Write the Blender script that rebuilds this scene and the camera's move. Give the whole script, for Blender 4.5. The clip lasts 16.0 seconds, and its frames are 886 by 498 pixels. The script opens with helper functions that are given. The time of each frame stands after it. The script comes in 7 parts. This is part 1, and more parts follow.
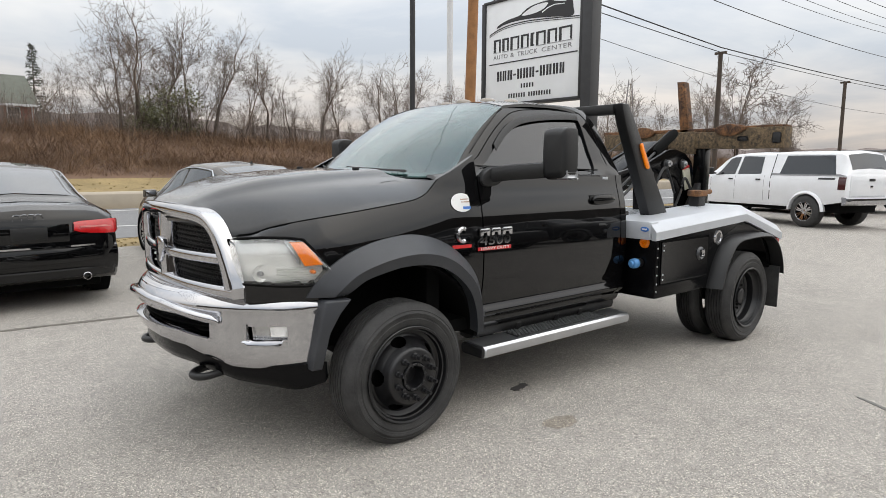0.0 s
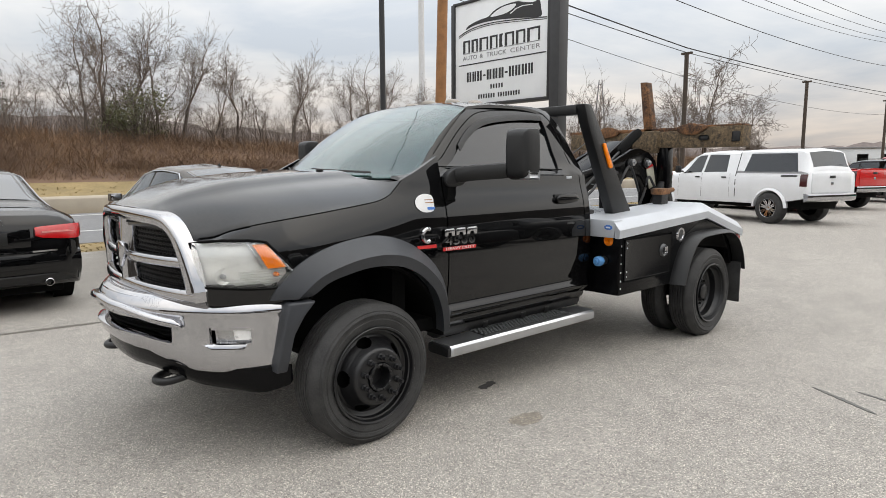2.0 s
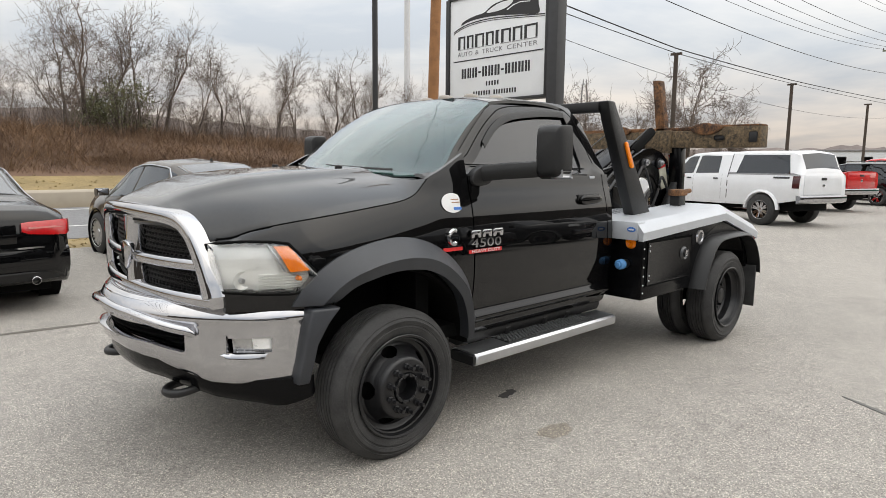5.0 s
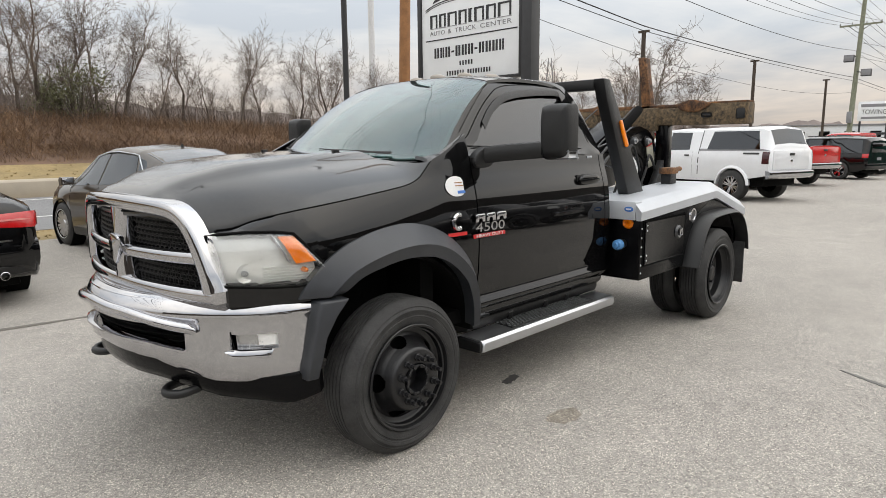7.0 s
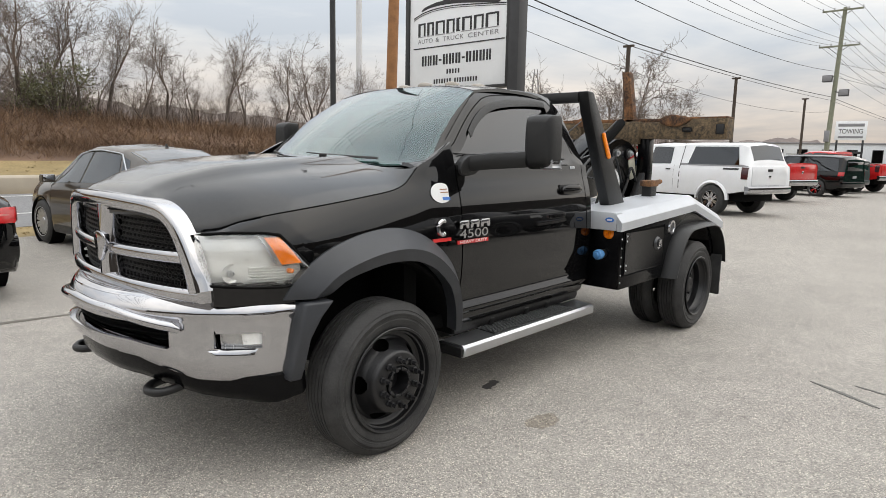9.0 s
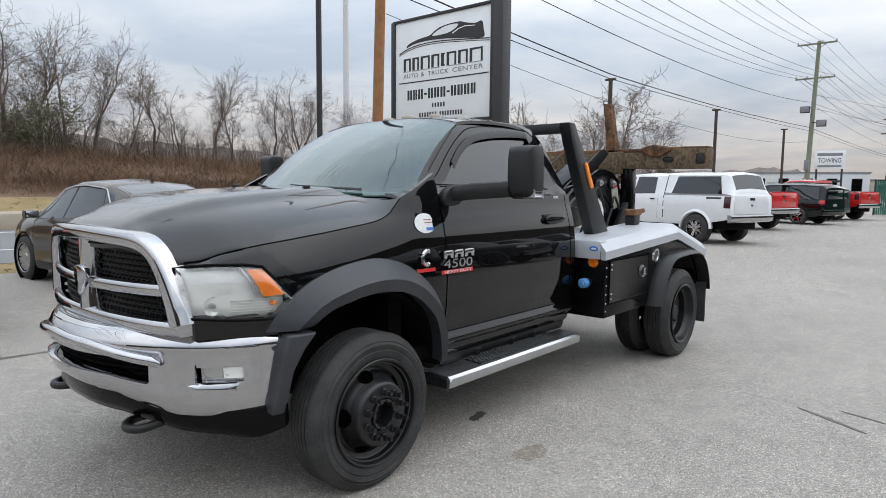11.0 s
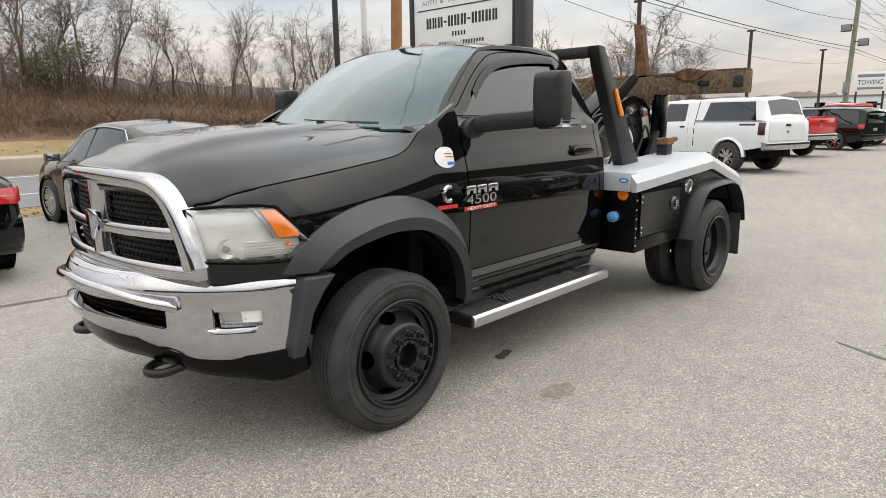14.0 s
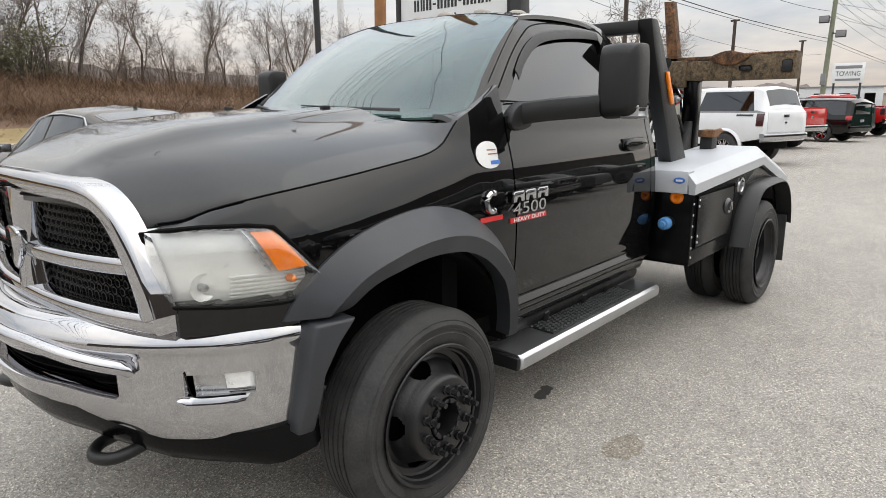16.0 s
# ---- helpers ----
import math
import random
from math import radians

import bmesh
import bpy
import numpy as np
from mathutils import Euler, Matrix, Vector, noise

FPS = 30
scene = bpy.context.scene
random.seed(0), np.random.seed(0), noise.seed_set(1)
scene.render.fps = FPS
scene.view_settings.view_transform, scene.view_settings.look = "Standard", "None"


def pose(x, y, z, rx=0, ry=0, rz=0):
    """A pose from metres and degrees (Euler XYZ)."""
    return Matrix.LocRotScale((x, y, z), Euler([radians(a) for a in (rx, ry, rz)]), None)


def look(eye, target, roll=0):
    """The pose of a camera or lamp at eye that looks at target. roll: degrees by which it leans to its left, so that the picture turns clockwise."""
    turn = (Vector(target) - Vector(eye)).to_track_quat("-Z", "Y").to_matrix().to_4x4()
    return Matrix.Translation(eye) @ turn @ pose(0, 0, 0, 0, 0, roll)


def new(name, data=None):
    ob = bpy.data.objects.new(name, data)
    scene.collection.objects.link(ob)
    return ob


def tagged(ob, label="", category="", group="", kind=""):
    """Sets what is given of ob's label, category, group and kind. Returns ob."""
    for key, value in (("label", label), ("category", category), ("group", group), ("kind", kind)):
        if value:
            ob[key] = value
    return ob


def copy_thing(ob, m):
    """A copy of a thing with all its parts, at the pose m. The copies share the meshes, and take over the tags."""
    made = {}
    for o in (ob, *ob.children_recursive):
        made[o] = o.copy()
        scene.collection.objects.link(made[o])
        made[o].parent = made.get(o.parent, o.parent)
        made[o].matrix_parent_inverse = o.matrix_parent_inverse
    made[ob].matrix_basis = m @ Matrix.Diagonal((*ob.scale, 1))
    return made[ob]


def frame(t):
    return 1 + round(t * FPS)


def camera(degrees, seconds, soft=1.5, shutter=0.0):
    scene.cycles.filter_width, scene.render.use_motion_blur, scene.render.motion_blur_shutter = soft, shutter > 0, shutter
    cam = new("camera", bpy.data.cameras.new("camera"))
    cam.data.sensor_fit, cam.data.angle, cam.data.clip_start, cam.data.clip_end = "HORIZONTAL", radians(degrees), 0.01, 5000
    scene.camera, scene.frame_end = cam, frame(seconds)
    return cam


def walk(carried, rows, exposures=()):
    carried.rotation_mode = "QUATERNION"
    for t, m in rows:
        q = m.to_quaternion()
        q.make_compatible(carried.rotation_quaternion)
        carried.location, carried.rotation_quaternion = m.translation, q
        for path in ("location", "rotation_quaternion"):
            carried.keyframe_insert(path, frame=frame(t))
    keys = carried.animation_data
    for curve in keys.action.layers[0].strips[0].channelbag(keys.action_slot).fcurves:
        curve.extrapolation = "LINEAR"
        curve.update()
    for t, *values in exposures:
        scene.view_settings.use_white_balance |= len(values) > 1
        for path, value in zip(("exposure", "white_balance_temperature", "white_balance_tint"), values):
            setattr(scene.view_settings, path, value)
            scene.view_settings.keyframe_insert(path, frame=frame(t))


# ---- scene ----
cam = camera(69.9, 16.0, 0.85)
PATH = [
    (0, (-2.055, -3.902, 1.569), (-0.788, -2.376, 1.307), 0.3),
    (0.5, (-2.033, -3.936, 1.577), (-0.775, -2.402, 1.324), -0.4),
    (1, (-2.031, -3.952, 1.576), (-0.745, -2.443, 1.314), -0.6),
    (1.5, (-2.026, -3.957, 1.575), (-0.718, -2.468, 1.309), -0.3),
    (2, (-2.027, -3.962, 1.571), (-0.7, -2.488, 1.311), -0.2),
    (2.5, (-2.026, -3.971, 1.573), (-0.689, -2.507, 1.313), -0.4),
    (3, (-2.018, -3.969, 1.571), (-0.67, -2.516, 1.302), -0.3),
    (3.5, (-2.015, -3.957, 1.567), (-0.661, -2.512, 1.289), 0.0),
    (4, (-2.053, -3.9, 1.571), (-0.692, -2.462, 1.291), 0.8),
    (4.2, (-2.086, -3.858, 1.571), (-0.738, -2.407, 1.297), 0.4),
    (6.3, (-2.038, -3.362, 1.567), (-0.607, -1.997, 1.27), 0.0),
    (6.5, (-2.064, -3.366, 1.572), (-0.625, -2.011, 1.264), -0.2),
    (7, (-2.13, -3.395, 1.574), (-0.699, -2.036, 1.25), -0.5),
    (7.5, (-2.158, -3.42, 1.572), (-0.707, -2.082, 1.248), -0.3),
    (8, (-2.159, -3.428, 1.575), (-0.692, -2.104, 1.27), -0.1),
    (8.2, (-2.162, -3.418, 1.585), (-0.694, -2.097, 1.27), 0.2),
    (10.3, (-2.188, -3.448, 1.544), (-0.715, -2.122, 1.275), 1.9),
    (10.5, (-2.177, -3.443, 1.547), (-0.704, -2.108, 1.33), 0.6),
    (11, (-2.163, -3.447, 1.561), (-0.659, -2.144, 1.361), 0.5),
    (11.5, (-2.176, -3.443, 1.563), (-0.691, -2.134, 1.28), 0.4),
    (12, (-2.189, -3.45, 1.564), (-0.723, -2.132, 1.228), -0.3),
    (12.5, (-2.194, -3.443, 1.563), (-0.725, -2.133, 1.21), -0.1),
    (13, (-2.191, -3.428, 1.558), (-0.722, -2.118, 1.202), 0.1),
    (13.5, (-2.16, -3.41, 1.557), (-0.708, -2.086, 1.183), -0.4),
    (14, (-2.043, -3.352, 1.549), (-0.613, -2.013, 1.147), -0.9),
    (14.5, (-1.908, -3.256, 1.536), (-0.52, -1.883, 1.102), -1.0),
    (15, (-1.831, -3.076, 1.538), (-0.364, -1.777, 1.137), -0.1),
    (15.5, (-1.769, -2.835, 1.564), (-0.192, -1.658, 1.203), 1.1),
    (16, (-1.65, -2.61, 1.538), (-0.176, -1.33, 1.104), -0.6),
]
walk(cam, [(t, look(eye, target, roll)) for t, eye, target, roll in PATH], [
    (0, 0.02, 6680, 10), (3.5, 0.03, 6800, 10), (7, 0.03, 6830, 10), (10, 0.02, 6700, 10), (10.5, -0.02, 6520, 10), (10.9, -0.13, 6220, 10), (11.1, -0.13, 6200, 9), (11.5, -0.02, 6450, 10),
    (12.5, 0.04, 6800, 10), (14.5, 0.10, 6900, 10), (16, 0.10, 6750, 10)])

# ---- world, sun ----
world = bpy.data.worlds.new("overcast_sky")
scene.world = world
world.use_nodes = True
wn, wl = world.node_tree.nodes, world.node_tree.links
wn.clear()


def node(nodes, kind, **values):
    n = nodes.new(kind)
    for key, value in values.items():
        if key in n.inputs:
            n.inputs[key].default_value = value
    return n


SUN_EL, SUN_ROT = 35.0, 120.0
sky = wn.new("ShaderNodeTexSky")
sky.sky_type = "NISHITA"
sky.sun_disc = False
sky.sun_elevation, sky.sun_rotation = radians(SUN_EL), radians(SUN_ROT)
bg_clear = node(wn, "ShaderNodeBackground", Strength=0.10)
wl.new(sky.outputs[0], bg_clear.inputs[0])
coord = wn.new("ShaderNodeTexCoord")
sep = wn.new("ShaderNodeSeparateXYZ")
wl.new(coord.outputs["Generated"], sep.inputs[0])
# clouds flatten towards the horizon: divide by height
lift = wn.new("ShaderNodeMath"); lift.operation = "MAXIMUM"; lift.inputs[1].default_value = 0.0
wl.new(sep.outputs[2], lift.inputs[0])
add = wn.new("ShaderNodeMath"); add.operation = "ADD"; add.inputs[1].default_value = 0.10
wl.new(lift.outputs[0], add.inputs[0])
dx = wn.new("ShaderNodeMath"); dx.operation = "DIVIDE"
dy = wn.new("ShaderNodeMath"); dy.operation = "DIVIDE"
wl.new(sep.outputs[0], dx.inputs[0]); wl.new(add.outputs[0], dx.inputs[1])
wl.new(sep.outputs[1], dy.inputs[0]); wl.new(add.outputs[0], dy.inputs[1])
comb = wn.new("ShaderNodeCombineXYZ")
wl.new(dx.outputs[0], comb.inputs[0]); wl.new(dy.outputs[0], comb.inputs[1])
cloud = node(wn, "ShaderNodeTexNoise", Scale=0.55, Detail=7.0, Roughness=0.55, Distortion=0.4)
wl.new(comb.outputs[0], cloud.inputs["Vector"])
cr = wn.new("ShaderNodeValToRGB")
cr.color_ramp.elements[0].position, cr.color_ramp.elements[0].color = 0.36, (0.60, 0.66, 0.74, 1)
cr.color_ramp.elements[1].position, cr.color_ramp.elements[1].color = 0.64, (1.0, 0.99, 0.97, 1)
wl.new(cloud.outputs[0], cr.inputs[0])
warm = wn.new("ShaderNodeValToRGB")
warm.color_ramp.elements[0].position, warm.color_ramp.elements[0].color = 0.0, (1.0, 0.87, 0.80, 1)
warm.color_ramp.elements[1].position, warm.color_ramp.elements[1].color = 0.16, (1, 1, 1, 1)
wl.new(lift.outputs[0], warm.inputs[0])
tint = wn.new("ShaderNodeMix"); tint.data_type = "RGBA"; tint.blend_type = "MULTIPLY"; tint.inputs[0].default_value = 1.0
wl.new(cr.outputs[0], tint.inputs[6]); wl.new(warm.outputs[0], tint.inputs[7])
# an overcast sky is about three times as bright overhead as at the horizon
grad = wn.new("ShaderNodeMath"); grad.operation = "MULTIPLY_ADD"
grad.inputs[1].default_value, grad.inputs[2].default_value = 2.4, 0.65
wl.new(lift.outputs[0], grad.inputs[0])
bg_cloud = wn.new("ShaderNodeBackground")
wl.new(tint.outputs[2], bg_cloud.inputs[0]); wl.new(grad.outputs[0], bg_cloud.inputs[1])
mixw = node(wn, "ShaderNodeMixShader", Fac=0.9)
wl.new(bg_clear.outputs[0], mixw.inputs[1]); wl.new(bg_cloud.outputs[0], mixw.inputs[2])
wout = wn.new("ShaderNodeOutputWorld")
wl.new(mixw.outputs[0], wout.inputs[0])

sun_data = bpy.data.lights.new("sun", "SUN")
sun_data.energy, sun_data.angle, sun_data.color = 0.6, radians(85), (1.0, 0.96, 0.9)
sun = new("sun", sun_data)
sun_az = radians(90 - SUN_ROT)
sun.matrix_world = look((0, 0, 30), (-math.cos(sun_az) * 30, -math.sin(sun_az) * 30, 30 - 30 * math.tan(radians(SUN_EL))))


# ---- materials ----
def mat(name, color, rough=0.5, metal=0.0, var=0.15, scale=8.0, bump=0.0, fine=60.0, coat=0.0, alpha=1.0, spec=0.5, rvar=0.1, color2=None, emit=0.0, island=0.0, thresh=(0.35, 0.65)):
    """A surface with variation at two scales, in object metres."""
    m = bpy.data.materials.new(name)
    m.use_nodes = True
    n, l = m.node_tree.nodes, m.node_tree.links
    b = n["Principled BSDF"]
    b.inputs["Metallic"].default_value = metal
    b.inputs["Specular IOR Level"].default_value = spec
    b.inputs["Coat Weight"].default_value = coat
    b.inputs["Coat Roughness"].default_value = 0.02
    b.inputs["Alpha"].default_value = alpha
    tc = n.new("ShaderNodeTexCoord")
    big = node(n, "ShaderNodeTexNoise", Scale=scale, Detail=5.0, Roughness=0.6)
    small = node(n, "ShaderNodeTexNoise", Scale=fine, Detail=3.0, Roughness=0.6)
    l.new(tc.outputs["Object"], big.inputs["Vector"]); l.new(tc.outputs["Object"], small.inputs["Vector"])
    mixn = n.new("ShaderNodeMix"); mixn.data_type = "FLOAT"; mixn.inputs[0].default_value = 0.4
    l.new(big.outputs[0], mixn.inputs[2]); l.new(small.outputs[0], mixn.inputs[3])
    ramp = n.new("ShaderNodeValToRGB")
    c2 = color2 or tuple(min(1, c * (1 + var)) for c in color)
    c1 = color if color2 else tuple(c * (1 - var) for c in color)
    ramp.color_ramp.elements[0].position, ramp.color_ramp.elements[0].color = thresh[0], (*c1, 1)
    ramp.color_ramp.elements[1].position, ramp.color_ramp.elements[1].color = thresh[1], (*c2, 1)
    l.new(mixn.outputs[0], ramp.inputs[0])
    last = ramp.outputs[0]
    if island:
        info = n.new("ShaderNodeNewGeometry")
        hsv = n.new("ShaderNodeHueSaturation")
        mr = n.new("ShaderNodeMapRange")
        mr.inputs["To Min"].default_value, mr.inputs["To Max"].default_value = 1 - island, 1 + island
        l.new(info.outputs["Random Per Island"], mr.inputs["Value"])
        l.new(mr.outputs[0], hsv.inputs["Value"]); l.new(last, hsv.inputs["Color"])
        last = hsv.outputs[0]
    l.new(last, b.inputs["Base Color"])
    rr = n.new("ShaderNodeMapRange")
    rr.inputs["To Min"].default_value, rr.inputs["To Max"].default_value = max(0.0, rough - rvar), min(1.0, rough + rvar)
    l.new(mixn.outputs[0], rr.inputs["Value"]); l.new(rr.outputs[0], b.inputs["Roughness"])
    if bump:
        bp = node(n, "ShaderNodeBump", Strength=bump, Distance=0.01)
        l.new(small.outputs[0], bp.inputs["Height"]); l.new(bp.outputs[0], b.inputs["Normal"])
    if emit:
        l.new(last, b.inputs["Emission Color"]); b.inputs["Emission Strength"].default_value = emit
    return m


def glass_mat(name, color, dark=0.5, rough=0.02):
    """Tinted car glass: a glossy sheet that lets part of the light through."""
    m = bpy.data.materials.new(name)
    m.use_nodes = True
    n, l = m.node_tree.nodes, m.node_tree.links
    n.clear()
    tr = n.new("ShaderNodeBsdfTransparent"); tr.inputs[0].default_value = (*color, 1)
    gl = n.new("ShaderNodeBsdfGlossy"); gl.inputs["Roughness"].default_value = rough
    gl.inputs["Color"].default_value = (0.95, 0.97, 1, 1)
    lw = n.new("ShaderNodeLayerWeight"); lw.inputs[0].default_value = 0.5
    pw = n.new("ShaderNodeMath"); pw.operation = "POWER"; pw.inputs[1].default_value = 4.0
    l.new(lw.outputs["Facing"], pw.inputs[0])
    mul = n.new("ShaderNodeMath"); mul.operation = "MULTIPLY_ADD"; mul.inputs[1].default_value = 0.9; mul.inputs[2].default_value = dark
    l.new(pw.outputs[0], mul.inputs[0])
    mx = n.new("ShaderNodeMixShader")
    l.new(mul.outputs[0], mx.inputs[0]); l.new(tr.outputs[0], mx.inputs[1]); l.new(gl.outputs[0], mx.inputs[2])
    out = n.new("ShaderNodeOutputMaterial")
    l.new(mx.outputs[0], out.inputs[0])
    return m


M_PAINT = mat("black_paint", (0.0015, 0.0015, 0.0018), 0.45, 0, 0.3, 3, 0, 40, coat=1.0, rvar=0.06, spec=0.02)
M_PAINT.node_tree.nodes["Principled BSDF"].inputs["Coat IOR"].default_value = 1.5
M_DUSTY = mat("dusty_black_paint", (0.0035, 0.0035, 0.0038), 0.36, 0, 0.3, 5, 0, 60, coat=1.0, rvar=0.08, spec=0.16, color2=(0.0075, 0.0074, 0.0073))
M_BEDBLACK = mat("black_gloss_steel", (0.0025, 0.0025, 0.003), 0.2, 0, 0.2, 5, 0, 80, spec=0.16)
M_PLASTIC = mat("black_plastic", (0.0060, 0.0061, 0.0066), 0.46, 0, 0.25, 6, 0.15, 300, rvar=0.08)
M_FRIT = mat("black_glass_border", (0.006, 0.006, 0.0065), 0.3, 0, 0.2, 20)
M_TREAD = mat("worn_step_tread", (0.07, 0.075, 0.075), 0.4, 0.2, 0.3, 12, 0.2, 90)
M_SMOKED = mat("smoked_red_lens", (0.05, 0.008, 0.010), 0.15, 0, 0.2, 25, 0, 60, coat=0.8)
M_OLIVE = mat("olive_evergreen_leaves", (0.12, 0.12, 0.06), 0.8, 0, 0.3, 3, island=0.4)
M_FLARE = mat("grey_flare_plastic", (0.033, 0.0355, 0.041), 0.40, 0, 0.25, 4, 0.12, 350, rvar=0.08)
M_CHROME = mat("chrome", (0.50, 0.50, 0.515), 0.03, 1, 0.05, 5, 0, 30, rvar=0.03)
M_ALU = mat("brushed_aluminium", (0.54, 0.55, 0.57), 0.35, 1, 0.1, 6, 0.05, 200)
M_SILVER = mat("silver_paint", (0.50, 0.52, 0.55), 0.35, 0.25, 0.06, 4, 0.03, 90)
M_TYRE = mat("tyre_rubber", (0.011, 0.011, 0.0113), 0.68, 0, 0.3, 9, 0.2, 120, color2=(0.044, 0.0432, 0.0425))
M_RIM = mat("black_wheel_paint", (0.0085, 0.0085, 0.0095), 0.36, 0.0, 0.3, 12, 0.1, 100)
# near-black albedo: the deep shade of undersides, arches and openings is in the colour
M_DARK = mat("dark_shaded_parts", (0.0030, 0.0030, 0.0030), 0.9, 0, 0.3, 6, spec=0.15)
M_WIND = glass_mat("windscreen_glass", (0.44, 0.62, 0.58), 0.085)
M_TINT = glass_mat("tinted_glass", (0.11, 0.115, 0.12), 0.075)
M_CLEAR = glass_mat("clear_lens", (0.96, 0.96, 0.95), 0.06, 0.10)
M_REFLECT = mat("lamp_reflector", (0.92, 0.92, 0.90), 0.3, 0.25, 0.10, 12, 0.25, 45)
M_FOGWELL = mat("satin_lamp_well", (0.50, 0.50, 0.50), 0.25, 0.8, 0.1, 20)
M_MARKER = mat("dull_clear_lens", (0.30, 0.27, 0.23), 0.35, 0, 0.15, 20)
M_PINKLENS = mat("pale_red_lens", (0.62, 0.22, 0.20), 0.2, 0, 0.1, 20)
M_AMBER = mat("amber_lens", (0.95, 0.22, 0.002), 0.2, 0, 0.12, 30, 0.2, 120, coat=0.6)
M_RED = mat("red_lens", (0.45, 0.01, 0.012), 0.15, 0, 0.15, 25, 0.1, 120, coat=0.8)
M_BLUECAP = mat("blue_plastic", (0.09, 0.27, 0.55), 0.5, 0, 0.2, 30, 0.2, 100)
M_WHITE = mat("white_paint", (0.74, 0.75, 0.77), 0.25, 0, 0.05, 2, 0, 30, coat=0.8)
M_REDPAINT = mat("red_paint", (0.50, 0.012, 0.012), 0.25, 0, 0.12, 2, 0, 30, coat=0.8)
M_BROWNPAINT = mat("bronze_brown_paint", (0.042, 0.031, 0.020), 0.4, 0.3, 0.2, 3, 0, 60, coat=0.9, spec=0.1)
M_RUST = mat("rusty_steel", (0.040, 0.020, 0.011), 0.75, 0.1, 0.3, 9, 0.5, 60, color2=(0.27, 0.125, 0.05), thresh=(0.42, 0.62))
M_MOTTLE = mat("mottled_worn_steel", (0.035, 0.025, 0.015), 0.75, 0.05, 0.3, 30, 0.5, 110, color2=(0.20, 0.138, 0.075), thresh=(0.40, 0.62))
M_RUSTBLK = mat("worn_black_steel", (0.012, 0.012, 0.013), 0.5, 0.1, 0.3, 14, 0.4, 70, color2=(0.09, 0.055, 0.03), thresh=(0.56, 0.72))
M_WOOD = mat("weathered_pole_wood", (0.062, 0.047, 0.036), 0.85, 0, 0.3, 6, 0.4, 50)
M_ORANGEWOOD = mat("treated_brown_pole", (0.28, 0.13, 0.05), 0.75, 0, 0.25, 5, 0.4, 50)
M_GREYWOOD = mat("green_grey_pole_wood", (0.21, 0.22, 0.16), 0.85, 0, 0.25, 6, 0.4, 50)
M_STEELPOLE = mat("dark_steel_pole", (0.03, 0.03, 0.032), 0.5, 0.2, 0.2, 6)
M_FARWOODS = mat("far_bare_woods", (0.12, 0.10, 0.095), 0.95, 0, 0.3, 0.15, 0, 1.2, color2=(0.20, 0.165, 0.15))
M_WHITEPOLE = mat("white_pole", (0.62, 0.64, 0.66), 0.5, 0, 0.08, 4)
M_SIGNFACE = mat("white_sign_panel", (0.79, 0.805, 0.82), 0.45, 0, 0.05, 2)
M_INK = mat("black_vinyl", (0.02, 0.02, 0.022), 0.5, 0, 0.1)
M_GREYINK = mat("grey_vinyl", (0.22, 0.22, 0.23), 0.5, 0, 0.1)
M_WIRE = mat("cable", (0.02, 0.02, 0.022), 0.6, 0, 0.1)
M_BARK = mat("bare_bark", (0.085, 0.070, 0.058), 0.9, 0, 0.3, 4, 0.4, 40, island=0.25)
M_TWIG = mat("bare_twigs", (0.150, 0.118, 0.098), 0.9, 0, 0.25, 2, 0, 20, island=0.35)
M_BRUSH = mat("dead_brush", (0.12, 0.074, 0.047), 0.95, 0, 0.35, 0.30, 0, 3, color2=(0.27, 0.172, 0.102), island=0.4, thresh=(0.4, 0.6))
M_GRASS = mat("dormant_grass", (0.19, 0.14, 0.06), 0.95, 0, 0.35, 0.8, 0.4, 12, color2=(0.34, 0.25, 0.115), island=0.25)
M_LITTER = mat("brown_leaf_litter", (0.10, 0.062, 0.043), 0.95, 0, 0.3, 0.5, 0.3, 8, color2=(0.17, 0.10, 0.062))
M_CONCRETE = mat("concrete", (0.40, 0.35, 0.28), 0.85, 0, 0.12, 1.5, 0.2, 40)
# dark so that the added walls read as a shaded horizon in reflections
M_DARKWALL = mat("dark_unseen_wall", (0.055, 0.045, 0.038), 0.85, 0, 0.2, 1.2, 0.2, 30)
M_NEEDLES = mat("conifer_needles", (0.045, 0.055, 0.035), 0.9, 0, 0.3, 3, island=0.4)
M_BRICK = mat("red_brick_wall", (0.24, 0.075, 0.045), 0.85, 0, 0.25, 3, 0.2, 30)
M_ROOFING = mat("grey_green_shingles", (0.10, 0.105, 0.085), 0.9, 0, 0.2, 2, 0.2, 20)
M_SEAT = mat("grey_cloth", (0.06, 0.06, 0.062), 0.9, 0, 0.2, 10)
M_GREEN = mat("dark_green_steel", (0.012, 0.10, 0.07), 0.5, 0, 0.2, 2)
M_LABEL = mat("aged_label", (0.52, 0.50, 0.40), 0.6, 0, 0.15, 14, 0, 60)
M_STICKER = mat("white_sticker", (0.80, 0.80, 0.80), 0.4, 0, 0.04)
M_BLUEINK = mat("blue_vinyl", (0.05, 0.18, 0.55), 0.4, 0, 0.1)
M_REDINK = mat("red_badge", (0.62, 0.03, 0.03), 0.35, 0, 0.1)
M_DARKGREY = mat("dark_grey_paint", (0.035, 0.037, 0.04), 0.3, 0.2, 0.15, 3, coat=0.7)


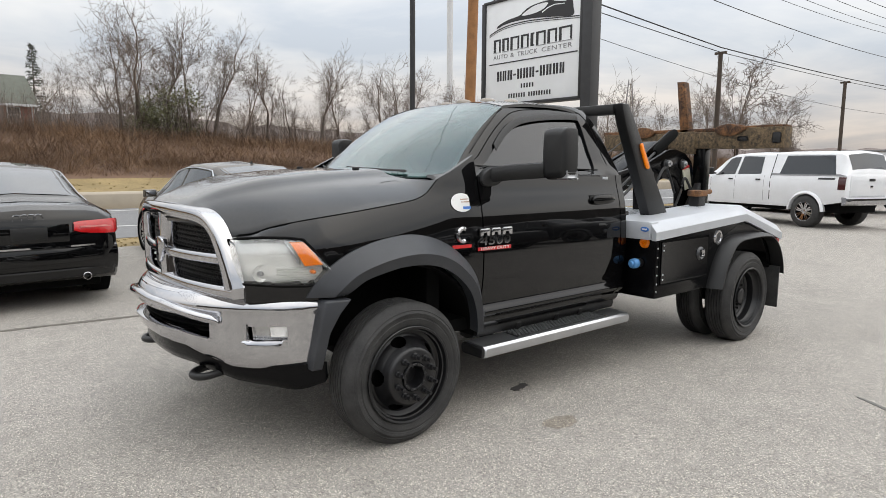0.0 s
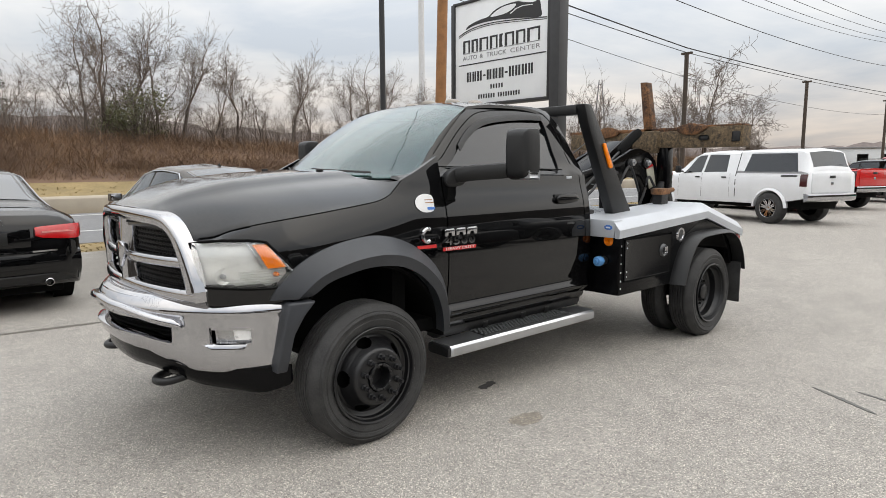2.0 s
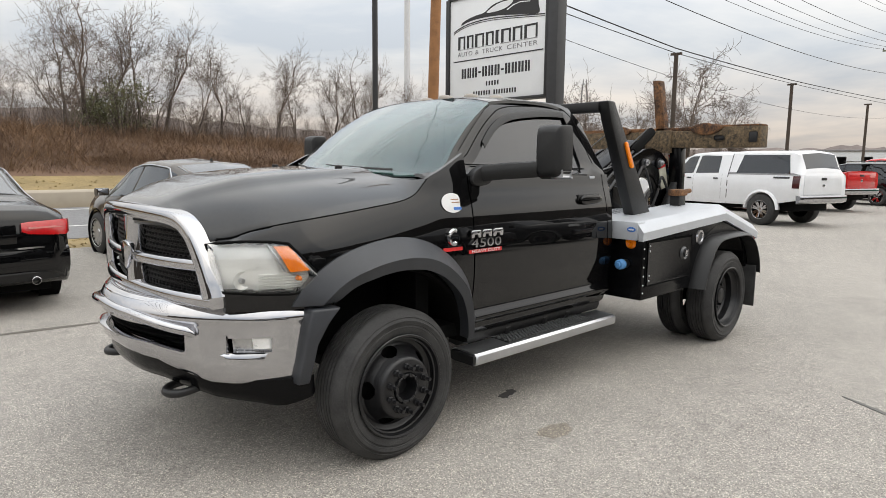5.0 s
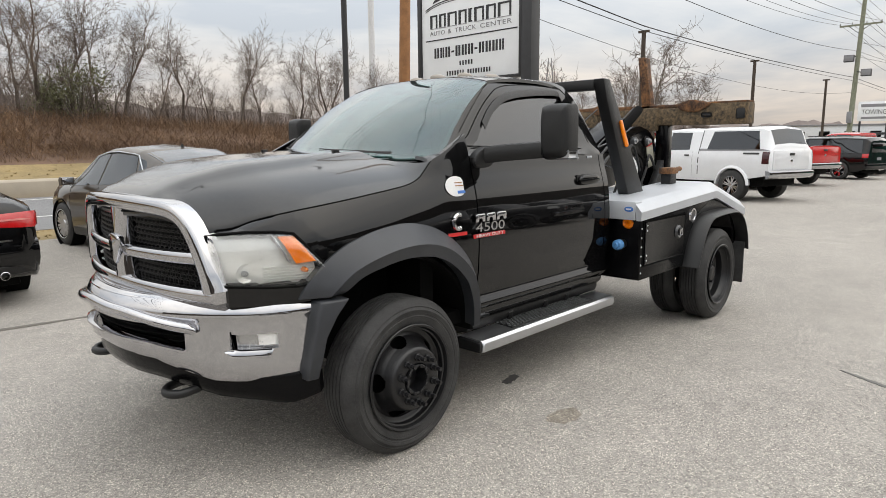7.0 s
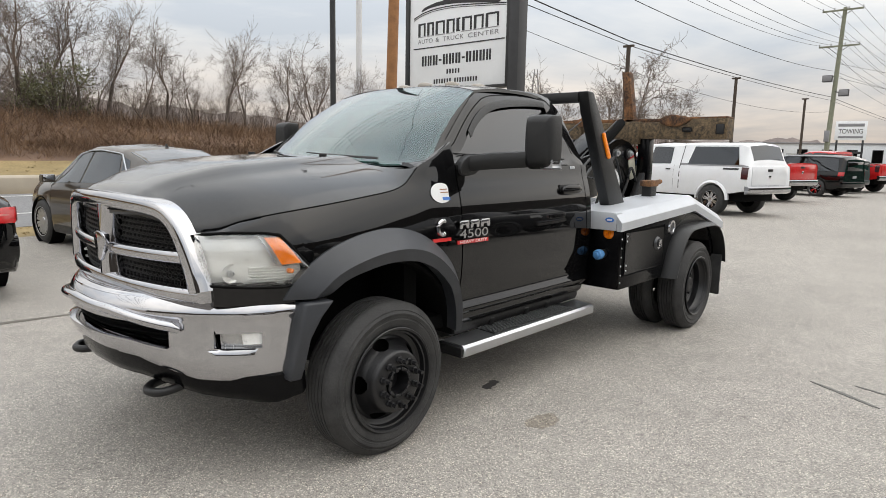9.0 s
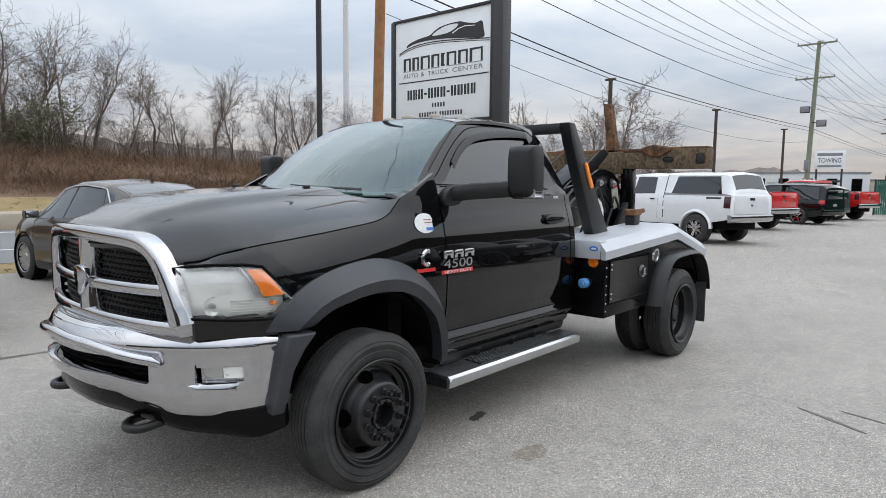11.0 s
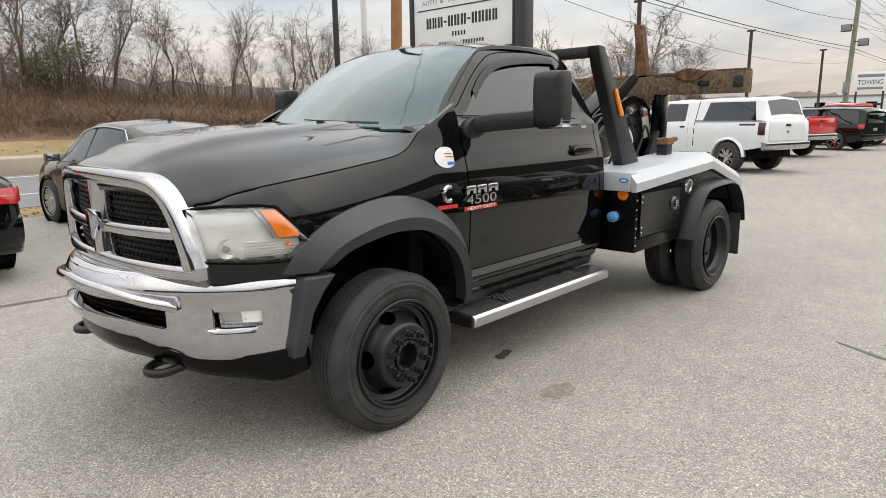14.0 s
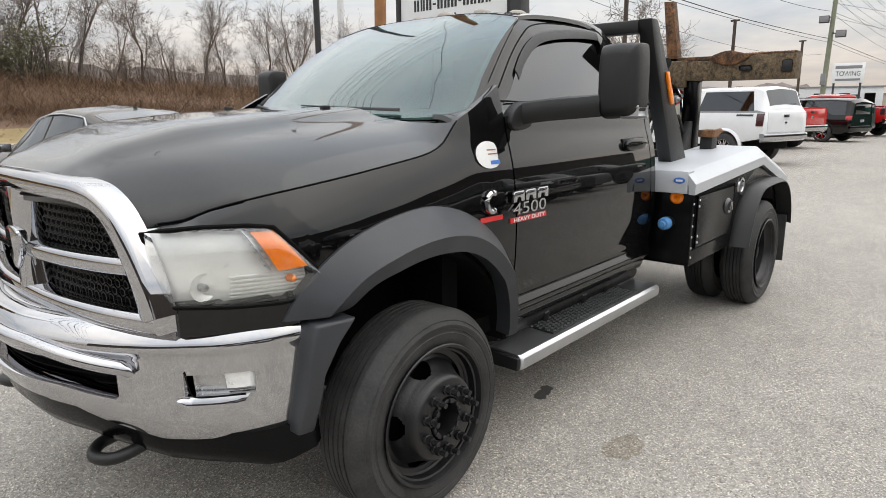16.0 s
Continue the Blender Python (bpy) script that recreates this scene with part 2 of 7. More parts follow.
def asphalt(name, dark, light, speck):
    m = bpy.data.materials.new(name)
    m.use_nodes = True
    n, l = m.node_tree.nodes, m.node_tree.links
    b = n["Principled BSDF"]
    tc = n.new("ShaderNodeTexCoord")
    stain = node(n, "ShaderNodeTexNoise", Scale=0.35, Detail=6.0, Roughness=0.65)
    mid = node(n, "ShaderNodeTexNoise", Scale=3.2, Detail=6.0, Roughness=0.7)
    stones = node(n, "ShaderNodeTexVoronoi", Scale=175.0)
    grit = node(n, "ShaderNodeTexNoise", Scale=210.0, Detail=4.0, Roughness=0.8)
    for t in (stain, mid, stones, grit):
        l.new(tc.outputs["Object"], t.inputs["Vector"])
    r1 = n.new("ShaderNodeValToRGB")
    r1.color_ramp.elements[0].position, r1.color_ramp.elements[0].color = 0.30, (*dark, 1)
    r1.color_ramp.elements[1].position, r1.color_ramp.elements[1].color = 0.70, (*light, 1)
    mx = n.new("ShaderNodeMix"); mx.data_type = "FLOAT"; mx.inputs[0].default_value = 0.5
    l.new(stain.outputs[0], mx.inputs[2]); l.new(mid.outputs[0], mx.inputs[3]); l.new(mx.outputs[0], r1.inputs[0])
    bw = n.new("ShaderNodeRGBToBW")
    l.new(stones.outputs["Color"], bw.inputs[0])
    r2 = n.new("ShaderNodeValToRGB")
    # a few dark chips, mostly even stones, and some white ones
    r2.color_ramp.elements[0].position, r2.color_ramp.elements[0].color = 0.12, (1 - speck * 1.2, 1 - speck * 1.2, 1 - speck * 1.2, 1)
    r2.color_ramp.elements[1].position, r2.color_ramp.elements[1].color = 0.88, (1 + speck * 2.2, 1 + speck * 2.1, 1 + speck * 1.9, 1)
    for at, k in ((0.38, -0.12), (0.70, 0.06)):
        e = r2.color_ramp.elements.new(at)
        e.color = (1 + k, 1 + k, 1 + k, 1)
    l.new(bw.outputs[0], r2.inputs[0])
    r3 = n.new("ShaderNodeValToRGB")
    r3.color_ramp.elements[0].position, r3.color_ramp.elements[0].color = 0.36, (0.62, 0.62, 0.62, 1)
    r3.color_ramp.elements[1].position, r3.color_ramp.elements[1].color = 0.64, (1.32, 1.32, 1.30, 1)
    l.new(grit.outputs[0], r3.inputs[0])
    a = n.new("ShaderNodeMix"); a.data_type = "RGBA"; a.blend_type = "MULTIPLY"; a.inputs[0].default_value = 1
    c = n.new("ShaderNodeMix"); c.data_type = "RGBA"; c.blend_type = "MULTIPLY"; c.inputs[0].default_value = 1
    l.new(r1.outputs[0], a.inputs[6]); l.new(r2.outputs[0], a.inputs[7])
    l.new(a.outputs[2], c.inputs[6]); l.new(r3.outputs[0], c.inputs[7])
    l.new(c.outputs[2], b.inputs["Base Color"])
    b.inputs["Roughness"].default_value = 0.9
    b.inputs["Specular IOR Level"].default_value = 0.25
    bp = node(n, "ShaderNodeBump", Strength=0.5, Distance=0.004)
    l.new(stones.outputs["Distance"], bp.inputs["Height"]); l.new(bp.outputs[0], b.inputs["Normal"])
    return m


M_ASPHALT = asphalt("worn_grey_asphalt", (0.262, 0.246, 0.228), (0.395, 0.371, 0.343), 0.46)
M_ROAD = asphalt("road_asphalt", (0.17, 0.17, 0.175), (0.23, 0.23, 0.235), 0.15)
M_OILY = asphalt("oily_asphalt", (0.20, 0.178, 0.150), (0.305, 0.275, 0.238), 0.46)
M_PATCH = mat("scuffed_asphalt", (0.13, 0.125, 0.118), 0.8, 0, 0.3, 20, 0.3, 150)
M_TAR = mat("crack_tar", (0.055, 0.052, 0.05), 0.75, 0, 0.3, 20, 0.3, 90)
M_SEAM = mat("worn_seam_filler", (0.135, 0.122, 0.105), 0.85, 0, 0.35, 9, 0.4, 120)
M_LINE = mat("white_road_paint", (0.62, 0.62, 0.60), 0.7, 0, 0.15, 3)


# ---- mesh helpers ----
def mesh_of(name, bm, material, smooth=40):
    me = bpy.data.meshes.new(name)
    bm.normal_update()
    bm.to_mesh(me)
    bm.free()
    me.materials.append(material)
    if smooth:
        me.shade_smooth()
        me.set_sharp_from_angle(angle=radians(smooth))
    return me


GREENHOUSE = {"cab_side_frame", "side_window", "rain_visor", "roof", "windscreen", "side_frit", "screen_frit", "windscreen_pillar", "cowl_corner", "door_gap", "windscreen_crack", "wiper", "roof_marker_light", "cab_back"}


def driver_side(bm, name):
    """The truck is drawn about y = 0; its centre plane lies 7 cm towards the driver's side, which stays where it is.
    Above the belt line the cab leans in and back."""
    for v in bm.verts:
        if name in GREENHOUSE and v.co.z > 1.42:
            k = min(1.0, (v.co.z - 1.42) / 0.12)
            up = min(1.0, max(0.0, (v.co.z - 1.5) / 0.5))
            v.co.x += k * (0.050 + 0.034 * up)
            v.co.y *= 1 - k * (0.060 + 0.050 * up)
        if v.co.y > -1.045:
            v.co.y = v.co.y * 0.932 - 0.071


def part(name, bm, material, parent, label="", smooth=40):
    top = parent
    while top is not None and top.parent is not None:
        top = top.parent
    if top is not None and top.name == "tow_truck":
        driver_side(bm, name)
    ob = new(name, mesh_of(name, bm, material, smooth))
    ob.parent = parent
    if label:
        ob["label"] = label
    return ob


def thing(name, label, category, at=None, group="", kind=""):
    ob = new(name)
    ob.empty_display_size = 0.1
    if at is not None:
        ob.matrix_world = at
    return tagged(ob, label, category, group, kind)


def box(x0, x1, y0, y1, z0, z1, bevel=0.0, seg=2, bm=None):
    b = bmesh.new()
    bmesh.ops.create_cube(b, size=1)
    for v in b.verts:
        v.co = ((x0 + x1) / 2 + v.co.x * (x1 - x0), (y0 + y1) / 2 + v.co.y * (y1 - y0), (z0 + z1) / 2 + v.co.z * (z1 - z0))
    if bevel:
        bmesh.ops.bevel(b, geom=b.edges[:], offset=bevel, segments=seg, affect="EDGES", profile=0.5)
    return join(bm, b)


def join(bm, b):
    if bm is None:
        return b
    me = bpy.data.meshes.new("tmp")
    b.to_mesh(me); b.free()
    bm.from_mesh(me)
    bpy.data.meshes.remove(me)
    return bm


def loft(rings, closed=True, caps=True, bm=None):
    """Bridges rings of equally many points."""
    bm = bm or bmesh.new()
    rows = [[bm.verts.new(p) for p in r] for r in rings]
    n = len(rows[0])
    for a, b in zip(rows, rows[1:]):
        for i in range(n if closed else n - 1):
            j = (i + 1) % n
            bm.faces.new((a[i], a[j], b[j], b[i]))
    if caps and closed:
        bm.faces.new(rows[0][::-1]); bm.faces.new(rows[-1])
    return bm


def sheet(f, us, vs, thick, bm=None):
    """A curved panel: f(u, v) over a grid, and the same moved by the vector thick, closed round the rim."""
    bm = bm or bmesh.new()
    t = Vector(thick)
    pts = [[Vector(f(u, v)) for v in vs] for u in us]
    A = [[bm.verts.new(p) for p in r] for r in pts]
    B = [[bm.verts.new(p + t) for p in r] for r in pts]
    nu, nv = len(us), len(vs)
    for i in range(nu - 1):
        for j in range(nv - 1):
            bm.faces.new((A[i][j], A[i + 1][j], A[i + 1][j + 1], A[i][j + 1]))
            bm.faces.new((B[i][j], B[i][j + 1], B[i + 1][j + 1], B[i + 1][j]))
    for i in range(nu - 1):
        bm.faces.new((A[i][0], B[i][0], B[i + 1][0], A[i + 1][0]))
        bm.faces.new((A[i][-1], A[i + 1][-1], B[i + 1][-1], B[i][-1]))
    for j in range(nv - 1):
        bm.faces.new((A[0][j], A[0][j + 1], B[0][j + 1], B[0][j]))
        bm.faces.new((A[-1][j], B[-1][j], B[-1][j + 1], A[-1][j + 1]))
    bmesh.ops.recalc_face_normals(bm, faces=bm.faces[:])
    return bm


def prism(outline, axis, a, b, bevel=0.0, bm=None, seg=2):
    """A 2D outline pushed along an axis: x takes (y, z), y takes (x, z), z takes (x, y)."""
    put = {"x": lambda p, d: (d, p[0], p[1]), "y": lambda p, d: (p[0], d, p[1]), "z": lambda p, d: (p[0], p[1], d)}[axis]
    q = bmesh.new()
    loft([[put(p, a) for p in outline], [put(p, b) for p in outline]], bm=q)
    bmesh.ops.recalc_face_normals(q, faces=q.faces[:])
    if bevel:
        bmesh.ops.bevel(q, geom=q.edges[:], offset=bevel, segments=seg, affect="EDGES", profile=0.5)
    return join(bm, q)


def spin(profile, centre, axis="y", n=48, bm=None, closed=False):
    """Turns a profile of (along, radius) round an axis."""
    bm = bm or bmesh.new()
    cx, cy, cz = centre
    rows = []
    for d, r in profile:
        ring = []
        for i in range(n):
            a = 2 * math.pi * i / n
            c, s = r * math.cos(a), r * math.sin(a)
            ring.append({"y": (cx + c, cy + d, cz + s), "x": (cx + d, cy + c, cz + s), "z": (cx + c, cy + s, cz + d)}[axis])
        rows.append([bm.verts.new(p) for p in ring])
    pairs = list(zip(rows, rows[1:]))
    if closed:
        pairs.append((rows[-1], rows[0]))
    for a, b in pairs:
        for i in range(n):
            j = (i + 1) % n
            bm.faces.new((a[i], a[j], b[j], b[i]))
    bmesh.ops.recalc_face_normals(bm, faces=bm.faces[:])
    return bm


def tube(points, radius, n=8, bm=None, caps=True):
    """A round bar along points; radius may be a list."""
    bm = bm or bmesh.new()
    pts = [Vector(p) for p in points]
    rad = radius if isinstance(radius, (list, tuple)) else [radius] * len(pts)
    rings = []
    up = Vector((0.13, 0.21, 0.97)).normalized()
    for i, p in enumerate(pts):
        d = (pts[min(i + 1, len(pts) - 1)] - pts[max(i - 1, 0)]).normalized()
        a = d.cross(up if abs(d.dot(up)) < 0.95 else Vector((1, 0, 0))).normalized()
        b = d.cross(a)
        rings.append([p + rad[i] * (math.cos(2 * math.pi * k / n) * a + math.sin(2 * math.pi * k / n) * b) for k in range(n)])
    return loft(rings, caps=caps, bm=bm)


def lerp(table, x):
    xs, ys = zip(*table)
    return float(np.interp(x, xs, ys))


def smooth_poly(points, per=8, closed=False):
    """A Catmull-Rom line through points."""
    P = [Vector(p) for p in points]
    out = []
    m = len(P)
    for i in range(m if closed else m - 1):
        p0 = P[(i - 1) % m] if closed else P[max(i - 1, 0)]
        p1, p2 = P[i], P[(i + 1) % m]
        p3 = P[(i + 2) % m] if closed else P[min(i + 2, m - 1)]
        for k in range(per):
            t = k / per
            out.append(0.5 * (2 * p1 + (p2 - p0) * t + (2 * p0 - 5 * p1 + 4 * p2 - p3) * t * t + (3 * p1 - p0 - 3 * p2 + p3) * t ** 3))
    if not closed:
        out.append(P[-1])
    return out


def span(a, b, n):
    return [a + (b - a) * i / (n - 1) for i in range(n)]


def words(name, text, size, m, material, parent, label="", extrude=0.002, spacing=1.0, width=None):
    """Raised lettering as a mesh, centred, in the plane of m."""
    cu = bpy.data.curves.new(name, "FONT")
    cu.body, cu.size, cu.extrude, cu.align_x, cu.align_y, cu.space_character = text, size, extrude, "CENTER", "CENTER", spacing
    tmp = new("tmp_text", cu)
    bpy.context.view_layer.update()
    me = bpy.data.meshes.new_from_object(tmp.evaluated_get(bpy.context.evaluated_depsgraph_get()))
    bpy.data.objects.remove(tmp)
    bpy.data.curves.remove(cu)
    if width:
        xs = [v.co.x for v in me.vertices]
        k = width / (max(xs) - min(xs))
        for v in me.vertices:
            v.co.x *= k
    me.materials.clear()
    me.materials.append(material)
    ob = new(name, me)
    ob.matrix_world = m
    ob.parent = parent
    if parent:
        ob.matrix_parent_inverse = parent.matrix_world.inverted()
    if label:
        ob["label"] = label
    return ob


# ---- ground, road, bank ----
def bank_height(x, y):
    """The verge behind the road rises to a brushy ridge, lower towards +x."""
    k = min(1.0, max(0.0, (y - 24.0) / 14.0))
    crest = lerp([(-60, 3.4), (0, 3.0), (20, 2.4), (60, 1.9), (140, 1.5), (300, 1.0)], x)
    return 0.35 * min(1.0, max(0.0, (y - 22.4) / 2.0)) + crest * k * k * (3 - 2 * k)


def ground_sheet():
    xs = [-400, -250, -160] + span(-110, 200, 63) + [260, 400, 700, 1200]
    ys = [-400, -200, -100, -50, -20, 0, 22.2] + span(23, 42, 20) + [50, 70, 100, 160, 300, 700, 1500]
    bm = bmesh.new()
    rows = [[bm.verts.new((x, y, -0.02 + (bank_height(x, y) + 0.12 * noise.noise((x * 0.3, y * 0.3, 0)) if y > 22.3 else 0))) for y in ys] for x in xs]
    for a, b in zip(rows, rows[1:]):
        for j in range(len(ys) - 1):
            bm.faces.new((a[j], b[j], b[j + 1], a[j + 1]))
    me = mesh_of("ground", bm, M_GRASS)
    me.materials.append(M_LITTER)
    for p in me.polygons:
        if 28.0 < p.center.y < 80:
            p.material_index = 1
    ob = new("ground", me)
    return tagged(ob, "dormant yellow-brown grass on a rising roadside bank", "ground", kind="structure")


def slab(name, x0, x1, y0, y1, z0, z1, material, label, category, nx=1):
    bm = box(x0, x1, y0, y1, z0, z1)
    return tagged(new(name, mesh_of(name, bm, material, 0)), label, category, kind="structure")


ground_sheet()
slab("pavement", -70, 160, -60, 9.2, -0.3, 0.0, M_ASPHALT, "worn light grey asphalt of a car lot", "pavement")
slab("road", -150, 400, 10.9, 20.6, -0.3, -0.008, M_ROAD, "two-lane grey asphalt road behind the lot", "road")
for y, w in ((13.7, 0.12), (19.6, 0.12)):
    slab("road_line", -150, 400, y - w / 2, y + w / 2, -0.1, -0.002, M_LINE, "painted white road edge line", "road line")


def barrier():
    prof = [(20.75, -0.05), (20.75, 0.50), (20.83, 0.58), (21.05, 0.58), (21.05, -0.05)]
    ob = new("barrier_wall", mesh_of("barrier_wall", prism(prof, "x", -120, 300, 0.01), M_CONCRETE))
    tagged(ob, "low tan concrete barrier along the far roadside", "barrier", kind="structure")


barrier()

# ---- the tow truck: nose towards -x, driver's side towards -y ----
truck = thing("tow_truck", "black wrecker pickup with a chrome grille and silver-railed tow bed", "truck")

SIDE = [(0.50, 0.955), (0.56, 0.975), (0.595, 1.0), (0.615, 1.028), (0.63, 1.036), (0.645, 1.034), (0.68, 1.016), (0.70, 1.013), (0.76, 1.025), (0.85, 1.039), (0.93, 1.0435), (1.00, 1.0455), (1.05, 1.0447), (1.10, 1.0424), (1.15, 1.0388), (1.20, 1.0338), (1.25, 1.0270), (1.30, 1.0175), (1.36, 1.0010), (1.42, 0.982), (1.50, 0.966), (1.60, 0.940), (1.68, 0.915)]
TAPER = [(-0.90, 0.68), (-0.84, 0.745), (-0.75, 0.82), (-0.60, 0.905), (-0.48, 0.952), (-0.35, 0.975), (-0.15, 0.985), (0.4, 0.99), (0.7, 1.0), (1.9, 1.0), (2.3, 0.985)]
SEAM_Z = [(-0.86, 1.205), (-0.75, 1.215), (-0.66, 1.250), (-0.5, 1.283), (-0.17, 1.325), (0.1, 1.36), (0.20, 1.382), (0.26, 1.41), (0.31, 1.455), (0.36, 1.497), (0.45, 1.535), (0.58, 1.60), (0.66, 1.64)]
SEAM_Y = [(-0.86, 0.665), (-0.7, 0.80), (-0.5, 0.90), (-0.17, 0.955), (0.1, 0.965), (0.24, 0.962), (0.30, 0.955), (0.36, 0.945), (0.66, 0.958)]
ARCH_X, ARCH_Z, ARCH_R = 0.06, 0.43, 0.60


def eased(table):
    """The same table with rounded corners, sampled finely."""
    return [(p.x, p.y) for p in smooth_poly([(a, b, 0) for a, b in table], 8)]


SIDE, TAPER, SEAM_Z, SEAM_Y = eased(SIDE), eased(TAPER), eased(SEAM_Z), eased(SEAM_Y)


LEAN = [(-0.9, 2.0), (-0.5, 1.7), (-0.17, 0.75), (0.1, 0.32), (0.4, 0.0), (3.0, 0.0)]


def side_y(x, z):
    """Half width of the cab's side; the front fenders lean inwards to the hood."""
    return lerp(SIDE, z) * lerp(TAPER, x) - lerp(LEAN, x) * max(0.0, z - 1.10) ** 2


# behind the headlights the hood's edge lies right on the fender's slope
SEAM_Y = [(x, y if x < -0.7 else y + (side_y(x, lerp(SEAM_Z, x)) - 0.001 - y) * min(1.0, (x + 0.7) / 0.25)) for x, y in SEAM_Y]


def arch_z(x):
    d = ARCH_R ** 2 - (x - ARCH_X) ** 2
    return ARCH_Z + math.sqrt(d) if d > 0 else -1


LAMP_X = [(0, -0.853), (0.25, -0.756), (0.5, -0.665), (0.75, -0.555), (1, -0.405)]
LAMP_T = [(0, 1.192), (0.3, 1.202), (0.62, 1.198), (0.77, 1.187), (0.96, 1.045), (1, 1.018)]
LAMP_B = [(0, 0.968), (0.5, 0.950), (0.8, 0.945), (0.88, 0.953), (0.96, 0.995), (1, 1.012)]


def lamp_u(x):
    return lerp([(b, a) for a, b in LAMP_X], x)


def fender(s):
    xs = span(-0.805, -0.38, 40) + span(-0.37, 0.645, 40)

    def f(x, v):
        low = max(0.87 if x < -0.44 else 0.52, arch_z(x))
        top = lerp(SEAM_Z, x)
        if v > 0.999:
            return (x, s * lerp(SEAM_Y, x), top)
        z = low + (top - 0.02 - low) * v / 0.96
        y = side_y(x, min(z, top - 0.02))
        if x < -0.42:
            u = lamp_u(x)
            if lerp(LAMP_B, u) + 0.014 < z < lerp(LAMP_T, u) - 0.016:
                y -= 0.10
        return (x, s * max(y, 0.0), z)
    return sheet(f, xs, span(0, 0.93, 30) + [.96, 1.0], (0, -s * 0.03, 0))


def panel(x0, x1, z0, z1, s, nx=10, nz=16, thick=0.04, proud=0.0):
    return sheet(lambda x, z: (x, s * (side_y(x, z) + proud), z), span(x0, x1, nx), span(z0, z1, nz), (0, -s * thick, 0))


for s in (-1, 1):
    part("fender", fender(s), M_PAINT, truck)
    door = part("door", panel(0.655, 2.095, 0.60, 1.50, s, 20, 76), M_PAINT, truck)
    part("cab_corner", panel(2.105, 2.175, 0.56, 1.50, s, 4, 76), M_PAINT, truck)
    part("rocker_panel", sheet(lambda x, k: (x, s * lerp([(0, 0.90), (0.15, 0.935), (0.4, 0.968), (0.7, 0.982), (1, 0.978)], k), 0.49 + 0.105 * k), span(0.64, 2.175, 12), span(0, 1, 10), (0, -s * 0.08, 0)), M_PAINT, truck)
    # pull handle
    hz = 1.325
    hy = side_y(1.9, hz)
    hb = box(1.74, 2.0, s * hy - 0.005, s * hy + 0.005, hz - 0.045, hz + 0.035, 0.004)
    part("handle_cup", hb, M_PLASTIC, door)
    out = [(p.x, p.z) for p in smooth_poly([(1.745, 0, hz - 0.015), (1.775, 0, hz + 0.026), (1.95, 0, hz + 0.030), (2.0, 0, hz + 0.004), (1.98, 0, hz - 0.028), (1.80, 0, hz - 0.034)], 4, True)]
    part("handle", prism(out, "y", s * (hy + 0.004), s * (hy + 0.035), 0.006), M_PAINT, door)


# hood
HOOD_C = [(-0.97, 1.350), (-0.90, 1.405), (-0.75, 1.455), (-0.5, 1.497), (-0.2, 1.525), (0.1, 1.54), (0.4, 1.55)]


def hood_point(u, v):
    a = abs(v)
    xf = -0.955 + 0.115 * a ** 2.6
    xr = 0.18 + 0.16 * a ** 2
    if u < 0:
        x, drop = xf - 0.012 * min(1, -u), -0.055 * -u
    else:
        x, drop = xf + (xr - xf) * u, 0
    ys = lerp(SEAM_Y, x) - 0.004
    ze = lerp(SEAM_Z, x) + 0.002
    zc = lerp(HOOD_C, x)
    g = 1 - a ** 4.2
    # power dome: a shallow raised centre with soft shoulders
    dome = 0.036 / (1 + math.exp((a - 0.56) * 34)) * min(1, max(0, (x + 0.98) * 2.5))
    return (x, v * ys, ze + (zc - ze - 0.03) * g + dome + drop)


part("hood", sheet(hood_point, [-1, -0.6, -0.25, 0, 0.015, 0.03, 0.05] + span(0.08, 1, 26), span(-1, 1, 61), (0, 0, -0.02)), M_DUSTY, truck)


for s in (-1, 1):
    gap = [Vector((x, s * (lerp(SEAM_Y, x) + 0.002), lerp(SEAM_Z, x) + 0.001)) for x in span(-0.80, 0.345, 40)]
    part("hood_gap", tube(gap, 0.0028, 6), M_DARK, truck)
gap = [Vector(hood_point(-1, v)) + Vector((-0.004, 0, 0.002)) for v in span(-0.97, 0.97, 40)]
part("hood_gap", tube(gap, 0.005, 6), M_DARK, truck)


# cab frame round the side windows, roof, windscreen
def plane_y(z):
    return 0.962 - (z - 1.5) * 0.33 - max(0, z - 1.9) * 0.35


OUTER = [(0.45, 1.495), (0.60, 1.62), (0.80, 1.80), (0.97, 1.935), (1.08, 1.985), (1.26, 2.012), (1.60, 2.022), (1.84, 2.015), (1.94, 1.97), (2.03, 1.84), (2.11, 1.66), (2.17, 1.495), (1.9, 1.485), (1.2, 1.485)]
INNER = [(0.685, 1.515), (0.77, 1.60), (0.92, 1.755), (1.05, 1.845), (1.18, 1.888), (1.42, 1.918), (1.66, 1.935), (1.78, 1.935), (1.815, 1.90), (1.835, 1.82), (1.855, 1.68), (1.865, 1.52), (1.6, 1.508), (1.15, 1.508)]


def polar(poly, n=96, c=(1.36, 1.72)):
    P = [np.array(p) - c for p in poly]
    out = []
    for i in range(n):
        a = 2 * math.pi * i / n
        d = np.array((math.cos(a), math.sin(a)))
        best = 0
        for p, q in zip(P, P[1:] + P[:1]):
            e = q - p
            den = d[0] * e[1] - d[1] * e[0]
            if abs(den) < 1e-9:
                continue
            t = (p[0] * e[1] - p[1] * e[0]) / den
            k = (p[0] * d[1] - p[1] * d[0]) / den
            if t > 0 and -1e-6 <= k <= 1 + 1e-6:
                best = max(best, t)
        out.append(tuple(d * best + c))
    return out


